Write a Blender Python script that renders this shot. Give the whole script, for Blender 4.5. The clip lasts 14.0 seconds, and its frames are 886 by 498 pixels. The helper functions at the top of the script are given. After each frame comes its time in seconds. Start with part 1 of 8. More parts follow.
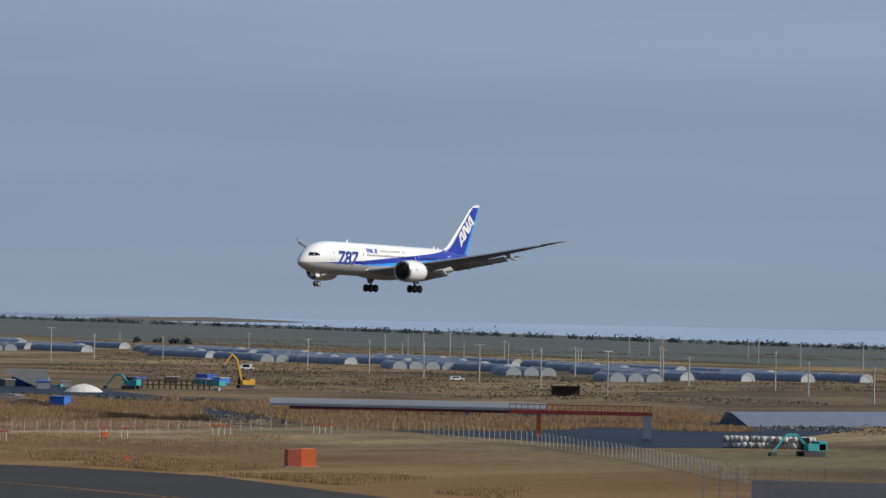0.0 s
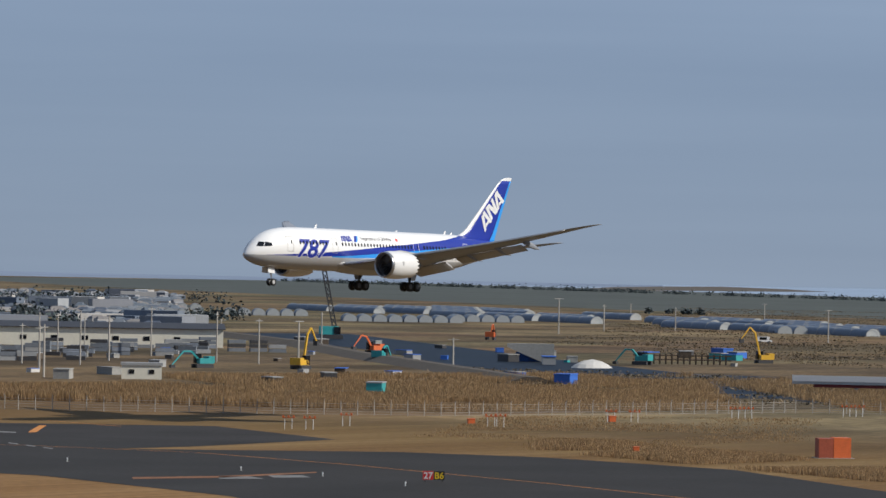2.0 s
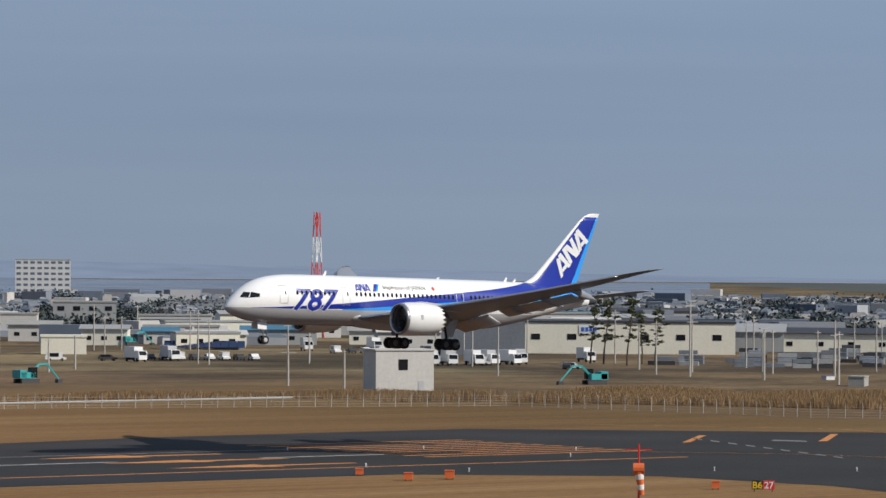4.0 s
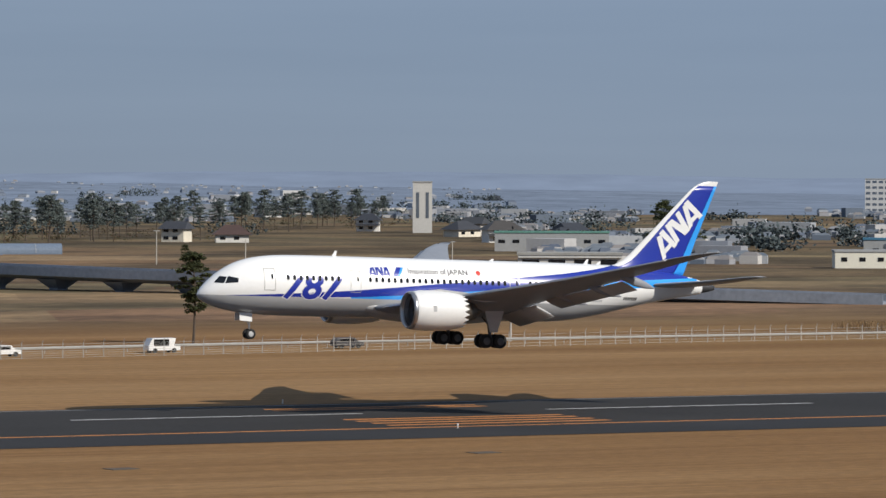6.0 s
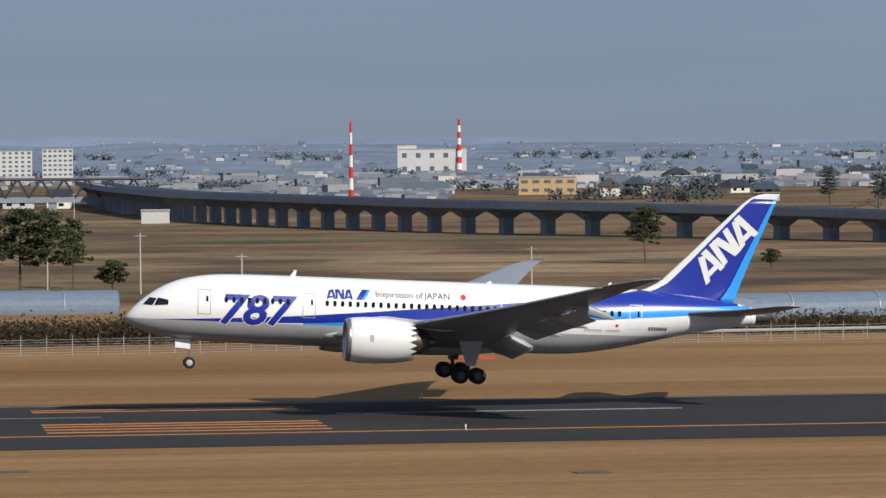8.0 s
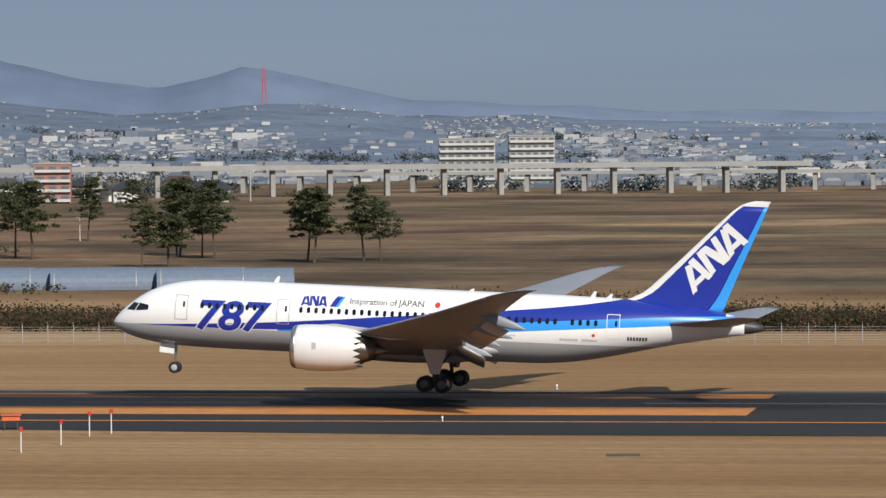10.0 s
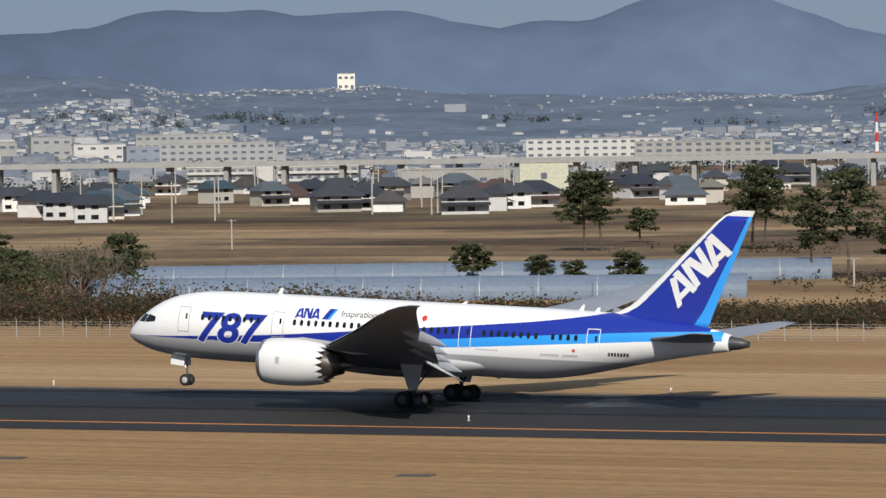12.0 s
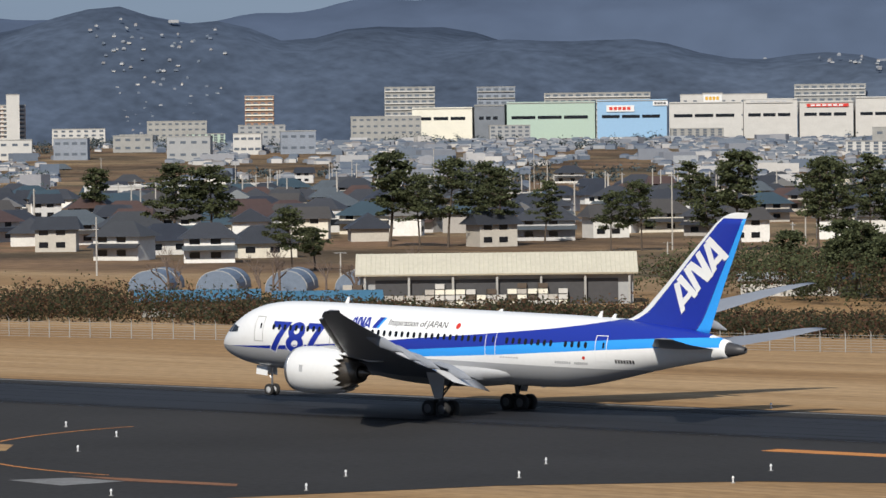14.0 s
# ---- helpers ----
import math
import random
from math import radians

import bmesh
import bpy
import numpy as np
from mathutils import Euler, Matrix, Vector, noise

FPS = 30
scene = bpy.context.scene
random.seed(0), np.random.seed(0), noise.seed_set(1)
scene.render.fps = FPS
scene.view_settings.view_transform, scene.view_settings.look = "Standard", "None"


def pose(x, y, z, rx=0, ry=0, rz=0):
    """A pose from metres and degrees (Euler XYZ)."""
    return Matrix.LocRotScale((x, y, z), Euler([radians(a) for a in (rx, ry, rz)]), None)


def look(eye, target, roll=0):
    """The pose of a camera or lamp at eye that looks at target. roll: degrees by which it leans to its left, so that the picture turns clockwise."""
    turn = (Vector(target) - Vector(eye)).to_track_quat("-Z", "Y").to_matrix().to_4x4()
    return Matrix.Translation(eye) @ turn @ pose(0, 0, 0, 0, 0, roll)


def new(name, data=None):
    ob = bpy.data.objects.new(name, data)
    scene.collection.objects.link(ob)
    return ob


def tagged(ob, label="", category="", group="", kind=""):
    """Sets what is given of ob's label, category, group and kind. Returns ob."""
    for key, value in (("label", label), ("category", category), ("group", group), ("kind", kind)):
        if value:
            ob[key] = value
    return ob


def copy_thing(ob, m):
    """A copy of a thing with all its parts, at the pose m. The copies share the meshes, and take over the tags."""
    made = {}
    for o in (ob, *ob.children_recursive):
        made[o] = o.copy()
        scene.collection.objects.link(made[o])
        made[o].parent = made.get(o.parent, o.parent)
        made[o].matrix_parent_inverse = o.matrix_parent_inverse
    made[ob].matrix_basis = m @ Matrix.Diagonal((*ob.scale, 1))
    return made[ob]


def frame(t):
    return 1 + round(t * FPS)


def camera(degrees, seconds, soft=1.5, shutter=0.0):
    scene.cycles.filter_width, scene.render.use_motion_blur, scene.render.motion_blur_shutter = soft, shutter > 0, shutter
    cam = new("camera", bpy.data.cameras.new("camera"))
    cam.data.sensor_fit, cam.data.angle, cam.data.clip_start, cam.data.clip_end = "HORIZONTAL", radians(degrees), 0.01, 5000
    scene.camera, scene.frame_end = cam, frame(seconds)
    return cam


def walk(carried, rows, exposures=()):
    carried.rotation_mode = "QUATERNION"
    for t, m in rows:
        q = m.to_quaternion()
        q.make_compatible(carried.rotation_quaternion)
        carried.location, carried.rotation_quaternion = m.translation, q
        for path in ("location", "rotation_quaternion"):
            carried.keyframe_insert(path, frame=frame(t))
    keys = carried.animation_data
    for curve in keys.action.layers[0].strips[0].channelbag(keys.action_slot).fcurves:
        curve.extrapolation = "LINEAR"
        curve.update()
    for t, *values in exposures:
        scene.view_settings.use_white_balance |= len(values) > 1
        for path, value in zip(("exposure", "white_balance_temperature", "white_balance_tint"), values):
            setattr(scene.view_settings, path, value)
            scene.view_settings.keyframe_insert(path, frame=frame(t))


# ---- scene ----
cam = camera(11.479, 14.0, soft=1.5, shutter=0.0)

# camera stand: seconds, x, y, turn from north to the east, tilt, roll; eye height below
EYE_HEIGHT = 23.36
PATH = [
    (0.00, -61.4, -47.6, 55.578, 0.673, 1.22),
    (0.25, -54.9, -41.9, 54.737, 0.659, 1.19),
    (0.50, -48.2, -36.4, 53.914, 0.667, 1.17),
    (0.75, -41.5, -30.9, 53.162, 0.701, 1.15),
    (1.00, -34.6, -25.5, 52.467, 0.675, 1.13),
    (1.25, -27.7, -20.3, 51.782, 0.516, 1.14),
    (1.50, -20.6, -15.2, 51.000, 0.323, 1.14),
    (1.75, -13.7, -10.0, 50.036, 0.200, 1.08),
    (2.00, -6.9, -4.6, 48.946, 0.142, 1.02),
    (2.25, -0.9, 0.5, 47.814, 0.118, 0.98),
    (2.50, 3.2, 4.2, 46.657, 0.102, 0.95),
    (2.75, 4.1, 5.0, 45.474, 0.080, 0.92),
    (3.00, 3.1, 4.0, 44.283, 0.065, 0.90),
    (3.25, 1.7, 2.3, 43.075, 0.064, 0.76),
    (3.50, 0.3, 0.6, 41.743, 0.084, 0.63),
    (3.75, -0.4, -0.3, 40.199, 0.109, 0.50),
    (4.00, -0.6, -0.7, 38.530, 0.103, 0.37),
    (4.25, -0.2, -0.2, 37.038, 0.008, 0.34),
    (4.50, 0.6, 0.9, 35.468, -0.106, 0.31),
    (4.75, 1.5, 2.7, 33.835, -0.236, 0.28),
    (5.00, 2.6, 5.2, 32.155, -0.379, 0.25),
    (5.25, 3.6, 8.3, 30.444, -0.533, 0.22),
    (5.50, 4.4, 12.1, 28.710, -0.690, 0.19),
    (5.75, 5.1, 16.3, 26.954, -0.845, 0.16),
    (6.00, 5.7, 21.0, 25.163, -0.992, 0.13),
    (6.25, 6.4, 25.8, 23.316, -1.126, 0.10),
    (6.50, 7.2, 30.7, 21.371, -1.255, 0.07),
    (6.75, 8.5, 35.3, 19.281, -1.235, -0.01),
    (7.00, 9.3, 38.6, 17.133, -1.199, -0.08),
    (7.25, 9.2, 39.0, 15.022, -1.197, -0.11),
    (7.50, 8.6, 38.0, 12.808, -1.245, -0.13),
    (7.75, 8.0, 36.9, 10.375, -1.332, -0.29),
    (8.00, 7.9, 36.9, 7.843, -1.427, -0.44),
    (8.25, 8.0, 39.5, 5.351, -1.504, -0.44),
    (8.50, 7.6, 42.6, 2.984, -1.560, -0.45),
    (8.75, 6.1, 44.0, 0.737, -1.602, -0.44),
    (9.00, 3.8, 44.2, -1.379, -1.624, -0.44),
    (9.25, 1.1, 43.6, -3.398, -1.627, -0.44),
    (9.50, -1.9, 42.6, -5.338, -1.617, -0.44),
    (9.75, -5.1, 41.5, -7.203, -1.597, -0.44),
    (10.00, -8.6, 40.9, -8.994, -1.570, -0.44),
    (10.25, -12.5, 41.1, -10.720, -1.544, -0.44),
    (10.50, -16.9, 42.4, -12.410, -1.521, -0.43),
    (10.75, -21.4, 45.4, -14.125, -1.510, -0.43),
    (11.00, -25.9, 50.5, -15.958, -1.516, -0.43),
    (11.25, -29.9, 58.2, -18.128, -1.514, -0.49),
    (11.50, -33.9, 65.9, -20.303, -1.542, -0.54),
    (11.75, -38.5, 73.3, -22.290, -1.601, -0.69),
    (12.00, -43.5, 80.6, -24.275, -1.650, -0.84),
    (12.25, -48.7, 87.8, -26.351, -1.646, -0.88),
    (12.50, -53.8, 95.1, -28.409, -1.616, -0.91),
    (12.75, -58.4, 102.7, -30.364, -1.612, -0.94),
    (13.00, -62.7, 110.5, -32.446, -1.630, -0.96),
    (13.25, -67.1, 118.1, -34.868, -1.619, -0.88),
    (13.50, -71.5, 125.7, -37.305, -1.606, -0.80),
    (13.75, -76.4, 133.0, -39.398, -1.592, -0.74),
    (14.00, -81.2, 140.2, -41.292, -1.569, -0.67),
]
walk(cam, [(t, pose(x, y, EYE_HEIGHT, 90 + tilt, 0, -turn) @ pose(0, 0, 0, 0, 0, roll)) for t, x, y, turn, tilt, roll in PATH])

# airliner: seconds, nose x, centreline height, nose-up pitch
RUNWAY_Y = 413.7
FLIGHT = [
    (0.00, 566.79, 29.81, 1.14),
    (0.50, 532.47, 27.98, 1.42),
    (1.00, 499.09, 26.63, 1.09),
    (1.50, 465.57, 25.53, 0.65),
    (2.00, 431.78, 23.89, 0.84),
    (2.50, 398.06, 22.26, 0.89),
    (3.00, 364.40, 20.70, 0.77),
    (3.50, 330.82, 19.09, 1.06),
    (4.00, 297.21, 17.38, 1.35),
    (4.50, 263.57, 16.02, 1.50),
    (5.00, 230.10, 14.46, 1.64),
    (5.50, 196.94, 12.82, 1.78),
    (6.00, 164.06, 11.34, 1.92),
    (6.50, 131.24, 10.10, 2.07),
    (7.00, 98.27, 9.25, 2.37),
    (7.50, 65.19, 8.39, 2.48),
    (8.00, 32.34, 7.61, 2.79),
    (8.50, -0.60, 7.06, 2.81),
    (9.00, -32.94, 6.66, 2.76),
    (9.50, -64.90, 6.37, 2.70),
    (10.00, -96.57, 6.14, 2.65),
    (10.50, -127.97, 5.90, 2.58),
    (11.00, -159.36, 5.60, 2.53),
    (11.50, -191.45, 5.25, 2.38),
    (12.00, -223.25, 5.03, 2.59),
    (12.50, -253.63, 5.03, 2.49),
    (13.00, -283.92, 5.03, 2.09),
    (13.50, -315.37, 5.03, 1.85),
    (14.00, -346.55, 5.03, 1.26),
]

# ---- world, sun, exposure ----
world = bpy.data.worlds.new("world")
scene.world = world
world.use_nodes = True
wn, wl = world.node_tree.nodes, world.node_tree.links
sky = wn.new("ShaderNodeTexSky")
sky.sky_type = "NISHITA"
sky.sun_disc = False
SUN_DIR = Vector((0.64, -1.2, 0.97)).normalized()
sky.sun_elevation = math.asin(SUN_DIR.z)
sky.sun_rotation = math.atan2(SUN_DIR.x, SUN_DIR.y)
sky.altitude = 0
sky.air_density = 0.8
sky.dust_density = 0.0
sky.ozone_density = 4.0
# an even blue-grey winter haze veils the clear sky
haze = wn.new("ShaderNodeTexNoise")
haze.inputs["Scale"].default_value = 3.0
haze.inputs["Detail"].default_value = 4
wtc = wn.new("ShaderNodeTexCoord")
wmp = wn.new("ShaderNodeMapping")
wmp.inputs["Scale"].default_value = (0.8, 0.8, 14)
wl.new(wtc.outputs["Generated"], wmp.inputs[0])
wl.new(wmp.outputs[0], haze.inputs["Vector"])
hz = wn.new("ShaderNodeMix")
hz.data_type = "RGBA"
wl.new(haze.outputs["Fac"], hz.inputs[0])
hz.inputs[6].default_value = (4.2, 5.75, 8.6, 1)
hz.inputs[7].default_value = (6.7, 8.6, 11.7, 1)
veil = wn.new("ShaderNodeMix")
veil.data_type = "RGBA"
veil.inputs[0].default_value = 0.86
wl.new(sky.outputs[0], veil.inputs[6])
wsep = wn.new("ShaderNodeSeparateXYZ")
wl.new(wtc.outputs["Generated"], wsep.inputs[0])
wr = wn.new("ShaderNodeMapRange")
wr.interpolation_type = "SMOOTHSTEP"
for k_in, v_in in (("From Min", 0.15), ("From Max", 0.85), ("To Min", 0.89), ("To Max", 1.09)):
    wr.inputs[k_in].default_value = v_in
wl.new(wsep.outputs["X"], wr.inputs[0])
wsc = wn.new("ShaderNodeVectorMath")
wsc.operation = "SCALE"
wl.new(hz.outputs[2], wsc.inputs[0])
wz = wn.new("ShaderNodeMapRange")
for k_in, v_in in (("From Min", 0.0), ("From Max", 0.06), ("To Min", 0.90), ("To Max", 1.02)):
    wz.inputs[k_in].default_value = v_in
wl.new(wsep.outputs["Z"], wz.inputs[0])
wmu = wn.new("ShaderNodeMath")
wmu.operation = "MULTIPLY"
wl.new(wr.outputs[0], wmu.inputs[0])
wl.new(wz.outputs[0], wmu.inputs[1])
wl.new(wmu.outputs[0], wsc.inputs["Scale"])
wl.new(wsc.outputs[0], veil.inputs[7])
wl.new(veil.outputs[2], wn["Background"].inputs[0])
wn["Background"].inputs[1].default_value = 0.045

sun = new("sun", bpy.data.lights.new("sun", "SUN"))
sun.data.energy = 4.7
sun.data.angle = radians(0.55)
sun.data.color = (1.0, 0.93, 0.82)
sun.matrix_world = look(SUN_DIR * 100, (0, 0, 0))
scene.view_settings.exposure = 0.0


# ---- materials ----
def mat(name, col, rough=0.7, metal=0.0, var=0.25, scale=1.0, bump=0.0, isle=False, rnd=0.0, coat=0.0, fine=8.0, spec=0.5):
    """Procedural paint, stone or plant surface: two scales of noise on a base colour, with optional bump."""
    m = bpy.data.materials.new(name)
    m.use_nodes = True
    n, l = m.node_tree.nodes, m.node_tree.links
    b = n["Principled BSDF"]
    b.inputs["Roughness"].default_value = rough
    b.inputs["Metallic"].default_value = metal
    b.inputs["Coat Weight"].default_value = coat
    b.inputs["Specular IOR Level"].default_value = spec
    tc = n.new("ShaderNodeTexCoord")
    a = n.new("ShaderNodeTexNoise")
    a.inputs["Scale"].default_value = scale
    a.inputs["Detail"].default_value = 3
    c = n.new("ShaderNodeTexNoise")
    c.inputs["Scale"].default_value = scale * fine
    c.inputs["Detail"].default_value = 2
    l.new(tc.outputs["Object"], a.inputs["Vector"])
    l.new(tc.outputs["Object"], c.inputs["Vector"])
    add = n.new("ShaderNodeMath")
    add.operation = "ADD"
    l.new(a.outputs["Fac"], add.inputs[0])
    l.new(c.outputs["Fac"], add.inputs[1])
    mr = n.new("ShaderNodeMapRange")
    mr.inputs["From Min"].default_value = 0.6
    mr.inputs["From Max"].default_value = 1.4
    mr.inputs["To Min"].default_value = 1 - var
    mr.inputs["To Max"].default_value = 1 + var
    l.new(add.outputs[0], mr.inputs[0])
    last = mr.outputs[0]
    if isle or rnd:
        g = n.new("ShaderNodeNewGeometry") if isle else n.new("ShaderNodeObjectInfo")
        r2 = n.new("ShaderNodeMapRange")
        r2.inputs["To Min"].default_value = 1 - (rnd or 0.3)
        r2.inputs["To Max"].default_value = 1 + (rnd or 0.3)
        l.new(g.outputs["Random Per Island" if isle else "Random"], r2.inputs[0])
        mu = n.new("ShaderNodeMath")
        mu.operation = "MULTIPLY"
        l.new(last, mu.inputs[0])
        l.new(r2.outputs[0], mu.inputs[1])
        last = mu.outputs[0]
    mx = n.new("ShaderNodeVectorMath")
    mx.operation = "SCALE"
    mx.inputs[0].default_value = col
    l.new(last, mx.inputs["Scale"])
    l.new(mx.outputs[0], b.inputs["Base Color"])
    if bump:
        bp = n.new("ShaderNodeBump")
        bp.inputs["Strength"].default_value = bump
        bp.inputs["Distance"].default_value = 0.1
        l.new(c.outputs["Fac"], bp.inputs["Height"])
        l.new(bp.outputs[0], b.inputs["Normal"])
    return m


def palette(name, stops, rough=0.8, isle=True, var=0.15):
    """One material whose pieces take their colour from a list, by island or by object."""
    m = mat(name, (1, 1, 1), rough, var=var, scale=0.3)
    n, l = m.node_tree.nodes, m.node_tree.links
    g = n.new("ShaderNodeNewGeometry") if isle else n.new("ShaderNodeObjectInfo")
    r = n.new("ShaderNodeValToRGB")
    r.color_ramp.interpolation = "CONSTANT"
    e = r.color_ramp.elements
    while len(e) < len(stops):
        e.new(0.5)
    for i, c in enumerate(stops):
        e[i].position = i / len(stops)
        e[i].color = (*c, 1)
    l.new(g.outputs["Random Per Island" if isle else "Random"], r.inputs[0])
    sc = next(k for k in n if k.bl_idname == "ShaderNodeVectorMath")
    l.new(r.outputs[0], sc.inputs[0])
    return m


M_WHITE = mat("white_gloss_paint", (0.71, 0.72, 0.73), 0.28, var=0.03, scale=0.4, coat=0.3)
M_BLUE = mat("deep_blue_paint", (0.012, 0.03, 0.30), 0.28, var=0.05, scale=0.5, coat=0.3)
M_SKYBLUE = mat("light_blue_paint", (0.03, 0.30, 0.80), 0.3, var=0.05, scale=0.5, coat=0.3)
M_LGREY = mat("light_grey_paint", (0.42, 0.43, 0.45), 0.4, var=0.06, scale=0.5)
M_WING = mat("grey_wing_skin", (0.23, 0.25, 0.29), 0.42, var=0.1, scale=0.6)
M_DGREY = mat("dark_grey_metal", (0.06, 0.06, 0.065), 0.5, 0.3, var=0.15, scale=2)
M_BARE = mat("bare_metal", (0.42, 0.42, 0.43), 0.3, 0.85, var=0.08, scale=2)
M_EXH = mat("heat_tinted_metal", (0.16, 0.14, 0.12), 0.35, 0.8, var=0.2, scale=3)
# darker rim metal for the main wheels
M_RIM = mat("dark_main_wheel_rim", (0.10, 0.10, 0.105), 0.5, 0.4, var=0.3, scale=3)
M_TYRE = mat("tyre_rubber", (0.016, 0.016, 0.017), 0.85, var=0.2, scale=4)
# dark glass paled by painted-in haze, for windows of distant blocks
M_FARGLASS = mat("haze_tinted_far_glass", (0.10, 0.12, 0.15), 0.3, var=0.2, scale=1)
M_GLASS = mat("dark_glass", (0.010, 0.012, 0.016), 0.08, var=0.1, scale=2)
M_RED = mat("red_paint", (0.55, 0.03, 0.02), 0.45, var=0.1, scale=1)
M_ORANGE = mat("orange_paint", (0.62, 0.13, 0.035), 0.55, var=0.15, scale=1)
M_ASPHALT = mat("asphalt", (0.033, 0.032, 0.032), 0.9, var=0.3, scale=0.05, fine=30, spec=0.15)
M_OLDASPH = mat("worn_asphalt", (0.036, 0.034, 0.034), 0.9, var=0.4, scale=0.05, fine=30, spec=0.15)
M_LINEOLD = mat("faded_orange_paint", (0.20, 0.085, 0.035), 0.85, var=0.4, scale=0.5)
M_LINE = mat("orange_runway_paint", (0.50, 0.20, 0.045), 0.8, var=0.3, scale=0.4, fine=10)
M_WLINE = mat("white_runway_paint", (0.42, 0.42, 0.42), 0.8, var=0.3, scale=0.4, fine=10)
M_FAINT = mat("worn_faint_paint", (0.17, 0.17, 0.17), 0.85, var=0.4, scale=0.5)
M_CONC = mat("concrete", (0.30, 0.30, 0.29), 0.85, var=0.18, scale=0.2, fine=12)
# dark concrete, lightened and blued to hold the far viaduct's haze
M_CONCD = mat("haze_lifted_dark_concrete", (0.22, 0.25, 0.30), 0.85, var=0.2, scale=0.1, fine=12)
M_STEEL = mat("galvanised_steel", (0.36, 0.36, 0.35), 0.5, 0.3, var=0.15, scale=0.5)
M_POLE = mat("concrete_pole", (0.40, 0.38, 0.35), 0.8, var=0.15, scale=0.5)
M_WALLW = mat("white_wall", (0.50, 0.495, 0.48), 0.75, var=0.1, scale=0.2)
M_WALLB = mat("beige_metal_wall", (0.70, 0.68, 0.59), 0.6, var=0.08, scale=0.2)
M_WALLG = mat("grey_metal_wall", (0.30, 0.31, 0.32), 0.6, var=0.1, scale=0.2)
M_DWALL = mat("dark_blue_grey_wall", (0.15, 0.17, 0.20), 0.7, var=0.15, scale=0.2)
M_ROOFD = mat("dark_tile_roof", (0.035, 0.037, 0.045), 0.6, var=0.2, scale=0.3, rnd=0.4)
M_ROOFB = mat("blue_sheet_roof", (0.05, 0.16, 0.26), 0.5, var=0.15, scale=0.3)
M_ROOFBG = mat("beige_corrugated_roof", (0.52, 0.49, 0.40), 0.55, var=0.1, scale=0.2)
M_YEL = mat("yellow_machine_paint", (0.62, 0.36, 0.03), 0.5, var=0.12, scale=1)
M_TEAL = mat("teal_machine_paint", (0.03, 0.30, 0.32), 0.5, var=0.15, scale=1)
M_TARP = mat("blue_tarp", (0.03, 0.13, 0.50), 0.6, var=0.2, scale=1)
M_GHOUSE = mat("greenhouse_film", (0.14, 0.18, 0.245), 0.5, var=0.16, scale=1.5, spec=0.25)
M_GHEND = mat("white_greenhouse_film", (0.42, 0.45, 0.47), 0.5, var=0.1, scale=0.3)
M_BARK = mat("pine_bark", (0.085, 0.065, 0.05), 0.9, var=0.3, scale=2)
M_NEEDLE = mat("pine_needles", (0.090, 0.104, 0.052), 0.8, var=0.3, scale=0.6, isle=True, rnd=0.55, spec=0.2)
M_BUSH = palette("winter_shrub", [(0.05, 0.055, 0.025), (0.07, 0.055, 0.03), (0.045, 0.05, 0.025), (0.115, 0.06, 0.034), (0.06, 0.06, 0.03), (0.095, 0.045, 0.03), (0.15, 0.10, 0.05), (0.038, 0.05, 0.024)], 0.9, True, 0.3)
M_REED = palette("dry_reed", [(0.36, 0.235, 0.12), (0.30, 0.195, 0.10), (0.40, 0.28, 0.15), (0.25, 0.16, 0.085), (0.21, 0.14, 0.08)], 0.9, True, 0.3)
for m_leaf in (M_REED, M_BUSH, M_NEEDLE):
    # thin blades let part of the light through
    ln, ll = m_leaf.node_tree.nodes, m_leaf.node_tree.links
    lb = ln["Principled BSDF"]
    tr = ln.new("ShaderNodeBsdfTranslucent")
    ll.new(lb.inputs["Base Color"].links[0].from_socket, tr.inputs["Color"])
    lm = ln.new("ShaderNodeMixShader")
    lm.inputs[0].default_value = 0.45
    ll.new(lb.outputs[0], lm.inputs[1])
    ll.new(tr.outputs[0], lm.inputs[2])
    ll.new(lm.outputs[0], ln["Material Output"].inputs["Surface"])
# needles of the distant wood, greyed and lightened by painted-in haze
M_HAZEPINE = mat("haze_greyed_pine_needles", (0.11, 0.132, 0.128), 0.85, var=0.3, scale=0.6, isle=True, rnd=0.5, spec=0.1)
M_BARE_TREE = mat("bare_branches", (0.12, 0.09, 0.075), 0.9, var=0.3, scale=1)
# distant trees: a bluish haze is mixed into the foliage colour
M_FARTREE = mat("haze_tinted_far_wood", (0.065, 0.082, 0.088), 0.9, var=0.3, scale=0.05, isle=True, rnd=0.4, spec=0.1)
M_EARTH = mat("bare_earth", (0.075, 0.062, 0.05), 0.95, var=0.25, scale=0.2, fine=10)
M_WATER = mat("canal_water", (0.010, 0.016, 0.027), 0.5, var=0.3, scale=0.05, spec=0.06)


# ---- mesh helpers ----
def mesh_of(name, bm, material, smooth=False):
    me = bpy.data.meshes.new(name)
    bm.to_mesh(me)
    bm.free()
    if smooth:
        me.polygons.foreach_set("use_smooth", [True] * len(me.polygons))
    for m in (material if isinstance(material, (list, tuple)) else [material]):
        me.materials.append(m)
    return me


def part(name, bm, material, parent=None, label="", smooth=False):
    ob = new(name, mesh_of(name, bm, material, smooth))
    if parent is not None:
        ob.parent = parent
    return tagged(ob, label)


def thing(name, label, category, m=None, group="", kind=""):
    ob = new(name)
    ob.empty_display_size = 0.5
    if m is not None:
        ob.matrix_basis = m
    return tagged(ob, label, category, group, kind)


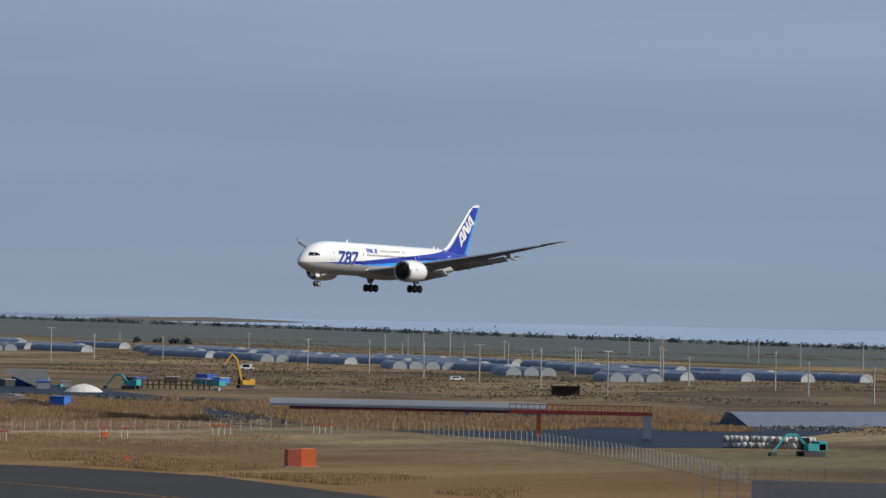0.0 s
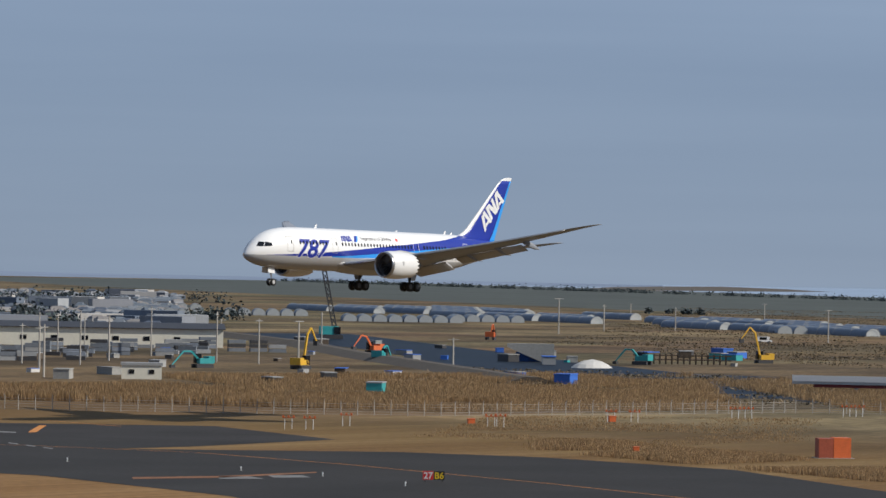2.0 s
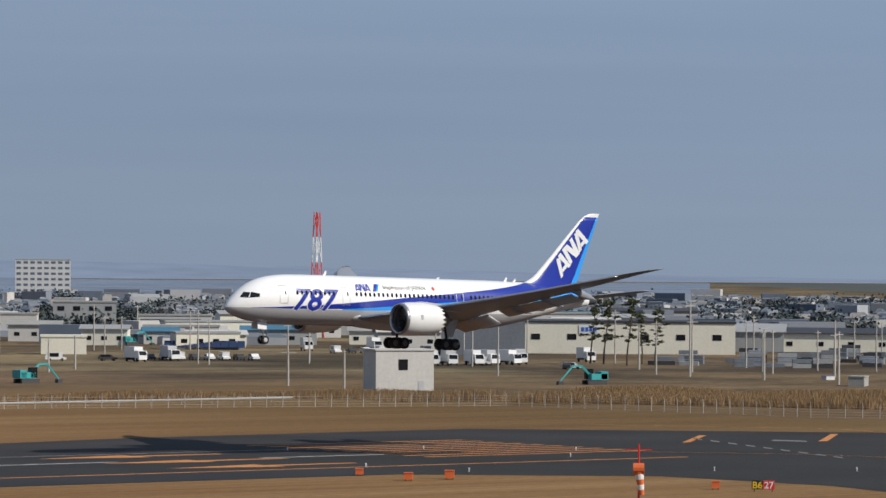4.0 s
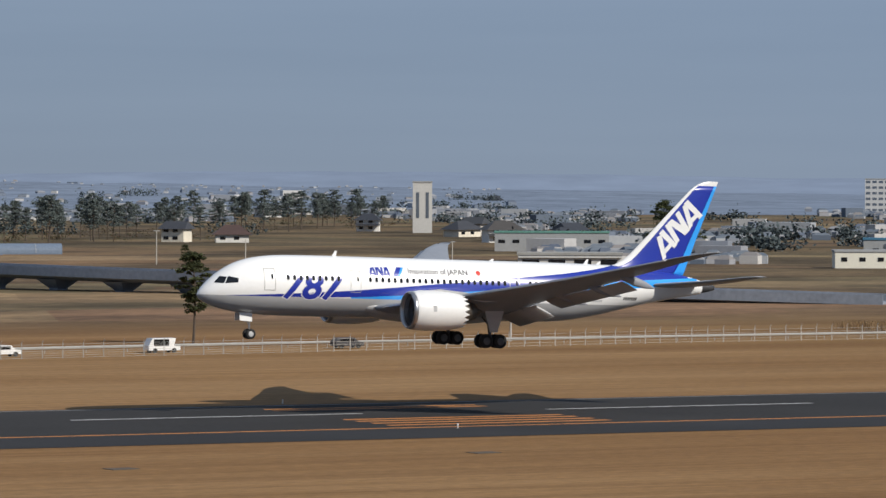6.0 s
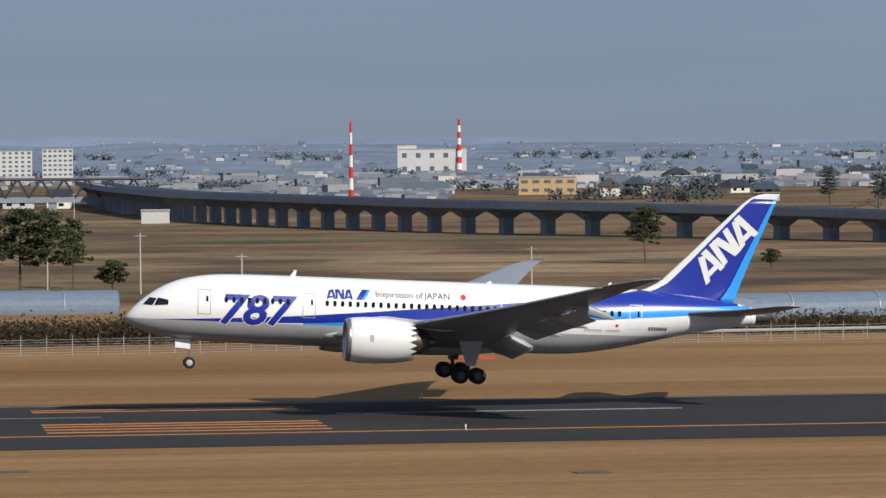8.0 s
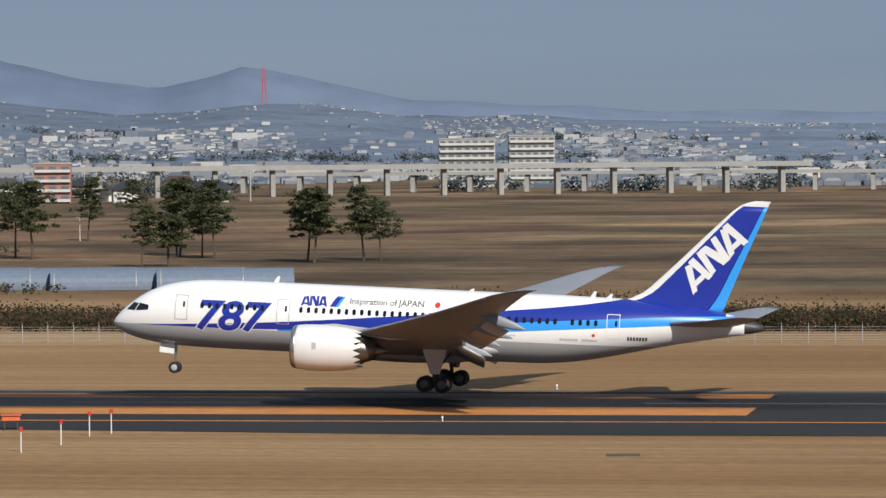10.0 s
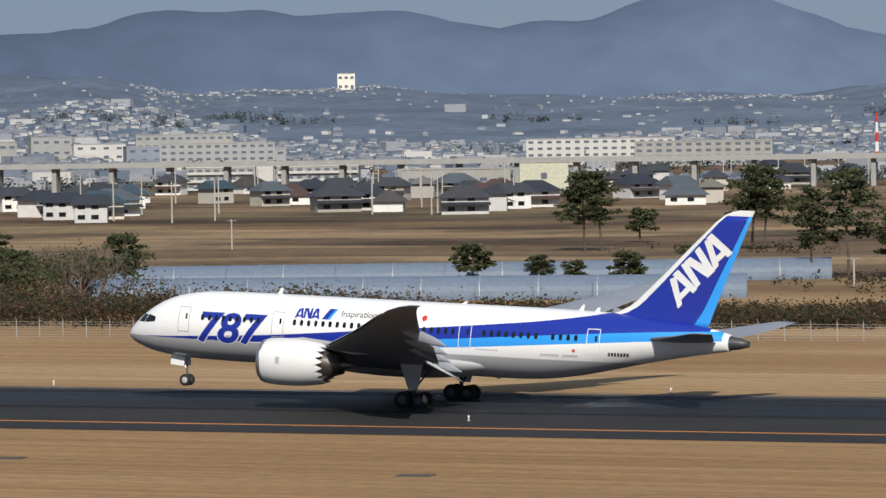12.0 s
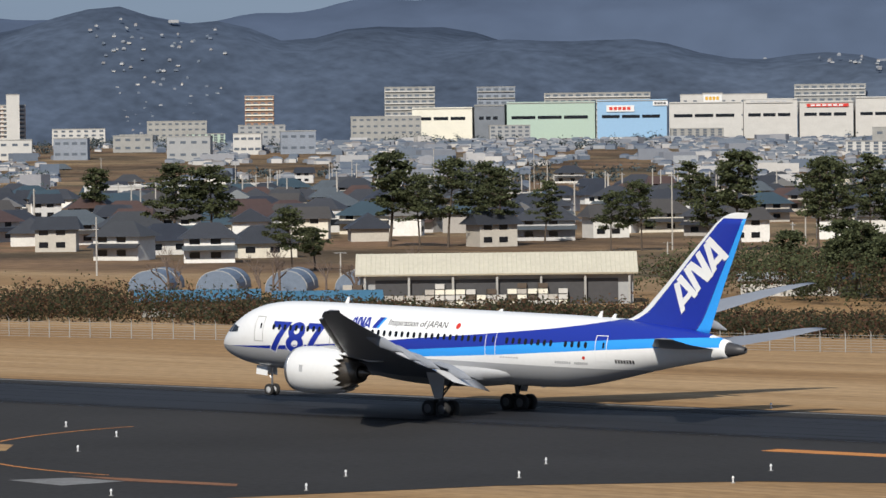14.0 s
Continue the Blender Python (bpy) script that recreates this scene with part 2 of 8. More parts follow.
def solid(name, bm, material, label, category="", group="", kind="", m=None, smooth=False):
    ob = part(name, bm, material, None, label, smooth)
    if m is not None:
        ob.matrix_basis = m
    return tagged(ob, label, category, group, kind)


def box(bm, x0, x1, y0, y1, z0, z1):
    v = [bm.verts.new(p) for p in ((x0, y0, z0), (x1, y0, z0), (x1, y1, z0), (x0, y1, z0), (x0, y0, z1), (x1, y0, z1), (x1, y1, z1), (x0, y1, z1))]
    for f in ((3, 2, 1, 0), (4, 5, 6, 7), (0, 1, 5, 4), (1, 2, 6, 5), (2, 3, 7, 6), (3, 0, 4, 7)):
        bm.faces.new([v[i] for i in f])
    return v


def boxes(*dims):
    bm = bmesh.new()
    for d in dims:
        box(bm, *d)
    return bm


def tube(bm, a, b, r0, r1=None, n=8, caps=True):
    """A tapered rod from a to b."""
    r1 = r0 if r1 is None else r1
    a, b = Vector(a), Vector(b)
    d = (b - a).normalized()
    u = d.orthogonal().normalized()
    w = d.cross(u)
    ra = [bm.verts.new(a + (u * math.cos(i * math.tau / n) + w * math.sin(i * math.tau / n)) * r0) for i in range(n)]
    rb = [bm.verts.new(b + (u * math.cos(i * math.tau / n) + w * math.sin(i * math.tau / n)) * r1) for i in range(n)]
    for i in range(n):
        bm.faces.new((ra[i], ra[(i + 1) % n], rb[(i + 1) % n], rb[i]))
    if caps:
        bm.faces.new(ra[::-1])
        bm.faces.new(rb)


def tubes(*rods, n=8):
    bm = bmesh.new()
    for r in rods:
        tube(bm, *r, n=n)
    return bm


def loft(bm, rings, close=True, caps=False):
    rows = [[bm.verts.new(p) for p in r] for r in rings]
    n = len(rows[0])
    for a, b in zip(rows, rows[1:]):
        for i in range(n if close else n - 1):
            j = (i + 1) % n
            bm.faces.new((a[i], a[j], b[j], b[i]))
    if caps:
        bm.faces.new(rows[0][::-1])
        bm.faces.new(rows[-1])
    return rows


def spun(profile, n=32, axis="x"):
    """A turned body from (along, radius) pairs."""
    bm = bmesh.new()
    loft(bm, [[((s, r * math.cos(i * math.tau / n), r * math.sin(i * math.tau / n)) if axis == "x" else (r * math.cos(i * math.tau / n), r * math.sin(i * math.tau / n), s)) for i in range(n)] for s, r in profile])
    bmesh.ops.recalc_face_normals(bm, faces=bm.faces)
    return bm


def sheet(points, z=0.0):
    bm = bmesh.new()
    bm.faces.new([bm.verts.new((x, y, z)) for x, y in points])
    bmesh.ops.recalc_face_normals(bm, faces=bm.faces)
    if bm.faces[:][0].normal.z < 0:
        bmesh.ops.reverse_faces(bm, faces=bm.faces)
    return bm


def lettering(text, size, shear=0.0, weight=0.0, extrude=0.0, align="LEFT"):
    """Text as a flat mesh in its own x-y plane."""
    cu = bpy.data.curves.new("lettering", "FONT")
    cu.body, cu.size, cu.shear, cu.offset, cu.extrude = text, size, shear, weight, extrude
    cu.align_x = align
    cu.resolution_u = 3
    ob = bpy.data.objects.new("lettering", cu)
    scene.collection.objects.link(ob)
    me = bpy.data.meshes.new_from_object(ob.evaluated_get(bpy.context.evaluated_depsgraph_get()))
    bm = bmesh.new()
    bm.from_mesh(me)
    bpy.data.objects.remove(ob)
    bpy.data.curves.remove(cu)
    bpy.data.meshes.remove(me)
    return bm


def lerp_table(table, x):
    for (a, va), (b, vb) in zip(table, table[1:]):
        if x <= b:
            k = max(0.0, (x - a) / (b - a))
            return va + (vb - va) * k
    return table[-1][1]


# ---- the airliner; x runs aft from the nose, the port side is at negative y ----
GEAR_X = 28.7
HULL = [(0, -0.70, 0.03, 0.03), (0.25, -0.64, 0.46, 0.44), (0.8, -0.50, 0.96, 0.92), (1.6, -0.30, 1.42, 1.44), (2.6, -0.08, 1.86, 1.94), (3.8, 0.13, 2.22, 2.36),
        (5.2, 0.28, 2.52, 2.66), (7, 0.38, 2.75, 2.86), (9, 0.42, 2.86, 2.94), (12, 0.43, 2.88, 2.97), (24, 0.43, 2.88, 2.97), (36, 0.43, 2.88, 2.97),
        (39, 0.50, 2.85, 2.90), (42, 0.70, 2.68, 2.66), (45, 1.00, 2.35, 2.30), (48, 1.25, 1.90, 1.85), (51, 1.40, 1.35, 1.40), (53.5, 1.40, 0.85, 0.95), (55.2, 1.33, 0.52, 0.60)]


def hull(x):
    """Centre height, half width and half height of the fuselage at x, smoothed."""
    k = 0
    while k < len(HULL) - 2 and x > HULL[k + 1][0]:
        k += 1
    p0, p1, p2, p3 = HULL[max(k - 1, 0)], HULL[k], HULL[k + 1], HULL[min(k + 2, len(HULL) - 1)]
    h = p2[0] - p1[0]
    t = min(max((x - p1[0]) / h, 0), 1)
    out = []
    for c in (1, 2, 3):
        m1 = (p2[c] - p0[c]) / max(p2[0] - p0[0], 0.01) * h
        m2 = (p3[c] - p1[c]) / max(p3[0] - p1[0], 0.01) * h
        out.append((2 * t**3 - 3 * t * t + 1) * p1[c] + (t**3 - 2 * t * t + t) * m1 + (-2 * t**3 + 3 * t * t) * p2[c] + (t**3 - t * t) * m2)
    return out


def skin(x, z, side=-1, off=0.012):
    """The point of the fuselage's skin at x and height z."""
    zc, ry, rz = hull(x)
    s = min(max((z - zc) / rz, -0.999), 0.999)
    c = math.sqrt(1 - s * s)
    return Vector((x - GEAR_X, side * (ry * c + off * max(c, 0.3)), z + off * s))


def on_skin(bm, side=-1, off=0.012, step=0.25):
    """Wraps a flat x-z mesh (x along, y as height) on the fuselage."""
    zs = [v.co.y for v in bm.verts]
    z = min(zs) + step
    while z < max(zs):
        bmesh.ops.bisect_plane(bm, geom=bm.verts[:] + bm.edges[:] + bm.faces[:], plane_co=(0, z, 0), plane_no=(0, 1, 0))
        z += step
    xs = [v.co.x for v in bm.verts]
    x = min(xs) + 0.6
    while x < max(xs) and (x < 11 or x > 36):
        bmesh.ops.bisect_plane(bm, geom=bm.verts[:] + bm.edges[:] + bm.faces[:], plane_co=(x, 0, 0), plane_no=(1, 0, 0))
        x += 0.6
    for v in bm.verts:
        v.co = skin(v.co.x, v.co.y, side, off)
    return bm


def ramp_value(n, l, source, table, lo, hi):
    """A piecewise-linear height over x, for the livery's sweeping edges."""
    mr = n.new("ShaderNodeMapRange")
    mr.inputs["From Max"].default_value = 60
    l.new(source, mr.inputs[0])
    r = n.new("ShaderNodeValToRGB")
    r.color_ramp.interpolation = "B_SPLINE" if len(table) > 4 else "LINEAR"
    e = r.color_ramp.elements
    while len(e) < len(table):
        e.new(0.5)
    for i, (x, z) in enumerate(table):
        g = (z - lo) / (hi - lo)
        e[i].position, e[i].color = x / 60, (g, g, g, 1)
    l.new(mr.outputs[0], r.inputs[0])
    out = n.new("ShaderNodeMapRange")
    out.inputs["To Min"].default_value, out.inputs["To Max"].default_value = lo, hi
    l.new(r.outputs[0], out.inputs[0])
    return out.outputs[0]


def livery():
    m = mat("airliner_livery", (0.80, 0.81, 0.82), 0.27, var=0.03, scale=0.35, coat=0.3)
    n, l = m.node_tree.nodes, m.node_tree.links
    b = n["Principled BSDF"]
    tc = next(k for k in n if k.bl_idname == "ShaderNodeTexCoord")
    sx = n.new("ShaderNodeSeparateXYZ")
    l.new(tc.outputs["Object"], sx.inputs[0])
    ad = n.new("ShaderNodeMath")
    ad.inputs[1].default_value = GEAR_X
    l.new(sx.outputs["X"], ad.inputs[0])
    x, z = ad.outputs[0], sx.outputs["Z"]
    top = ramp_value(n, l, x, [(0, -0.75), (3, -0.62), (8, -0.35), (13, -0.05), (18, 0.35), (24, 0.95), (31, 1.60), (38, 2.30), (44, 3.1), (49, 4.6), (60, 4.6)], -3, 5)
    mid = ramp_value(n, l, x, [(0, -0.64), (3, -0.64), (8, -0.64), (13, -0.62), (18, -0.42), (24, 0.05), (31, 0.6), (38, 1.18), (46, 1.85), (54, 2.3), (60, 2.5)], -3, 5)
    low = ramp_value(n, l, x, [(0, -0.64), (13, -0.64), (16, -0.64), (19, -0.66), (24, -0.58), (31, -0.12), (38, 0.40), (46, 1.1), (52, 1.45), (60, 1.6)], -3, 5)

    def less(a, c):
        q = n.new("ShaderNodeMath")
        q.operation = "LESS_THAN"
        for i, s in enumerate((a, c)):
            if isinstance(s, (int, float)):
                q.inputs[i].default_value = s
            else:
                l.new(s, q.inputs[i])
        return q.outputs[0]

    def over(base, colour, *masks):
        f = masks[0]
        for k in masks[1:]:
            q = n.new("ShaderNodeMath")
            q.operation = "MULTIPLY"
            l.new(f, q.inputs[0])
            l.new(k, q.inputs[1])
            f = q.outputs[0]
        mx = n.new("ShaderNodeMix")
        mx.data_type = "RGBA"
        l.new(f, mx.inputs[0])
        l.new(base, mx.inputs[6])
        mx.inputs[7].default_value = (*colour, 1)
        return mx.outputs[2]

    col = next(k for k in n if k.bl_idname == "ShaderNodeVectorMath").outputs[0]
    col = over(col, (0.40, 0.41, 0.43), less(z, -0.64))
    col = over(col, (0.03, 0.30, 0.80), less(z, mid), less(low, z), less(15, x), less(x, 54.3))
    col = over(col, (0.012, 0.03, 0.30), less(z, top), less(mid, z), less(1.5, x), less(x, 53.2))
    l.new(col, b.inputs["Base Color"])
    return m


def aerofoil(chord, thick, n=9):
    """Closed section from the trailing edge over the top to the nose and back below."""
    up = [(0.5 * (1 + math.cos(math.pi * i / n))) for i in range(n + 1)]
    y = lambda t: 5 * thick * (0.2969 * math.sqrt(t) - 0.126 * t - 0.3516 * t * t + 0.2843 * t**3 - 0.1036 * t**4)
    return [(t * chord, y(t) * chord) for t in up] + [(t * chord, -0.8 * y(t) * chord) for t in up[::-1][1:-1]]


def wing_body(stations, side, thick=0.09):
    """Lofted wing from (span, nose x, tail x, height, twist)."""
    rings = []
    for y, xl, xt, z, tw in stations:
        c = xt - xl
        rings.append([(xl + px * math.cos(tw) + pz * math.sin(tw) - GEAR_X, side * y, z + pz * math.cos(tw) - px * math.sin(tw)) for px, pz in aerofoil(c, thick)])
    bm = bmesh.new()
    loft(bm, rings, caps=True)
    bmesh.ops.recalc_face_normals(bm, faces=bm.faces)
    return bm


def plate(quad, t):
    """A thin slab on four corner points, t thick."""
    q = [Vector(p) for p in quad]
    nrm = (q[1] - q[0]).cross(q[3] - q[0]).normalized() * t / 2
    bm = bmesh.new()
    loft(bm, [[p - nrm for p in q], [p + nrm for p in q]], caps=True)
    bmesh.ops.recalc_face_normals(bm, faces=bm.faces)
    return bm


def wheel(parent, x, y, z, r, w, rim=M_LGREY):
    tyre = part("wheel", spun([(-w / 2, r * 0.55), (-w / 2, r * 0.88), (-w * 0.35, r), (w * 0.35, r), (w / 2, r * 0.88), (w / 2, r * 0.55)], 24), M_TYRE, parent, "black rubber tyre", True)
    tyre.matrix_basis = pose(x - GEAR_X, y, z, 0, 0, 90)
    part("rim", spun([(-w * 0.42, 0.01), (-w * 0.42, r * 0.2), (-w * 0.36, r * 0.3), (-w * 0.45, r * 0.57), (w * 0.45, r * 0.57), (w * 0.36, r * 0.3), (w * 0.42, r * 0.2), (w * 0.42, 0.01)], 20), rim, tyre, "", True)
    return tyre


# strokes of the slanted three-figure emblem: along the base line, height
EMBLEM = (((-0.02, 0.92), (0.09, 0.82), (0.07, 0.0), (-0.01, 0.0)), ((0.04, 0.95), (0.14, 0.95), (0.35, 0.0), (0.27, 0.0)), ((0.07, 0.31), (0.23, 0.31), (0.27, 0.13), (0.07, 0.13)),
          ((0.20, 0.98), (0.30, 0.94), (0.42, 0.05), (0.34, 0.03)), ((0.26, 0.98), (0.37, 0.95), (0.67, 0.0), (0.55, 0.01)), ((0.46, 0.98), (0.55, 0.97), (0.68, 0.0), (0.58, 0.01)),
          ((0.64, 0.98), (0.74, 0.9), (0.76, 0.05), (0.67, 0.02)), ((0.68, 1.0), (0.78, 0.99), (1.01, 0.0), (0.92, 0.01)), ((0.75, 0.32), (0.89, 0.31), (0.93, 0.12), (0.74, 0.14)))


def airliner():
    root = thing("airliner", "white twin-engine airliner with blue stripes and blue tail, wheels down", "airplane", pose(0, 0, 0))
    xs = [0.0, 0.06, 0.15, 0.25] + [0.25 + i * 0.35 for i in range(1, 26)] + [9 + i * 0.9 for i in range(1, 31)] + [36 + i * 0.4 for i in range(1, 48)]
    N = 56
    bm = bmesh.new()
    rings = []
    for x in xs:
        zc, ry, rz = hull(x)
        rings.append([(x - GEAR_X, ry * math.sin(i * math.tau / N), zc + rz * math.cos(i * math.tau / N)) for i in range(N)])
    loft(bm, rings, caps=True)
    bmesh.ops.recalc_face_normals(bm, faces=bm.faces)
    body = part("fuselage", bm, livery(), root, "white fuselage with sweeping dark and light blue stripes", True)
    bm = spun([(54.75 - GEAR_X, 0.60), (55.6 - GEAR_X, 0.46), (56.4 - GEAR_X, 0.24), (56.42 - GEAR_X, 0.16), (56.0 - GEAR_X, 0.12)], 24)
    bmesh.ops.translate(bm, verts=bm.verts, vec=(0, 0, 1.33))
    part("tail_cone", bm, M_DGREY, root, "dark metal tail cone", True)
    bm = bmesh.new()
    rings = []
    for i in range(25):
        x = 15.5 + i * 20 / 24
        k = math.sin(math.pi * i / 24) ** 0.45 if 0 < i < 24 else 0.02
        rings.append([(x - GEAR_X, 2.95 * k ** 0.4 * math.cos(a), -1.35 - 1.65 * k * max(math.sin(a), 0) + 0.6 * min(math.sin(a), 0) * -1) for a in [j * math.tau / 28 for j in range(28)]])
    loft(bm, rings, caps=True)
    bmesh.ops.recalc_face_normals(bm, faces=bm.faces)
    part("belly_fairing", bm, M_LGREY, root, "grey belly fairing", True)

    # cockpit panes
    for side in (-1, 1):
        for quad in (((1.35, 0.52), (2.16, 0.50), (2.52, 1.12), (1.95, 1.16)), ((2.26, 0.50), (3.45, 0.62), (3.50, 1.02), (2.62, 1.18))):
            bm = bmesh.new()
            bm.faces.new([bm.verts.new((x, z, 0)) for x, z in quad])
            for i in range(4):
                xx = quad[0][0] + (quad[2][0] - quad[0][0]) * (i + 1) / 5
                bmesh.ops.bisect_plane(bm, geom=bm.verts[:] + bm.edges[:] + bm.faces[:], plane_co=(xx, 0, 0), plane_no=(1, 0, 0))
            part("cockpit_pane", on_skin(bm, side, 0.02, 0.12), M_GLASS, body, "black cockpit window")
    # cabin windows: one pane mesh shared by all
    bm = bmesh.new()
    w, h = 0.15, 0.25
    pts = [(-w, -h + 0.1), (-w + 0.08, -h), (w - 0.08, -h), (w, -h + 0.1), (w, h - 0.1), (w - 0.08, h), (-w + 0.08, h), (-w, h - 0.1)]
    loft(bm, [[(a, 0.006, c) for a, c in pts], [(a, -0.012, c) for a, c in pts]], caps=True)
    bmesh.ops.recalc_face_normals(bm, faces=bm.faces)
    pane = mesh_of("cabin_window", bm, M_GLASS)
    spots = [8.35 + i * 0.66 for i in range(9)] + [17.0 + i * 0.66 for i in range(23)] + [34.3 + i * 0.66 for i in range(8)] + [40.4, 41.06, 41.72, 42.38]
    for side in (-1, 1):
        for x in spots:
            p = skin(x, 1.25, side, 0.012)
            zc, ry, rz = hull(x)
            tilt = math.degrees(math.asin(min(1, (1.25 - zc) / rz)))
            ob = new("cabin_window", pane)
            ob.parent = body
            ob.matrix_basis = pose(p.x, p.y, p.z, -tilt if side < 0 else 180 + tilt, 0, 0)
    # doors: raised outline with a small pane
    for side in (-1, 1):
        for x in (6.5, 15.45, 32.6, 43.85):
            bm = bmesh.new()
            a, t, z0, z1 = 0.56, 0.055, -0.05, 2.05
            for q in (((x - a, z0), (x - a + t, z0), (x - a + t, z1), (x - a, z1)), ((x + a - t, z0), (x + a, z0), (x + a, z1), (x + a - t, z1)), ((x - a, z0), (x + a, z0), (x + a, z0 + t), (x - a, z0 + t)), ((x - a, z1 - t), (x + a, z1 - t), (x + a, z1), (x - a, z1))):
                bm.faces.new([bm.verts.new((u, v, 0)) for u, v in q])
            door = part("cabin_door", on_skin(bm, side, 0.015, 0.3), M_STEEL if x < 20 else M_WHITE, body, "cabin door with a fine outline")
            bm = bmesh.new()
            bm.faces.new([bm.verts.new((u, v, 0)) for u, v in ((x + 0.15, 1.05), (x + 0.33, 1.05), (x + 0.33, 1.5), (x + 0.15, 1.5))])
            part("door_pane", on_skin(bm, side, 0.02, 0.2), M_GLASS, door)

    # lettering and marks on the port side
    for k, ch in enumerate("787"):
        bm = lettering(ch, 3.45, 0.2, 0.09)
        for v in bm.verts:
            v.co.x = 7.62 + k * 2.02 + v.co.x * 1.2
            v.co.y = -0.72 + v.co.y
        digit = part("numeral", on_skin(bm, -1, 0.016), M_BLUE, body, "large dark blue slanted numeral on the fuselage")
        bm = lettering(ch, 3.45, 0.2, 0.16)
        for v in bm.verts:
            v.co.x = 7.62 + k * 2.02 + v.co.x * 1.2
            v.co.y = -0.72 + v.co.y
        part("numeral_edge", on_skin(bm, -1, 0.007 + 0.001 * k), M_WHITE, digit, "white edge round the numeral")
    for word, at in (("Inspiration", 21.12), ("of", 24.6), ("JAPAN", 25.4)):
        bm = lettering(word, 0.72, 0.0, 0.006)
        for v in bm.verts:
            v.co.x, v.co.y = at + v.co.x * 1.07, 1.93 + v.co.y
        part("slogan_word", on_skin(bm, -1, 0.014), M_DGREY, body, "small dark grey lettering")
    for q in EMBLEM:
        bm = bmesh.new()
        bm.faces.new([bm.verts.new((16.95 + u * 2.25 + v * 0.28, 1.62 + v * 0.86, 0)) for u, v in q])
        part("fuselage_emblem", on_skin(bm, -1, 0.014), M_BLUE, body, "dark blue slanted emblem stroke")
    for c, q in ((M_BLUE, ((19.45, 1.62), (19.95, 1.62), (20.5, 2.5), (20.0, 2.5))), (M_SKYBLUE, ((19.95, 1.62), (20.2, 1.62), (20.75, 2.5), (20.5, 2.5)))):
        bm = bmesh.new()
        bm.faces.new([bm.verts.new((u, v, 0)) for u, v in q])
        part("fuselage_flash", on_skin(bm, -1, 0.016), c, body, "slanted blue flash")
    bm = bmesh.new()
    bm.faces.new([bm.verts.new((28.75 + 0.24 * math.cos(i * math.tau / 14), 2.15 + 0.24 * math.sin(i * math.tau / 14), 0)) for i in range(14)])
    part("red_roundel", on_skin(bm, -1, 0.016), M_RED, body, "small red disc")
    bm = bmesh.new()
    bm.faces.new([bm.verts.new((42.2 + 0.14 * math.cos(i * math.tau / 12), 0.2 + 0.14 * math.sin(i * math.tau / 12), 0)) for i in range(12)])
    part("red_dot", on_skin(bm, -1, 0.016), M_RED, body, "tiny red disc")
    for x0, x1, z0, z1, c in ((45.0, 46.75, -0.12, 0.18, M_DGREY), (39.3, 40.9, -0.35, -0.15, M_LGREY), (41.2, 42.5, -0.35, -0.15, M_LGREY), (33.6, 35.6, -0.15, -0.05, M_LGREY)):
        bm = bmesh.new()
        k = 7
        for i in range(k):
            a, b2 = x0 + (x1 - x0) * i / k, x0 + (x1 - x0) * (i + 0.72) / k
            bm.faces.new([bm.verts.new((u, v, 0)) for u, v in ((a, z0), (b2, z0), (b2 + 0.06, z1), (a + 0.06, z1))])
        part("small_marking", on_skin(bm, -1, 0.014), c, body, "row of small bars")

    # wings with flaps, fairings and engines
    W = [(0.5, 16.2, 31.6, -1.55, 0.05), (2.9, 18.0, 31.3, -1.45, 0.045), (9.8, 23.2, 32.4, -0.05, 0.03), (15, 27.2, 34.3, 1.1, 0.02), (20, 31.1, 36.4, 2.3, 0.0), (25, 34.9, 38.4, 3.6, -0.01), (27.6, 36.9, 39.5, 4.3, -0.02), (29.2, 38.6, 40.3, 4.75, -0.02), (30.05, 40.0, 41.0, 5.0, -0.02)]
    for side in (-1, 1):
        wing = part("wing", wing_body(W, side), M_WING, root, "grey swept wing with raked tip", True)
        for y0, y1, c, d in ((3.3, 9.0, 2.5, 1.15), (10.6, 19.6, 1.9, 0.85)):
            st = []
            for y in (y0, y1):
                xt = lerp_table([(s[0], s[2]) for s in W], y)
                z = lerp_table([(s[0], s[3]) for s in W], y)
                st.append((y, xt - 0.55, xt - 0.55 + c, z - 0.30 - (0.25 if y0 < 5 else 0.0), 0.43))
            part("flap", wing_body(st, side, 0.10), M_LGREY, wing, "lowered light grey flap", True)
        st = [(y, lerp_table([(s[0], s[1]) for s in W], y) - 0.38, lerp_table([(s[0], s[1]) for s in W], y) + 0.55, lerp_table([(s[0], s[3]) for s in W], y) - 0.16, -0.22) for y in (11.6, 16, 20, 24, 27)]
        part("slat", wing_body(st, side, 0.16), M_BARE, wing, "extended metal slat", True)
        st = [(y, lerp_table([(s[0], s[1]) for s in W], y) - 0.38, lerp_table([(s[0], s[1]) for s in W], y) + 0.7, lerp_table([(s[0], s[3]) for s in W], y) - 0.14, -0.22) for y in (3.4, 8.2)]
        part("slat", wing_body(st, side, 0.16), M_BARE, wing, "extended metal slat", True)
        for y in (7.0, 12.6, 16.6, 20.4):
            xt = lerp_table([(s[0], s[2]) for s in W], y)
            z = lerp_table([(s[0], s[3]) for s in W], y)
            bm = spun([(-2.0, 0.02), (-1.4, 0.22), (0, 0.34), (1.2, 0.26), (2.3, 0.03)], 12)
            for v in bm.verts:
                v.co = Vector((v.co.x, v.co.y * 0.6, v.co.z * 1.3))
            f = part("flap_fairing", bm, M_WING, wing, "grey flap track fairing", True)
            f.matrix_basis = pose(xt + 0.1 - GEAR_X, side * y, z - 0.45, 0, 16, 0)
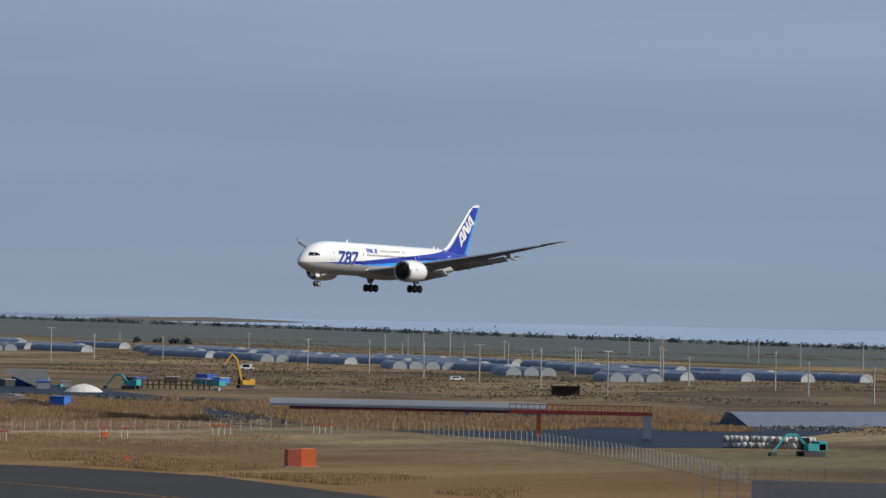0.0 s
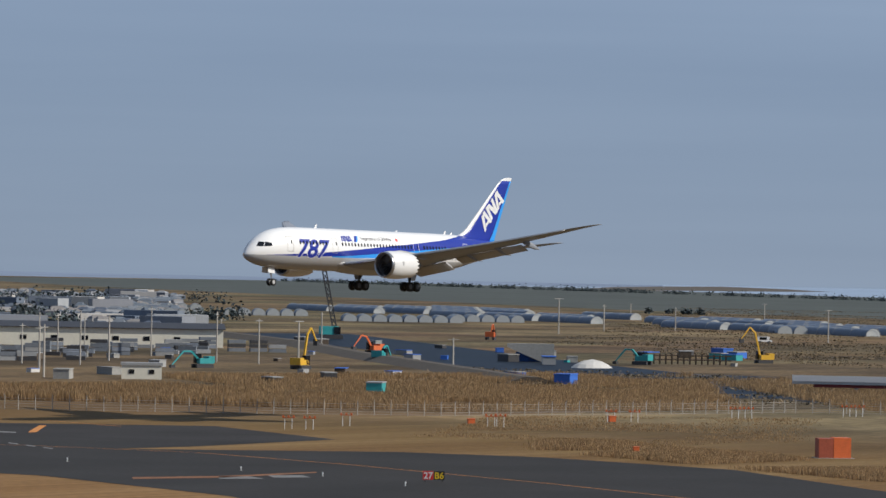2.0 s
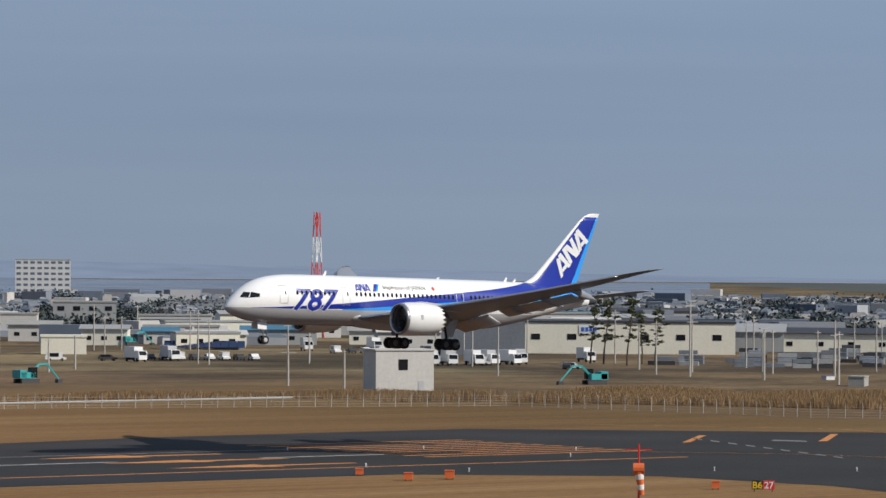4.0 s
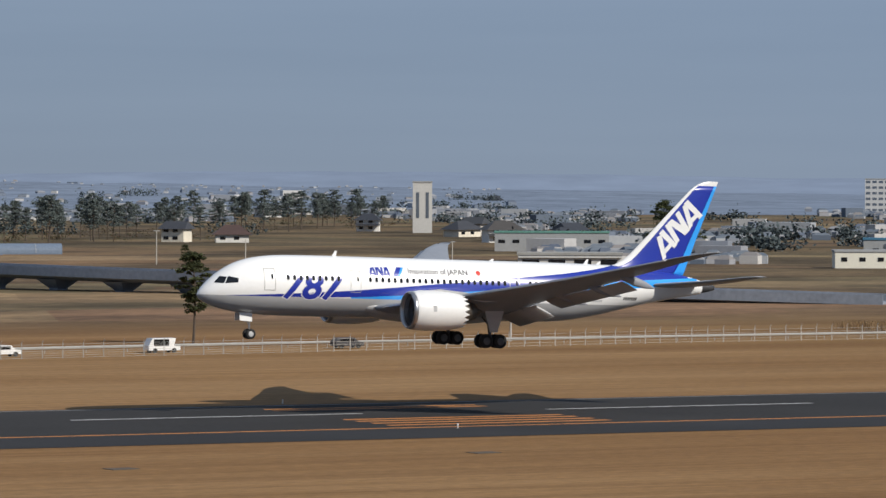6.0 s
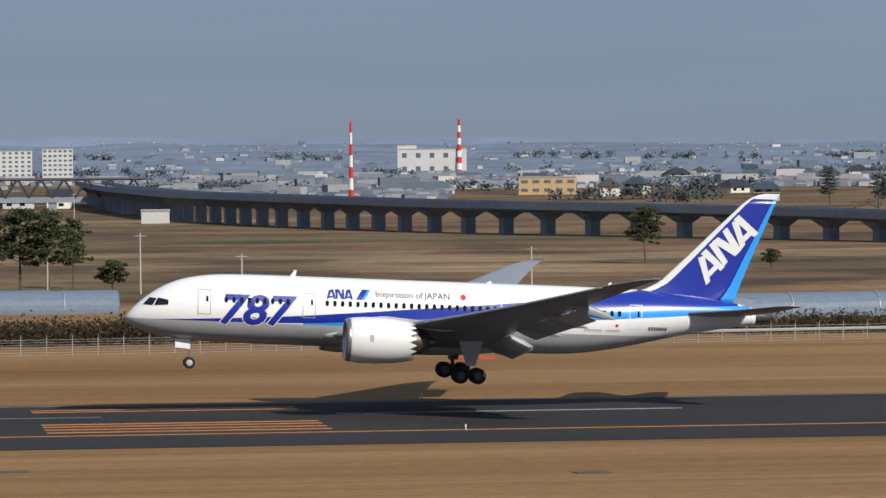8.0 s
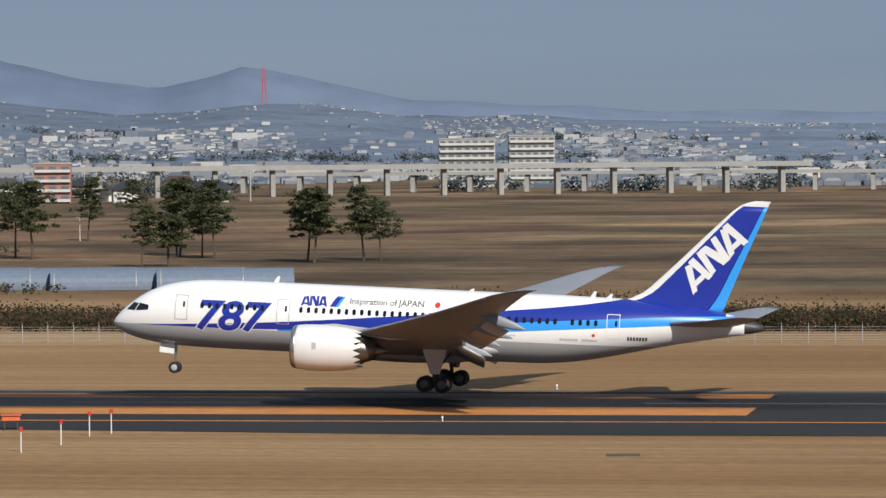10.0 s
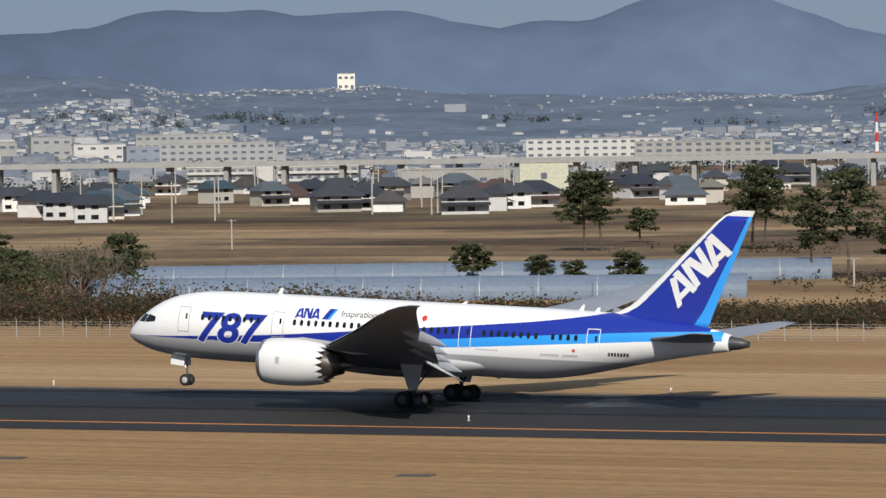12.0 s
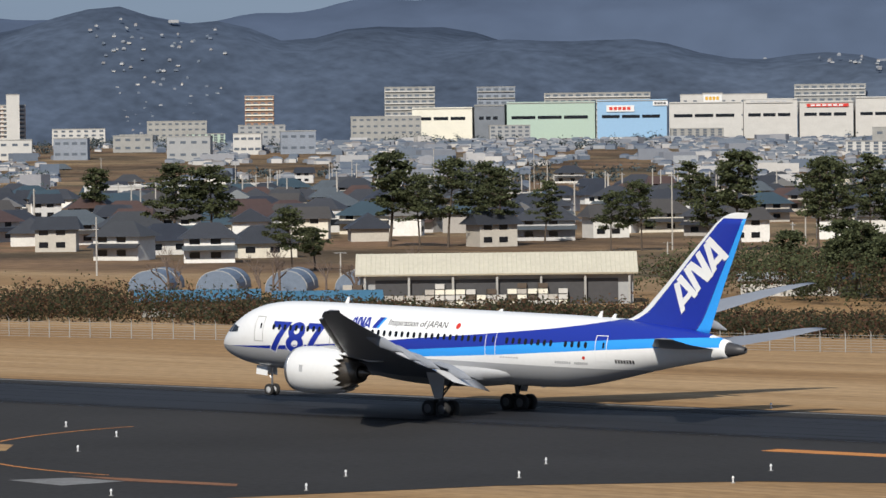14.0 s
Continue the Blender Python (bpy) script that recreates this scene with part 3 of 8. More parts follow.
        bm = bmesh.new()
        bmesh.ops.create_icosphere(bm, subdivisions=1, radius=0.12)
        nl = part("tip_light", bm, M_GLASS, wing, "small wingtip lamp")
        nl.location = (39.2 - GEAR_X, side * 29.3, 4.8)
        # engine
        ex, ey, ez = -0.3, side * 9.8, -1.5
        eng = part("engine", spun([(18.25 - GEAR_X, 1.52), (18.12 - GEAR_X, 1.60), (18.2 - GEAR_X, 1.68), (18.7 - GEAR_X, 1.79), (19.6 - GEAR_X, 1.86), (20.8 - GEAR_X, 1.86), (22.2 - GEAR_X, 1.77), (23.4 - GEAR_X, 1.60)], 40), M_WHITE, root, "white engine nacelle", True)
        eng.location = (ex, ey, ez)
        eng.scale = (1.0, 1.045, 1.045)
        part("inlet_lip", spun([(18.9 - GEAR_X, 1.42), (18.3 - GEAR_X, 1.49), (18.08 - GEAR_X, 1.60), (18.2 - GEAR_X, 1.70), (18.48 - GEAR_X, 1.765), (18.5 - GEAR_X, 1.74)], 40), M_BARE, eng, "polished inlet lip", True)
        part("inlet_duct", spun([(18.5 - GEAR_X, 1.46), (19.5 - GEAR_X, 1.44), (19.52 - GEAR_X, 0.02)], 40), M_DGREY, eng, "dark inlet duct", True)
        part("spinner", spun([(18.95 - GEAR_X, 0.01), (19.2 - GEAR_X, 0.2), (19.45 - GEAR_X, 0.36)], 20), M_DGREY, eng, "", True)
        bm = bmesh.new()
        for i in range(18):
            a = i * math.tau / 18
            p = [(19.32, 0.3, a), (19.48, 0.3, a + 0.25), (19.46, 1.42, a + 0.32), (19.22, 1.42, a + 0.1)]
            bm.faces.new([bm.verts.new((x - GEAR_X, r * math.cos(t), r * math.sin(t))) for x, r, t in p])
        part("fan", bm, M_EXH, eng, "dark fan blades")
        bm = bmesh.new()
        n = 18
        for i in range(n):
            a0, a1 = i * math.tau / n, (i + 1) * math.tau / n
            am = (a0 + a1) / 2
            P = lambda x, r, a: (x - GEAR_X, r * math.cos(a), r * math.sin(a))
            vs = [bm.verts.new(p) for p in (P(23.4, 1.60, a0), P(23.4, 1.60, am), P(23.4, 1.60, a1), P(24.05, 1.46, am), P(23.45, 1.5, a0), P(23.45, 1.5, a1))]
            bm.faces.new((vs[0], vs[1], vs[3]))
            bm.faces.new((vs[1], vs[2], vs[3]))
            bm.faces.new((vs[4], vs[3], vs[5]))
        part("nozzle_teeth", bm, M_WHITE, eng, "saw-toothed nozzle edge")
        part("core_nozzle", spun([(22.4 - GEAR_X, 1.35), (23.4 - GEAR_X, 1.22), (24.4 - GEAR_X, 0.95), (25.2 - GEAR_X, 0.72), (25.15 - GEAR_X, 0.55), (24.6 - GEAR_X, 0.5)], 32), M_EXH, eng, "brown heat-tinted exhaust nozzle", True)
        part("exhaust_plug", spun([(24.6 - GEAR_X, 0.5), (25.3 - GEAR_X, 0.42), (26.2 - GEAR_X, 0.05)], 20), M_EXH, eng, "", True)
        bm = bmesh.new()
        loft(bm, [[(19.4 - GEAR_X, w2, 1.78), (26.2 - GEAR_X, w2 * 0.5, 0.9), (28.5 - GEAR_X, w2 * 0.4, 1.05), (24.2 - GEAR_X, w2, 1.75), (21.5 - GEAR_X, w2, 1.98)] for w2 in (-0.24, 0.24)], caps=True)
        bmesh.ops.recalc_face_normals(bm, faces=bm.faces)
        part("pylon", bm, M_LGREY, eng, "grey engine pylon")
        bm = boxes((20.0 - GEAR_X, 20.35 - GEAR_X, side * 1.8 - 0.06, side * 1.8 + 0.06, -0.05, 0.5))
        part("nacelle_mark", bm, M_LGREY, eng, "small grey marking")

    # fin in white edge, blue body and light blue rudder
    FIN = [(2.4, 41.6, 52.75), (2.9, 43.2, 53.0), (3.4, 45.0, 53.15), (4.05, 46.25, 53.4), (6.55, 48.8, 54.35), (9.0, 51.2, 55.35), (11.3, 53.5, 56.25), (11.7, 54.1, 56.4), (11.95, 54.7, 56.5), (12.08, 55.3, 56.58)]

    def fin_piece(f0, f1, z0, z1):
        rings = []
        for z in [z0 + (z1 - z0) * i / 18 for i in range(19)]:
            xl, xt = lerp_table([(s[0], s[1]) for s in FIN], z), lerp_table([(s[0], s[2]) for s in FIN], z)
            c = xt - xl
            th = lambda t: 0.055 * c * (math.sqrt(max(t, 0)) * 2.4 * (1 - t) + 0.02)
            ks = [f0 + (f1 - f0) * (1 - math.cos(math.pi * i / 8)) / 2 for i in range(9)]
            rings.append([(xl + c * t - GEAR_X, -th(t), z) for t in ks] + [(xl + c * t - GEAR_X, th(t), z) for t in ks[::-1]])
        bm = bmesh.new()
        loft(bm, rings, caps=True)
        bmesh.ops.recalc_face_normals(bm, faces=bm.faces)
        return bm

    fin = part("tail_fin", fin_piece(0.11, 0.88, 2.4, 11.6), M_BLUE, root, "dark blue tail fin", True)
    part("fin_leading_edge", fin_piece(0.0, 0.11, 2.4, 11.6), M_WHITE, fin, "white leading edge", True)
    part("fin_cap", fin_piece(0.0, 1.0, 11.6, 12.08), M_WHITE, fin, "white fin cap", True)
    part("rudder", fin_piece(0.88, 1.0, 2.4, 11.6), M_SKYBLUE, fin, "light blue rudder edge", True)
    B0, B1, C0 = (Vector(p) for p in ((50.36, 3.98), (54.78, 8.6), (49.53, 6.58)))
    for s in (-1, 1):
        for k, q in enumerate(EMBLEM):
            pts = []
            for u, v in q:
                p = B0 + (B1 - B0) * u + (C0 - B0) * v
                xl, xt = lerp_table([(k[0], k[1]) for k in FIN], p.y), lerp_table([(k[0], k[2]) for k in FIN], p.y)
                t = (p.x - xl) / (xt - xl)
                pts.append((p.x - GEAR_X, s * (0.055 * (xt - xl) * (math.sqrt(max(t, 0.01)) * 2.4 * (1 - t) + 0.02) + 0.075 + 0.004 * (k % 3)), p.y))
            bm = bmesh.new()
            bm.faces.new([bm.verts.new(p) for p in pts])
            part("fin_emblem", bm, M_WHITE, fin, "slanted white emblem stroke")
    for side in (-1, 1):
        st = [(0.3, 47.4, 53.8, 1.35, 0), (1.4, 48.2, 53.9, 1.42, 0), (6, 52.0, 55.6, 2.0, 0), (9.3, 54.7, 56.7, 2.55, 0), (9.9, 55.6, 57.0, 2.66, 0)]
        part("tailplane", wing_body(st, side, 0.09), M_WING, root, "grey tailplane", True)
    # aerials
    for x, h in ((14.0, 0.55), (31.0, 0.22), (41.5, 0.5), (42.9, 0.35)):
        zc, ry, rz = hull(x)
        z = zc + rz - 0.03
        bm = bmesh.new()
        loft(bm, [[(x - GEAR_X, w2, z), (x + 0.45 - GEAR_X, w2, z), (x + 0.55 - GEAR_X, w2, z + h), (x + 0.35 - GEAR_X, w2, z + h)] for w2 in (-0.03, 0.03)], caps=True)
        bmesh.ops.recalc_face_normals(bm, faces=bm.faces)
        part("aerial", bm, M_WHITE, body)
    # landing gear
    nose = part("nose_gear", tubes(((5.55 - GEAR_X, 0, -2.2), (5.6 - GEAR_X, 0, -4.35), 0.10, 0.09), ((5.6 - GEAR_X, -0.4, -4.35), (5.6 - GEAR_X, 0.4, -4.35), 0.07), ((4.6 - GEAR_X, 0, -2.3), (5.58 - GEAR_X, 0, -3.5), 0.05), n=10), M_BARE, root, "metal nose landing gear")
    for s in (-1, 1):
        wheel(nose, 5.6, s * 0.36, -4.35, 0.5, 0.3)
        part("gear_door", plate(((4.3 - GEAR_X, s * 0.55, -2.3), (5.6 - GEAR_X, s * 0.55, -2.3), (5.6 - GEAR_X, s * 0.62, -3.15), (4.3 - GEAR_X, s * 0.62, -3.05)), 0.04), M_WHITE, nose, "white nose gear door")
    for side in (-1, 1):
        y = side * 4.9
        main = part("main_gear", tubes(((28.9 - GEAR_X, y * 0.9, -1.2), (29.1 - GEAR_X, y, -4.4), 0.2, 0.16), ((28.3 - GEAR_X, y, -4.42), (29.9 - GEAR_X, y, -4.42), 0.13), ((30.4 - GEAR_X, y * 0.85, -1.6), (29.1 - GEAR_X, y, -3.6), 0.08), ((28.35 - GEAR_X, y - 0.55, -4.42), (28.35 - GEAR_X, y + 0.55, -4.42), 0.08), ((29.85 - GEAR_X, y - 0.55, -4.42), (29.85 - GEAR_X, y + 0.55, -4.42), 0.08), ((29.0 - GEAR_X, y * 0.55, -1.9), (29.1 - GEAR_X, y, -3.2), 0.07), n=10), M_DGREY, root, "dark main landing gear leg")
        for x in (28.35, 29.85):
            for s in (-1, 1):
                wheel(main, x, y + s * 0.55, -4.42, 0.69, 0.5, M_RIM)
        o = y + side * 0.55
        part("gear_door", plate(((28.1 - GEAR_X, o + side * 0.1, -1.5), (30.2 - GEAR_X, o + side * 0.1, -1.3), (29.6 - GEAR_X, o - side * 0.1, -3.55), (28.8 - GEAR_X, o - side * 0.1, -3.55)), 0.06), M_LGREY, main, "light grey main gear door")
    return root


plane = airliner()

# ---- ground, sea, runway ----
def ground_material():
    """Dry winter grass by the runway, a patchwork of bare fields further out."""
    m = bpy.data.materials.new("winter_ground")
    m.use_nodes = True
    n, l = m.node_tree.nodes, m.node_tree.links
    b = n["Principled BSDF"]
    b.inputs["Roughness"].default_value = 0.95
    b.inputs["Specular IOR Level"].default_value = 0.15
    tc = n.new("ShaderNodeTexCoord")

    def noise_at(scale, stretch=(1, 1, 1), detail=4):
        mp = n.new("ShaderNodeMapping")
        mp.inputs["Scale"].default_value = stretch
        l.new(tc.outputs["Object"], mp.inputs[0])
        t = n.new("ShaderNodeTexNoise")
        t.inputs["Scale"].default_value = scale
        t.inputs["Detail"].default_value = detail
        l.new(mp.outputs[0], t.inputs["Vector"])
        return t.outputs["Fac"]

    def ramp(src, *stops):
        r = n.new("ShaderNodeValToRGB")
        e = r.color_ramp.elements
        while len(e) < len(stops):
            e.new(0.5)
        for i, (p, c) in enumerate(stops):
            e[i].position, e[i].color = p, (*c, 1)
        l.new(src, r.inputs[0])
        return r.outputs[0]

    def mix(f, a, c, kind="MIX"):
        x = n.new("ShaderNodeMix")
        x.data_type = "RGBA"
        x.blend_type = kind
        if isinstance(f, float):
            x.inputs[0].default_value = f
        else:
            l.new(f, x.inputs[0])
        l.new(a, x.inputs[6])
        l.new(c, x.inputs[7])
        return x.outputs[2]

    grass = ramp(noise_at(0.03, (0.12, 1, 1), 6), (0.30, (0.245, 0.150, 0.074)), (0.48, (0.315, 0.208, 0.110)), (0.62, (0.40, 0.285, 0.168)), (0.75, (0.275, 0.180, 0.092)))
    fine = ramp(noise_at(1.4, (0.5, 1, 1), 3), (0.3, (0.8, 0.8, 0.79)), (0.7, (1.14, 1.12, 1.1)))
    fine = mix(1.0, fine, ramp(noise_at(0.55, (0.03, 1, 1), 5), (0.35, (0.84, 0.82, 0.80)), (0.65, (1.12, 1.12, 1.10))), "MULTIPLY")
    grass = mix(1.0, grass, fine, "MULTIPLY")
    # the turf colour is multiplied darker and browner towards the east
    turf = n.new("ShaderNodeSeparateXYZ")
    l.new(tc.outputs["Object"], turf.inputs[0])
    tm = n.new("ShaderNodeMapRange")
    tm.inputs["From Min"].default_value, tm.inputs["From Max"].default_value = -130, 450
    l.new(turf.outputs["X"], tm.inputs[0])
    grass = mix(1.0, grass, ramp(tm.outputs[0], (0.0, (0.98, 0.95, 0.92)), (0.276, (0.70, 0.61, 0.515)), (0.72, (0.68, 0.59, 0.48)), (1.0, (0.47, 0.46, 0.36))), "MULTIPLY")
    vo = n.new("ShaderNodeTexVoronoi")
    mp = n.new("ShaderNodeMapping")
    mp.inputs["Scale"].default_value = (0.006, 0.016, 1)
    mp.inputs["Rotation"].default_value = (0, 0, 0.12)
    l.new(tc.outputs["Object"], mp.inputs[0])
    vo.distance = "CHEBYCHEV"
    vo.inputs["Scale"].default_value = 1
    l.new(mp.outputs[0], vo.inputs["Vector"])
    sep = n.new("ShaderNodeSeparateXYZ")
    l.new(vo.outputs["Color"], sep.inputs[0])
    fields = ramp(sep.outputs[0], (0.0, (0.10, 0.078, 0.055)), (0.2, (0.18, 0.125, 0.08)), (0.4, (0.13, 0.10, 0.068)), (0.6, (0.25, 0.19, 0.125)), (0.75, (0.11, 0.10, 0.065)), (0.9, (0.17, 0.115, 0.08)))
    fields = mix(1.0, fields, ramp(noise_at(0.05, (0.3, 1.5, 1), 5), (0.3, (0.7, 0.7, 0.7)), (0.7, (1.2, 1.2, 1.2))), "MULTIPLY")
    fields = mix(1.0, fields, ramp(noise_at(0.018, (1, 1, 1), 8), (0.38, (0.62, 0.59, 0.55)), (0.5, (1.15, 1.07, 0.98)), (0.62, (1.5, 1.37, 1.2))), "MULTIPLY")
    fields = mix(1.0, fields, ramp(noise_at(0.7, (0.35, 1, 1), 6), (0.35, (0.66, 0.66, 0.66)), (0.65, (1.32, 1.3, 1.26))), "MULTIPLY")
    sx = n.new("ShaderNodeSeparateXYZ")
    l.new(tc.outputs["Object"], sx.inputs[0])
    mr = n.new("ShaderNodeMapRange")
    mr.inputs["From Min"].default_value, mr.inputs["From Max"].default_value = 600, 680
    l.new(sx.outputs["Y"], mr.inputs[0])
    east = n.new("ShaderNodeMapRange")
    east.inputs["From Min"].default_value, east.inputs["From Max"].default_value = 430, 520
    l.new(sx.outputs["X"], east.inputs[0])
    mxm = n.new("ShaderNodeMath")
    mxm.operation = "MAXIMUM"
    l.new(mr.outputs[0], mxm.inputs[0])
    l.new(east.outputs[0], mxm.inputs[1])
    # the fields are multiplied darker and slightly greener on the coastal plain
    fields = mix(1.0, fields, ramp(east.outputs[0], (0.0, (0.86, 0.86, 0.86)), (1.0, (0.68, 0.74, 0.72))), "MULTIPLY")
    l.new(mix(mxm.outputs[0], grass, fields), b.inputs["Base Color"])
    bp = n.new("ShaderNodeBump")
    bp.inputs["Strength"].default_value = 0.4
    bp.inputs["Distance"].default_value = 0.15
    l.new(noise_at(2.0), bp.inputs["Height"])
    l.new(bp.outputs[0], b.inputs["Normal"])
    return m


M_GROUND = ground_material()
# the land ends at a shore in the east
bm = bmesh.new()
COAST = [(1150, -2600), (1700, -300), (2350, 1180), (2900, 2180), (3350, 3060), (3150, 3300), (2600, 3500), (2000, 3900), (1500, 4300)]
land = [(-4600, -2600)] + COAST + [(-4600, 4300)]
bm.faces.new([bm.verts.new((x, y, 0)) for x, y in land])
bmesh.ops.triangulate(bm, faces=bm.faces)
bmesh.ops.recalc_face_normals(bm, faces=bm.faces)
if bm.faces[:][0].normal.z < 0:
    bmesh.ops.reverse_faces(bm, faces=bm.faces)
solid("ground", bm, M_GROUND, "dry brown winter grass and bare fields", "ground", kind="structure")
# sea colour lifted close to the sky's, as haze over the water
M_SEA = mat("haze_paled_sea_water", (0.26, 0.34, 0.46), 0.5, var=0.12, scale=0.004, fine=6)
solid("coastal_strip", sheet([(1690, -300), (2338, 1180), (2888, 2180), (3335, 3055), (2700, 3000), (2200, 2250), (1700, 1350), (1200, 0)], 0.03), mat("dark_coastal_scrub", (0.045, 0.055, 0.05), 0.95, var=0.35, scale=0.01, fine=8), "dark scrub strip along the shore", "scrub", kind="structure")
solid("water", sheet([(-4700, -4700), (4800, -4700), (4800, 4800), (-4700, 4800)], -0.6), M_SEA, "calm grey-blue sea with haze painted into its colour", "sea", kind="structure")

RUNWAY = [(-1700, 379), (-120, 379), (-60, 372), (380, 372), (380, 428), (-1700, 428)]
solid("runway", sheet(RUNWAY, 0.02), M_ASPHALT, "dark asphalt runway with tyre marks", "runway", kind="structure")
solid("turn_pad", sheet([(250, 428), (280, 455), (320, 464), (376, 466), (400, 444), (429, 416), (412, 378), (380, 372), (380, 428)], 0.016), M_OLDASPH, "worn asphalt turning area", "taxiway", kind="structure")
solid("taxiway_east", sheet([(290, 372), (366, 372), (392, 350), (398, 332), (394, 300), (372, 265), (350, 225), (310, 150), (230, 150), (290, 270), (303, 292), (314, 330), (312, 354)], 0.024), M_ASPHALT, "dark asphalt taxiway", "taxiway", kind="structure")
solid("taxiway_west", sheet([(-1700, 380), (-232, 380), (-256, 370), (-268, 358), (-276, 342), (-284, 318), (-315, 240), (-420, 240), (-390, 330), (-380, 352), (-1700, 356)], 0.024), M_ASPHALT, "dark asphalt taxiway exit", "taxiway", kind="structure")
M_GRASS2 = M_GROUND
solid("grass_island", sheet([(-345, 369), (-323, 366.5), (-319, 362), (-325, 356), (-360, 352)], 0.04), M_GRASS2, "dry grass island", "grass", kind="structure")


def stripe(name, x0, x1, y0, y1, material, label, z=0.032):
    bm = bmesh.new()
    n = max(1, int(abs(x1 - x0) / 40))
    for i in range(n):
        a, b2 = x0 + (x1 - x0) * i / n, x0 + (x1 - x0) * (i + 1) / n
        bm.faces.new([bm.verts.new(p) for p in ((a, y0, z), (b2, y0, z), (b2, y1, z), (a, y1, z))])
    return solid(name, bm, material, label, "road marking", kind="structure")


def rubber_material():
    """Tyre rubber laid down in long streaks that thin out to the sides."""
    m = mat("rubber_on_asphalt", (0.009, 0.010, 0.014), 0.7, var=0.3, scale=0.1, fine=20, spec=0.4)
    n, l = m.node_tree.nodes, m.node_tree.links
    tc = n.new("ShaderNodeTexCoord")
    mp = n.new("ShaderNodeMapping")
    mp.inputs["Scale"].default_value = (0.004, 0.5, 1)
    l.new(tc.outputs["Object"], mp.inputs[0])
    t = n.new("ShaderNodeTexNoise")
    t.inputs["Detail"].default_value = 4
    l.new(mp.outputs[0], t.inputs["Vector"])
    sp = n.new("ShaderNodeSeparateXYZ")
    l.new(tc.outputs["Object"], sp.inputs[0])

    def edge(src, a, c):
        r = n.new("ShaderNodeMapRange")
        r.interpolation_type = "SMOOTHSTEP"
        r.inputs["From Min"].default_value, r.inputs["From Max"].default_value = a, c
        l.new(src, r.inputs[0])
        return r.outputs[0]

    def times(a, c):
        q = n.new("ShaderNodeMath")
        q.operation = "MULTIPLY"
        l.new(a, q.inputs[0])
        l.new(c, q.inputs[1])
        return q.outputs[0]

    k = times(times(edge(sp.outputs["Y"], 400.5, 405.5), edge(sp.outputs["Y"], 424.5, 420)), edge(sp.outputs["X"], 40, -190))
    k = times(k, edge(t.outputs["Fac"], 0.08, 0.5))
    l.new(k, n["Principled BSDF"].inputs["Alpha"])
    return m


solid("rubber_marks", sheet([(-1200, 400), (60, 400), (60, 425), (-1200, 425)], 0.036), rubber_material(), "black tyre rubber streaks along the runway middle", "tyre mark", kind="structure")
M_SHOULDER = mat("dark_shoulder_asphalt", (0.021, 0.021, 0.023), 0.9, var=0.35, scale=0.05, fine=30, spec=0.3)
solid("runway_shoulder", sheet([(-230, 379.3), (-120, 379.3), (-60, 372.3), (290, 372.3), (290, 386.4), (-230, 386.4)], 0.028), M_SHOULDER, "darker asphalt runway shoulder", "runway", kind="structure")
stripe("edge_stripe_near", -250, 345, 386.5, 387.4, M_LINE, "thin orange runway edge stripe")
stripe("edge_stripe_far", -1600, 345, 426.2, 427.0, M_FAINT, "thin white runway edge stripe")
for i in range(26):
    stripe("centre_dash", 300 - i * 50, 330 - i * 50, 409.9, 410.8, M_WLINE if i < 6 else M_FAINT, "white centreline dash")
for x0 in (24.5, 174.0):
    for y in (390.5, 394.0, 397.5, 400.5):
        stripe("touchdown_bar", x0, x0 + 23, y, y + 1.3, M_LINE, "orange touchdown zone bar")
    for y in (417.5, 420.0):
        stripe("touchdown_bar", x0, x0 + 23, y, y + 1.1, M_LINE, "orange touchdown zone bar")
for x0, x1, y0, y1 in ((-113, -40, 395.0, 405.0), (-113, -40, 417.0, 423.0), (-272, -247, 391.5, 393.8), (-272, -247, 420, 422)):
    stripe("aiming_mark", x0, x1, y0, y1, M_LINE, "broad orange aiming mark", 0.034)
for i in range(10):
    y = 394 + i * 3.9
    stripe("threshold_bar", 318, 352, y + 8, y + 9.1, M_LINE, "orange threshold bar")
for y in (395, 408, 421):
    bm = bmesh.new()
    bm.faces.new([bm.verts.new(p) for p in ((276, y, 0.034), (290, y - 3, 0.034), (290, y - 1, 0.034), (302, y - 0.7, 0.034), (302, y + 0.7, 0.034), (290, y + 1, 0.034), (290, y + 3, 0.034))])
    solid("arrow_mark", bm, M_LINE, "orange painted arrow", "road marking", kind="structure")
# taxi guide lines
for pts in ([(-296 - 34 * math.sin(radians(a)), 383 - 33 * math.cos(radians(a))) for a in range(0, 96, 5)], [(345, 405), (362, 385), (368, 360), (362, 330), (350, 290), (335, 250)], [(400, 470), (420, 440), (415, 420)]):
    bm = bmesh.new()
    for (xa, ya), (xb, yb) in zip(pts, pts[1:]):
        d = Vector((xb - xa, yb - ya)).normalized() * 0.16
        bm.faces.new([bm.verts.new(p) for p in ((xa - d.y, ya + d.x, 0.045), (xa + d.y, ya - d.x, 0.045), (xb + d.y, yb - d.x, 0.045), (xb - d.y, yb + d.x, 0.045))])
    solid("guide_line", bm, M_LINE, "thin orange taxi guide line", "road marking", kind="structure")

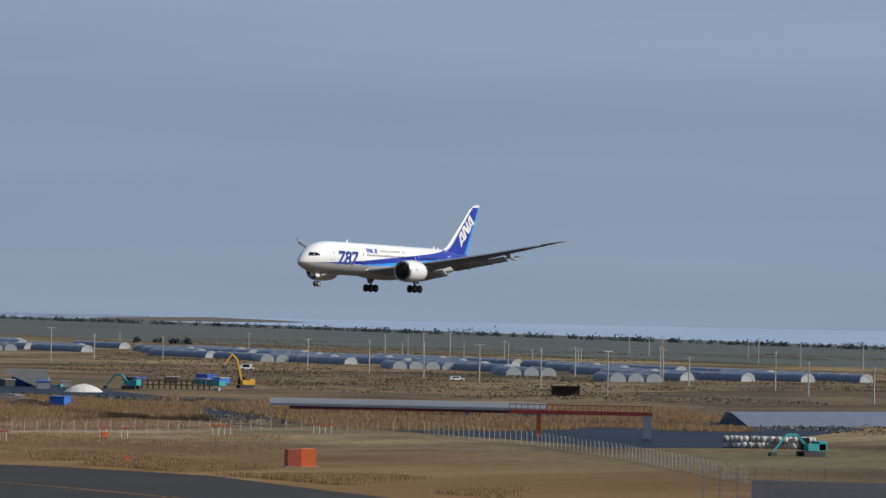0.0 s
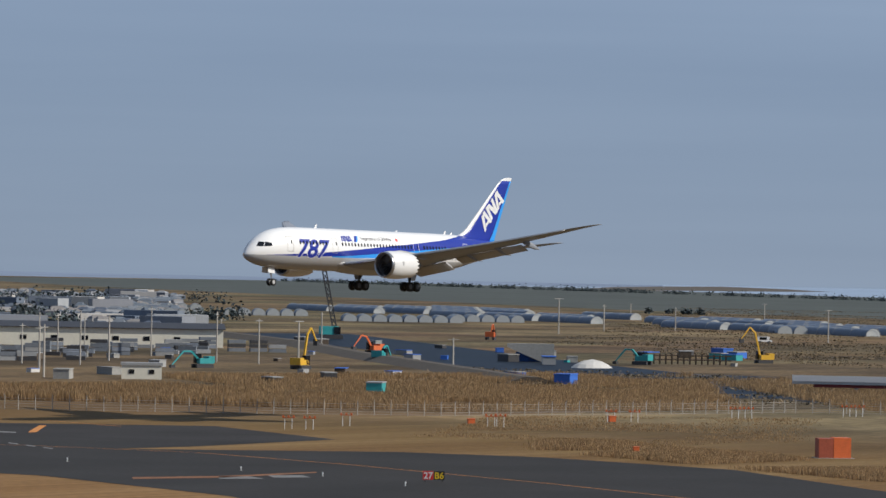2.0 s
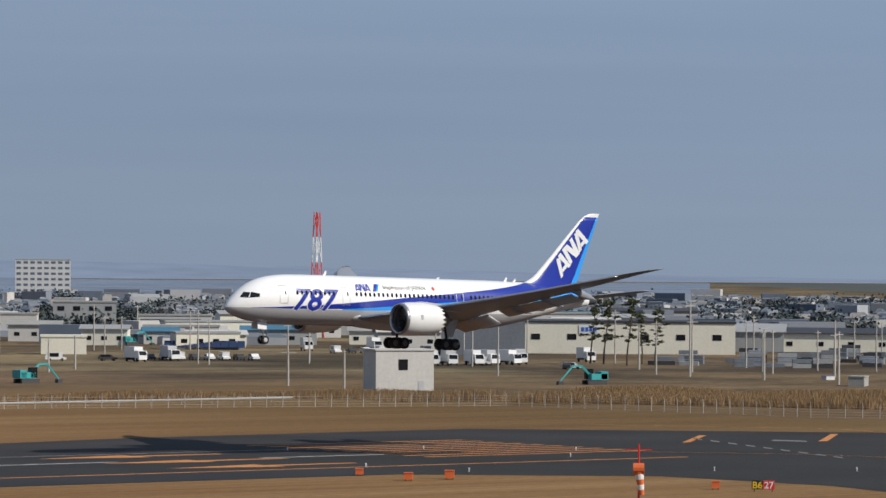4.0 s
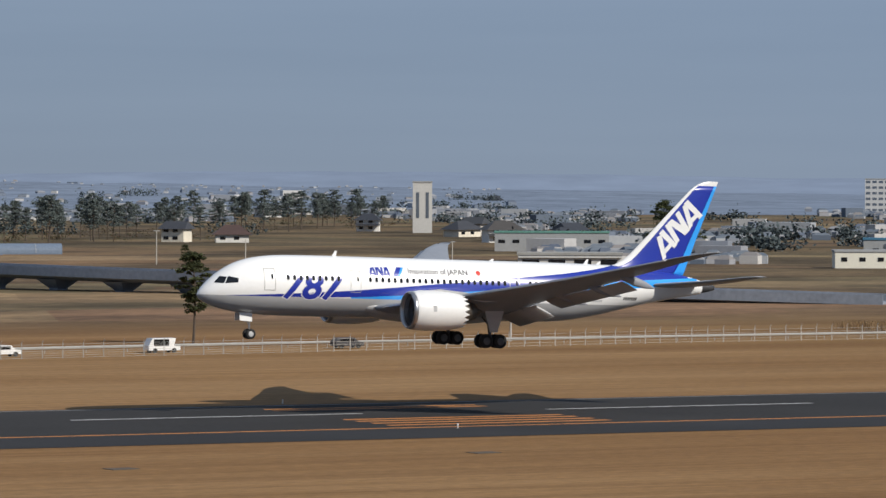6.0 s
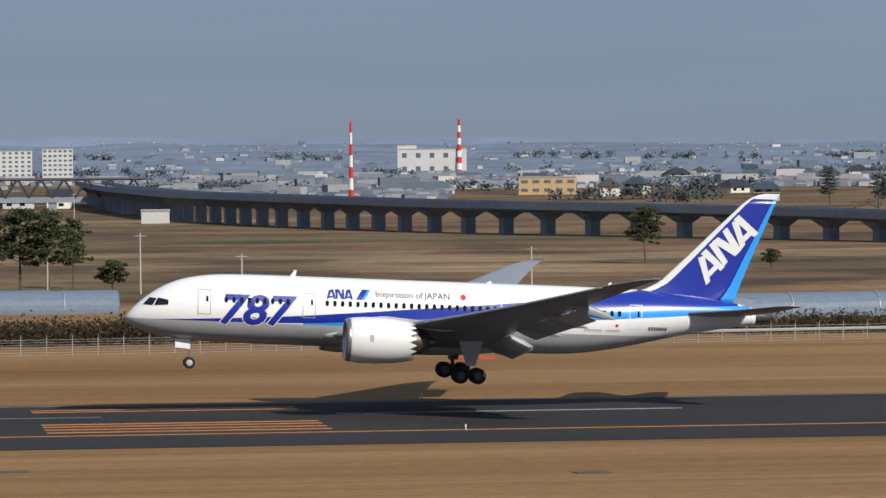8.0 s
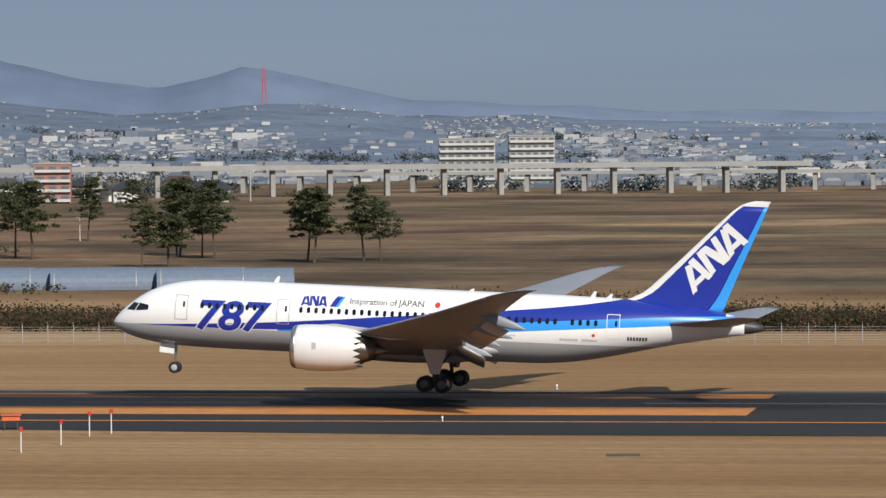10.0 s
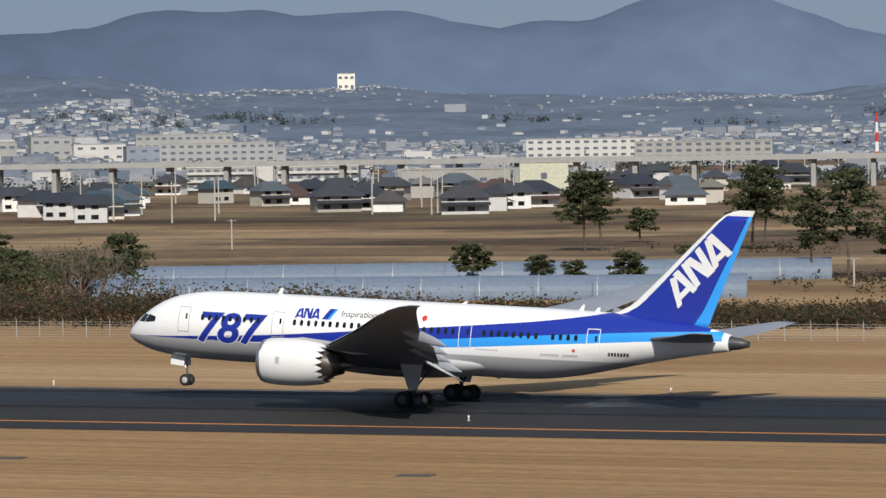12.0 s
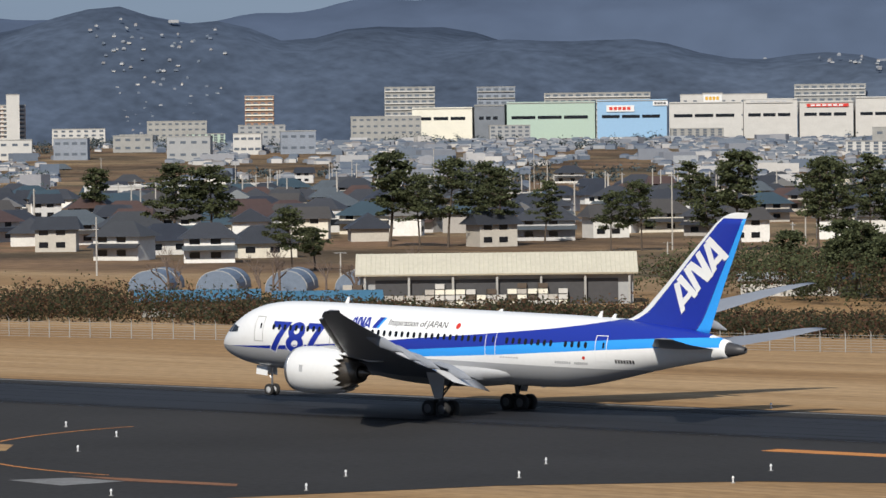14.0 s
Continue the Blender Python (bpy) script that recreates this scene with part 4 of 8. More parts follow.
for m2, lab, pts in ((M_FAINT, 'worn white taxiway mark', [(325.8, 315.7), (330.2, 313.3), (332.4, 317.4), (329.3, 319.1)]), (M_FAINT, 'worn white taxiway mark', [(332.9, 314.5), (336.6, 312.6), (339.4, 316.4), (335.9, 318.2)]), (M_LINE, 'orange painted chevron', [(371.2, 417.3), (372.1, 416.9), (389.2, 432.7), (388.2, 433.1)]), (M_LINE, 'orange painted chevron', [(389.1, 411.2), (390.2, 410.7), (407.6, 426.9), (406.6, 427.3)]), (M_LINEOLD, 'faded orange stop bar', [(317.5, 320.1), (328.1, 317.1), (344.6, 319.1), (346.5, 320.9), (330.7, 319.6), (320.0, 322.7)]), (M_LINEOLD, 'faded orange holding mark', [(-297.9, 348.3), (-283.2, 349.4), (-282.0, 348.0), (-291.1, 347.0)]), (M_FAINT, 'worn pale holding mark', [(-298.7, 343.2), (-296.3, 347.0), (-291.2, 346.9), (-292.1, 341.9)]), (M_FAINT, 'pale taxiway edge mark', [(384.6, 415.1), (386.4, 410.5), (389.0, 413.2), (387.2, 417.8)]), (M_FAINT, 'short white edge dash', [(379.8, 424.8), (378.2, 421.4), (380.4, 423.7), (381.9, 427.2)]), (M_FAINT, 'short white edge dash', [(377.0, 418.4), (375.5, 415.0), (377.6, 417.3), (379.1, 420.7)]), (M_FAINT, 'short white edge dash', [(374.3, 412.1), (372.9, 408.8), (374.9, 411.0), (376.4, 414.4)]), (M_FAINT, 'short white edge dash', [(371.7, 405.9), (370.3, 402.7), (372.3, 404.9), (373.7, 408.2)]), (M_FAINT, 'short white edge dash', [(369.1, 399.9), (367.8, 396.8), (369.7, 398.9), (371.1, 402.1)]), (M_FAINT, 'short white edge dash', [(366.6, 394.1), (365.3, 391.0), (367.2, 393.1), (368.6, 396.2)]), (M_FAINT, 'short white edge dash', [(364.2, 388.3), (362.9, 385.3), (364.8, 387.3), (366.1, 390.4)]), (M_FAINT, 'short white edge dash', [(361.8, 382.7), (360.5, 379.8), (362.4, 381.7), (363.7, 384.7)]), (M_FAINT, 'short white edge dash', [(359.4, 377.2), (358.2, 374.3), (360.0, 376.3), (361.3, 379.2)])):
    solid("painted_mark", sheet(pts, 0.05), m2, lab, "road marking", kind="structure")

# distant hills as a backdrop behind everything
def hills(name, dist, az0, az1, height, seed, material, label, step=0.35):
    """A ridge on an arc; height(a) in metres at azimuth a in degrees."""
    bm = bmesh.new()
    rings = []
    a = az0
    while a <= az1:
        h = max(0.5, height(a))
        s, c = math.sin(radians(a)), math.cos(radians(a))
        ring = []
        for k in range(7):
            f = k / 6
            d = dist + 260 * f
            j = 1 + 0.10 * noise.noise((a * 0.9, f * 3, seed))
            ring.append((s * d, c * d, h * math.sin(f * math.pi / 2) ** 1.2 * j - (1.0 if k == 0 else 0)))
        rings.append(ring)
        a += step
    loft(bm, rings, close=False)
    bmesh.ops.recalc_face_normals(bm, faces=bm.faces)
    return solid(name, bm, material, label, "hills", kind="structure", smooth=True)


# the mountains' pale blue is distance haze put into the base colour
M_HILL_FAR = mat("haze_painted_far_mountain", (0.106, 0.143, 0.215), 1.0, var=0.13, scale=0.0035, fine=6, spec=0.0)
# wooded hill colour with the air's blue-grey haze mixed in
M_HILL_MID = mat("haze_painted_wooded_hill", (0.066, 0.088, 0.128), 1.0, var=0.32, scale=0.012, fine=7, spec=0.0)

def haze_along_x(m, *stops):
    """Paints distance haze into a far slope's colour, tone by tone from west to east."""
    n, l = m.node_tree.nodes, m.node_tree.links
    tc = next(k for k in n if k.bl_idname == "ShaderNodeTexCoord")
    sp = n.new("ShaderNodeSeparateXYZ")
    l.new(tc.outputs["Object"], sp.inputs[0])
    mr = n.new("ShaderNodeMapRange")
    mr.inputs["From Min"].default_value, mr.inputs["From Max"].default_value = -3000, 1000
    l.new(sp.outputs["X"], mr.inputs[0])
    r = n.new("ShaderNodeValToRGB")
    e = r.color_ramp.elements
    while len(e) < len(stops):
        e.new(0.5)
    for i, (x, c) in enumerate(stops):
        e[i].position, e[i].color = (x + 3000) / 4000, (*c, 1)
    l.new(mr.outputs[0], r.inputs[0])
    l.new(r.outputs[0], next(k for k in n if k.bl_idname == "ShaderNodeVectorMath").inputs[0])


# painted haze: both slopes pale towards sky colour in the east
haze_along_x(M_HILL_MID, (-2300, (0.064, 0.085, 0.125)), (-1750, (0.112, 0.141, 0.19)), (-700, (0.135, 0.17, 0.225)), (0, (0.17, 0.21, 0.28)))
haze_along_x(M_HILL_FAR, (-2900, (0.074, 0.10, 0.155)), (-2100, (0.080, 0.109, 0.168)), (-1500, (0.108, 0.146, 0.218)), (-600, (0.16, 0.205, 0.285)), (300, (0.20, 0.25, 0.34)))

PINES_MID = [(-315, 817, 15.5), (-251, 682, 16.4), (-243, 683, 10.1), (-222, 652, 17.1), (-223, 684, 15.8), (-246, 773, 15.2), (-248, 803, 14.8), (-208, 663, 11.2), (-199, 654, 11.4), (-194, 654, 9.8), (-201, 697, 16.4), (-240, 872, 14.5), (-185, 665, 8.0), (-183, 676, 6.1), (-230, 872, 13.3), (-208, 821, 14.9), (-229, 953, 14.0), (-256, 1110, 11.6), (-177, 776, 11.2), (-184, 838, 15.1), (-174, 822, 14.8), (-151, 797, 13.8), (-145, 812, 13.8)]
PINES_WEST = [(-343, 806, 14.8), (-297, 652, 6.1), (-353, 858, 6.5), (-291, 663, 4.1), (-277, 643, 4.0), (-270, 644, 5.2), (-259, 645, 6.3), (-665, 789, 19.6), (-652, 792, 18.0), (-657, 810, 17.2), (-597, 784, 13.5), (-703, 934, 15.7), (-577, 788, 19.4), (-561, 791, 17.9), (-574, 824, 18.1), (-634, 941, 18.3), (-878, 916, 14.9), (-691, 755, 17.7), (-575, 665, 11.1)]
PINES_EAST = [(19, 725, 11.6), (23, 719, 13.4), (28, 706, 13.9), (31, 717, 13.6), (36, 716, 13.7), (40, 715, 13.3), (45, 739, 11.6), (50, 712, 5.1), (157, 843, 11.0), (172, 802, 3.5), (230, 578, 13.1), (393, 988, 6.6), (565, 1070, 16.6), (571, 1069, 15.1), (633, 742, 15.1), (630, 734, 14.7), (629, 725, 15.1), (639, 732, 11.9), (636, 724, 12.7)]
WOOD_A = [(335, 1390), (350, 1300), (376, 1271), (407, 1231), (370, 1327), (411, 1315), (510, 1433), (563, 1443), (719, 1712), (805, 1787)]
POLES_A = [(671, 682, 9.9), (721, 672, 8.9), (603, 675, 10.9), (576, 624, 9.9), (570, 597, 9.9), (836, 807, 6.7), (606, 695, 9.5), (483, 732, 6.7), (500, 748, 6.9), (471, 636, 6.0), (470, 618, 6.9), (581, 651, 14.8), (618, 670, 8.1), (608, 638, 8.7), (700, 1016, 9.4), (1094, 904, 11.4), (1168, 945, 9.0), (1209, 946, 8.2), (1092, 795, 9.9), (1063, 750, 10.8), (1025, 703, 10.8), (991, 660, 10.9), (936, 603, 11.2), (1300, 823, 7.1), (889, 552, 11.3), (735, 638, 6.0), (846, 780, 9.0), (1466, 1100, 7.3), (1487, 1188, 6.0), (1366, 949, 6.6), (1269, 824, 6.4)]
POLES_B = [(164, 589, 8.5), (213, 674, 6.5), (413, 1058, 8.5), (399, 966, 7.8), (274, 570, 8.8), (445, 951, 7.2), (113, 701, 6.9), (204, 792, 6.3), (212, 671, 6.2), (-19, 684, 8.1), (-20, 763, 9.2), (-8, 754, 8.0), (12, 748, 6.5), (6, 724, 4.9), (40, 715, 5.8), (54, 711, 9.4), (67, 683, 6.7), (-44, 1212, 8.2), (-23, 1281, 7.9), (5, 1268, 7.8), (79, 1366, 7.6), (-178, 676, 6.3), (-237, 683, 11.7), (-239, 650, 4.0), (-208, 721, 3.1), (-231, 953, 5.3), (-223, 696, 3.8), (-420, 819, 5.7), (-583, 896, 12.2), (-722, 1204, 10.8), (-635, 1292, 10.2), (-601, 1283, 9.2), (-602, 986, 12.0), (-585, 897, 11.0), (-597, 642, 9.6), (-532, 630, 4.7), (-572, 760, 2.5), (-497, 697, 8.0), (-591, 827, 8.7), (-593, 788, 14.8), (-1208, 1308, 11.4), (-1213, 1424, 15.3), (-1163, 1425, 16.1), (-972, 1227, 9.0)]
FENCE_E = [(229.8, 556.2), (278.6, 562.3), (363.6, 563.2), (392.3, 545.2), (437.2, 532.5), (434.6, 532.6), (441.9, 507.3), (445.1, 472.6), (465.3, 451.2), (486.1, 424.3), (517.2, 383.7), (559.2, 415.7), (574.2, 390.7), (503.0, 305.0), (495.6, 290.6), (442.7, 248.3)]
FENCE_W = [(-441.8, 488.3), (-403.0, 498.1), (-318.5, 507.6), (-236.3, 510.1), (-197.0, 517.6), (-11.6, 510.9), (72.8, 517.4), (79.1, 529.2), (118.1, 530.7), (207.1, 536.2)]
RLIGHTS = [(177.9, 384.3), (118.6, 386.7), (117.2, 383.2), (57.8, 386.6), (57.5, 387.7), (-2.8, 386.7), (-3.7, 384.4), (-125.1, 393.6), (-182.9, 394.1), (-187.4, 397.3), (-244.9, 384.5), (-256.5, 368.2), (-242.0, 379.2), (-276.0, 348.3), (-270.9, 363.6), (-260.5, 377.6), (-246.9, 389.2), (-334.2, 382.7), (-322.5, 376.8), (-314.0, 364.5), (-281.6, 358.2), (-277.1, 373.8), (-267.8, 388.8), (-283.7, 338.2)]
HOUSES_A = [(-615, 1091), (-591, 1060), (-671, 1228), (-566, 1030), (-741, 1404), (-649, 1258), (-613, 1249), (-623, 1289), (-602, 1283), (-611, 1324), (-539, 1198), (-510, 1160), (-715, 1238), (-662, 1159), (-669, 1071), (-893, 1360), (-656, 1016), (-849, 1348), (-609, 1214)]
HOUSES_B = [(-946, 963), (-880, 915), (-830, 899), (-895, 973), (-941, 1032), (-1027, 1134), (-1408, 1559), (-1094, 1215), (-1119, 1262), (-1066, 1218), (-997, 1059), (-1789, 1747), (-1755, 1744), (-1378, 1421), (-1252, 1554), (-864, 1081), (-972, 1227), (-869, 1117), (-981, 1273), (-785, 1028), (-928, 1232), (-1073, 1426), (-902, 1234), (-788, 1094), (-1020, 1427), (-730, 1039), (-758, 945), (-948, 1145), (-1236, 1423), (-854, 1157)]
HOUSES_C = [(-506, 1272), (-548, 1414), (-647, 1740), (-561, 1524), (-539, 1520), (-540, 1645), (-437, 1351), (-480, 1510), (-506, 1638), (-429, 1501), (-407, 1444), (-461, 1697), (-405, 1555), (-373, 1549), (-333, 1432), (-353, 1606), (-305, 1428), (-475, 1198), (-644, 1607), (-602, 1481), (-526, 1579), (-497, 1100), (-534, 1134), (-550, 1135), (-401, 1393), (-340, 1151)]
HOUSES_D = [(-61, 1611), (-53, 1606), (-44, 1669), (-32, 1621), (-22, 1656), (-78, 1935), (-62, 2023), (-8, 1648), (29, 1626), (41, 1619), (9, 1878), (63, 1607), (72, 1601), (86, 1593), (316, 1783), (336, 1830), (381, 1851), (490, 2475), (448, 2325), (522, 2289), (534, 2453), (553, 2638), (571, 2434), (343, 1607), (545, 2447), (510, 1528), (502, 1462), (566, 1379), (897, 2132), (724, 1620), (695, 1472), (653, 1352), (648, 1295), (1350, 2799)]
# ---- hills and far town ----
FAR = [(-60, 120), (-46.5, 140), (-44, 136), (-42.2, 150), (-40, 158), (-36, 165), (-33.5, 142), (-31.9, 124), (-30, 119), (-28.8, 120), (-27.7, 144), (-26.9, 139), (-24.8, 134), (-23.6, 122), (-22.5, 126), (-21.3, 149), (-20.2, 146), (-19.2, 112), (-18, 103), (-15.2, 106), (-13.4, 74), (-12.7, 62), (-11.6, 90), (-9.5, 54), (-7, 42), (-2.6, 36), (0.3, 32), (5, 28), (8.6, 25), (11, 22), (14, 21), (17.9, 18), (21.5, 24), (25.2, 24), (28.1, 20), (34, 16), (37, 12), (40, 7), (44, 3), (52, 1)]
MID = [(-60, 90), (-46.4, 107), (-45, 118), (-42.8, 102), (-40.3, 96), (-38.5, 87), (-35.7, 75), (-33, 60), (-31, 66), (-29, 66), (-27.5, 50), (-25, 52), (-23.5, 44), (-19.5, 44), (-18.1, 52), (-15.2, 48), (-13.4, 36), (-11.5, 44), (-9, 33), (-6, 26), (0, 20), (10, 18), (20, 14), (30, 5), (35, 0.3), (42, 0)]
hills("far_mountains", 4330, -60, 52, lambda a: lerp_table(FAR, a), 3.1, M_HILL_FAR, "distant mountain range with haze painted in as pale blue", 0.2)


def rise(d, a):
    """Height of the wooded rise at distance d and azimuth a in degrees."""
    h = lerp_table(MID, a)
    s = lerp_table([(-60, 3480), (-36, 3480), (-29, 2500), (60, 2500)], a)
    k = min(max((d - s) / (3800 - s), 0), 1)
    return h * (k * k * (3 - 2 * k)) * (1 + 0.22 * noise.noise((a * 0.8, d * 0.004, 7.7)) * k)


def terrace(x, y):
    """Height of the low terrace that carries the western town."""
    d, a = math.hypot(x, y), math.degrees(math.atan2(x, y))
    k = min(max((d - 2250) / 650, 0), 1)
    s = min(max((-27 - a) / 4, 0), 1)
    return 14.0 * k * k * (3 - 2 * k) * s * s * (3 - 2 * s)


bm = bmesh.new()
loft(bm, [[(math.sin(radians(a)) * d, math.cos(radians(a)) * d, terrace(math.sin(radians(a)) * d, math.cos(radians(a)) * d) - (0.3 if d < 2260 or a > -27.2 else 0)) for d in (2240, 2350, 2450, 2550, 2650, 2750, 2850, 2950, 3200, 3600, 4000)] for a in [-62 + i * 0.5 for i in range(71)]], close=False)
bmesh.ops.recalc_face_normals(bm, faces=bm.faces)
solid("town_terrace", bm, M_GROUND, "low brown terrace of fields carrying the town", "ground", kind="structure", smooth=True)
bm = bmesh.new()
loft(bm, [[(math.sin(radians(a)) * d, math.cos(radians(a)) * d, rise(d, a) + 0.05 if d < 4100 else 0) for d in (2500, 2700, 2900, 3100, 3300, 3480, 3560, 3650, 3720, 3800, 3950, 4200)] for a in [-60 + i * 0.4 for i in range(256)]], close=False)
bmesh.ops.recalc_face_normals(bm, faces=bm.faces)
solid("wooded_rise", bm, M_HILL_MID, "wooded hillside behind the town, haze painted into its blue-grey colour", "hill", kind="structure", smooth=True)

random.seed(11)
# roof and wall colours are blued and flattened to carry distance haze
M_TOWNROOF = palette("haze_tinted_town_roofs", [(0.10, 0.125, 0.16), (0.14, 0.16, 0.19), (0.08, 0.10, 0.14), (0.19, 0.18, 0.18), (0.12, 0.145, 0.18), (0.24, 0.25, 0.27)], 0.8, True, 0.1)
M_TOWN = palette("haze_tinted_town_walls", [(0.31, 0.33, 0.36), (0.20, 0.22, 0.26), (0.42, 0.42, 0.43), (0.14, 0.17, 0.22), (0.26, 0.27, 0.30), (0.48, 0.47, 0.46), (0.11, 0.14, 0.19), (0.18, 0.20, 0.24)], 0.85, True, 0.1)


def prism_house(bm, x, y, z, w, d, h, turn, roof):
    c, s = math.cos(turn), math.sin(turn)
    R = lambda a, b2, zz: bm.verts.new((x + a * c - b2 * s, y + a * s + b2 * c, zz))
    lo = [R(a, b2, z) for a, b2 in ((-w, -d), (w, -d), (w, d), (-w, d))]
    hi = [R(a, b2, z + h) for a, b2 in ((-w, -d), (w, -d), (w, d), (-w, d))]
    for i in range(4):
        j = (i + 1) % 4
        bm.faces.new((lo[i], lo[j], hi[j], hi[i]))
    if roof:
        r = [R(-w * 0.6, 0, z + h + roof), R(w * 0.6, 0, z + h + roof)]
        for f in ((hi[0], hi[1], r[1], r[0]), (hi[2], hi[3], r[0], r[1]), (hi[1], hi[2], r[1]), (hi[3], hi[0], r[0])):
            bm.faces.new(f).material_index = 1
    else:
        bm.faces.new(hi)


bm = bmesh.new()
count = 0
while count < 22600:
    a = random.uniform(-47, 26)
    d = random.uniform(1750, 3880)
    if count > 19600:
        a, d = random.uniform(24, 45.5), random.uniform(1150, 2700)
        if noise.noise((a * 0.6, d * 0.004, 8.2)) < -0.12:
            continue
    dens = noise.noise((a * 0.35, d * 0.0016, 2.2))
    hill = d > 2560
    if hill and (a > -4 or dens < 0.02 or d > 3750) and random.random() > 0.06:
        continue
    if a < -32 and d < 2450 and random.random() > (0.5 if d > 2250 else 0.03):
        continue
    if a < -33 and d >= 3500 and dens < 0.2:
        continue
    if a < -33 and 2900 < d < 3500 and random.random() > 0.02:
        continue
    if not hill and (dens < -0.25 or (abs(a - 3) < 2.5 and d < 1900)):
        continue
    if 8 < a < 26 and d < 2100:
        continue
    x, y = math.sin(radians(a)) * d, math.cos(radians(a)) * d
    z = max(rise(d, a) if hill else 0, terrace(x, y))
    big = random.random() < (0.02 if hill else 0.05)
    w, dd, h = (random.uniform(4, 10), random.uniform(3, 5), random.uniform(3.5, 6.5)) if big else (random.uniform(1.5, 3.4), random.uniform(1.4, 2.6), random.uniform(1.5, 2.8))
    if hill and d > 3300:
        w, dd, h = w * 0.5, dd * 0.55, h * 0.5
    prism_house(bm, x, y, z - 0.5, w, dd, h, random.uniform(-0.5, 0.5) - radians(a), 0 if big else random.uniform(0.6, 1.2))
    count += 1
solid("far_town", bm, [M_TOWN, M_TOWNROOF], "far town of pale houses over plain and hillside, haze in their colours", "houses", kind="stuff")

# dark tree belts between the far houses
tv, tf = [], []
for i in range(1420):
    a = random.uniform(-47, 46) if i < 1300 else random.uniform(28, 46)
    d = random.choice((1680, 2050, 2350, 2750, 3150) if a < 26 else (1400, 1600, 1900, 2200)) + random.uniform(-60, 60)
    if noise.noise((a * 0.5, d * 0.003, 9.1)) < 0.0 or (d < 1800 and -3 < a < 9):
        continue
    for k in range(5):
        aa = a + random.uniform(-0.28, 0.28)
        x, y = math.sin(radians(aa)) * d, math.cos(radians(aa)) * d
        z = max(rise(d, aa) if d > 2500 else 0, terrace(x, y))
        r = random.uniform(1.6, 3.8)
        for _ in range(30):
            q = Vector((x + random.gauss(0, 0.6) * r, y + random.gauss(0, 0.6) * r, max(z, z + r * 0.8 + random.gauss(0, 0.45) * r)))
            u = Vector((random.uniform(-1, 1), random.uniform(-1, 1), random.uniform(-0.8, 0.8))).normalized() * random.uniform(0.4, 1.0)
            v = u.cross(Vector((random.uniform(-1, 1), random.uniform(-1, 1), random.uniform(-1, 1)))).normalized() * random.uniform(0.3, 0.7)
            i0 = len(tv)
            tv += [q - u, q + v, q + u, q - v]
            tf.append((i0, i0 + 1, i0 + 2, i0 + 3))
me = bpy.data.meshes.new("far_tree_belt")
me.from_pydata(tv, [], tf)
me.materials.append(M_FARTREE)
tagged(new("far_tree_belt", me), "dark far tree belts between the houses", "trees", kind="stuff")


# low rail embankment across the western fields, with a pale edge
bm = bmesh.new()
arc = [radians(-50 + i) for i in range(18)]
bank = lambda d0, h0: [(math.sin(a) * d0, math.cos(a) * d0, h0) for a in arc]
loft(bm, [bank(1540, -0.2), bank(1548, 2.6), bank(1556, 2.6), bank(1564, -0.2)], close=False)
bmesh.ops.recalc_face_normals(bm, faces=bm.faces)
embankment = solid("rail_embankment", bm, mat("dry_bank_grass", (0.13, 0.105, 0.075), 0.95, var=0.3, scale=0.08), "low brown rail embankment across the fields", "embankment", kind="structure")
bm = bmesh.new()
loft(bm, [bank(1548.5, 2.5), bank(1548.5, 3.2), bank(1549.0, 3.2), bank(1549.0, 2.5)], close=False)
bmesh.ops.recalc_face_normals(bm, faces=bm.faces)
part("edge_wall", bm, M_CONC, embankment, "pale concrete edge wall")


# ---- buildings ----
def afar(x, y, w, h, k):
    """Puts a block k times further out from the last stand of the eye, at the same apparent size."""
    return -83 + (x + 83) * k, 142 + (y - 142) * k, w * k, EYE_HEIGHT + (h - EYE_HEIGHT) * k


WINDOW = {}


def window_mesh(w, h, glass=None):
    if (w, h, glass) not in WINDOW:
        bm = boxes((-w / 2, w / 2, -0.06, 0.10, -h / 2, h / 2))
        WINDOW[w, h, glass] = mesh_of("window", bm, glass or M_GLASS)
    return WINDOW[w, h, glass]


def block(name, label, cat, x, y, w, d, h, turn, wall, roof=None, rows=0, cols=0, ww=1.6, wh=1.3, band=0.0, group="", front_only=True, parapet=0.5, balcony=None):
    """A flat-roofed building; its front looks to local -y, w wide, d deep, h high."""
    z0 = terrace(x, y)
    h = max(h - z0, 7) if z0 > 0.5 else h
    ob = thing(name, label, cat, pose(x, y, z0, 0, 0, turn), group)
    part("wall", boxes((-w / 2, w / 2, 0, d, -0.4, h)), wall, ob)
    part("roof", boxes((-w / 2 - 0.2, w / 2 + 0.2, -0.2, d + 0.2, h, h + parapet)), roof or M_CONC, ob)
    if balcony is not None:
        for r in range(rows):
            z = h * (r + 0.5) / rows - 0.9
            part("balcony", boxes((-w / 2 + 0.3, w / 2 - 0.3, -1.2, 0, z - 0.15, z + 0.75)), balcony, ob, "long balcony parapet")
    for r in range(rows):
        for c in range(cols):
            # beyond 1450 m the panes take the haze-paled glass colour
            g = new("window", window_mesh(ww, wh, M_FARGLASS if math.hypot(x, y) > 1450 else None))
            g.parent = ob
            g.location = (-w / 2 + w * (c + 0.5) / cols, -0.02, h * (r + 0.55) / rows)
    return ob


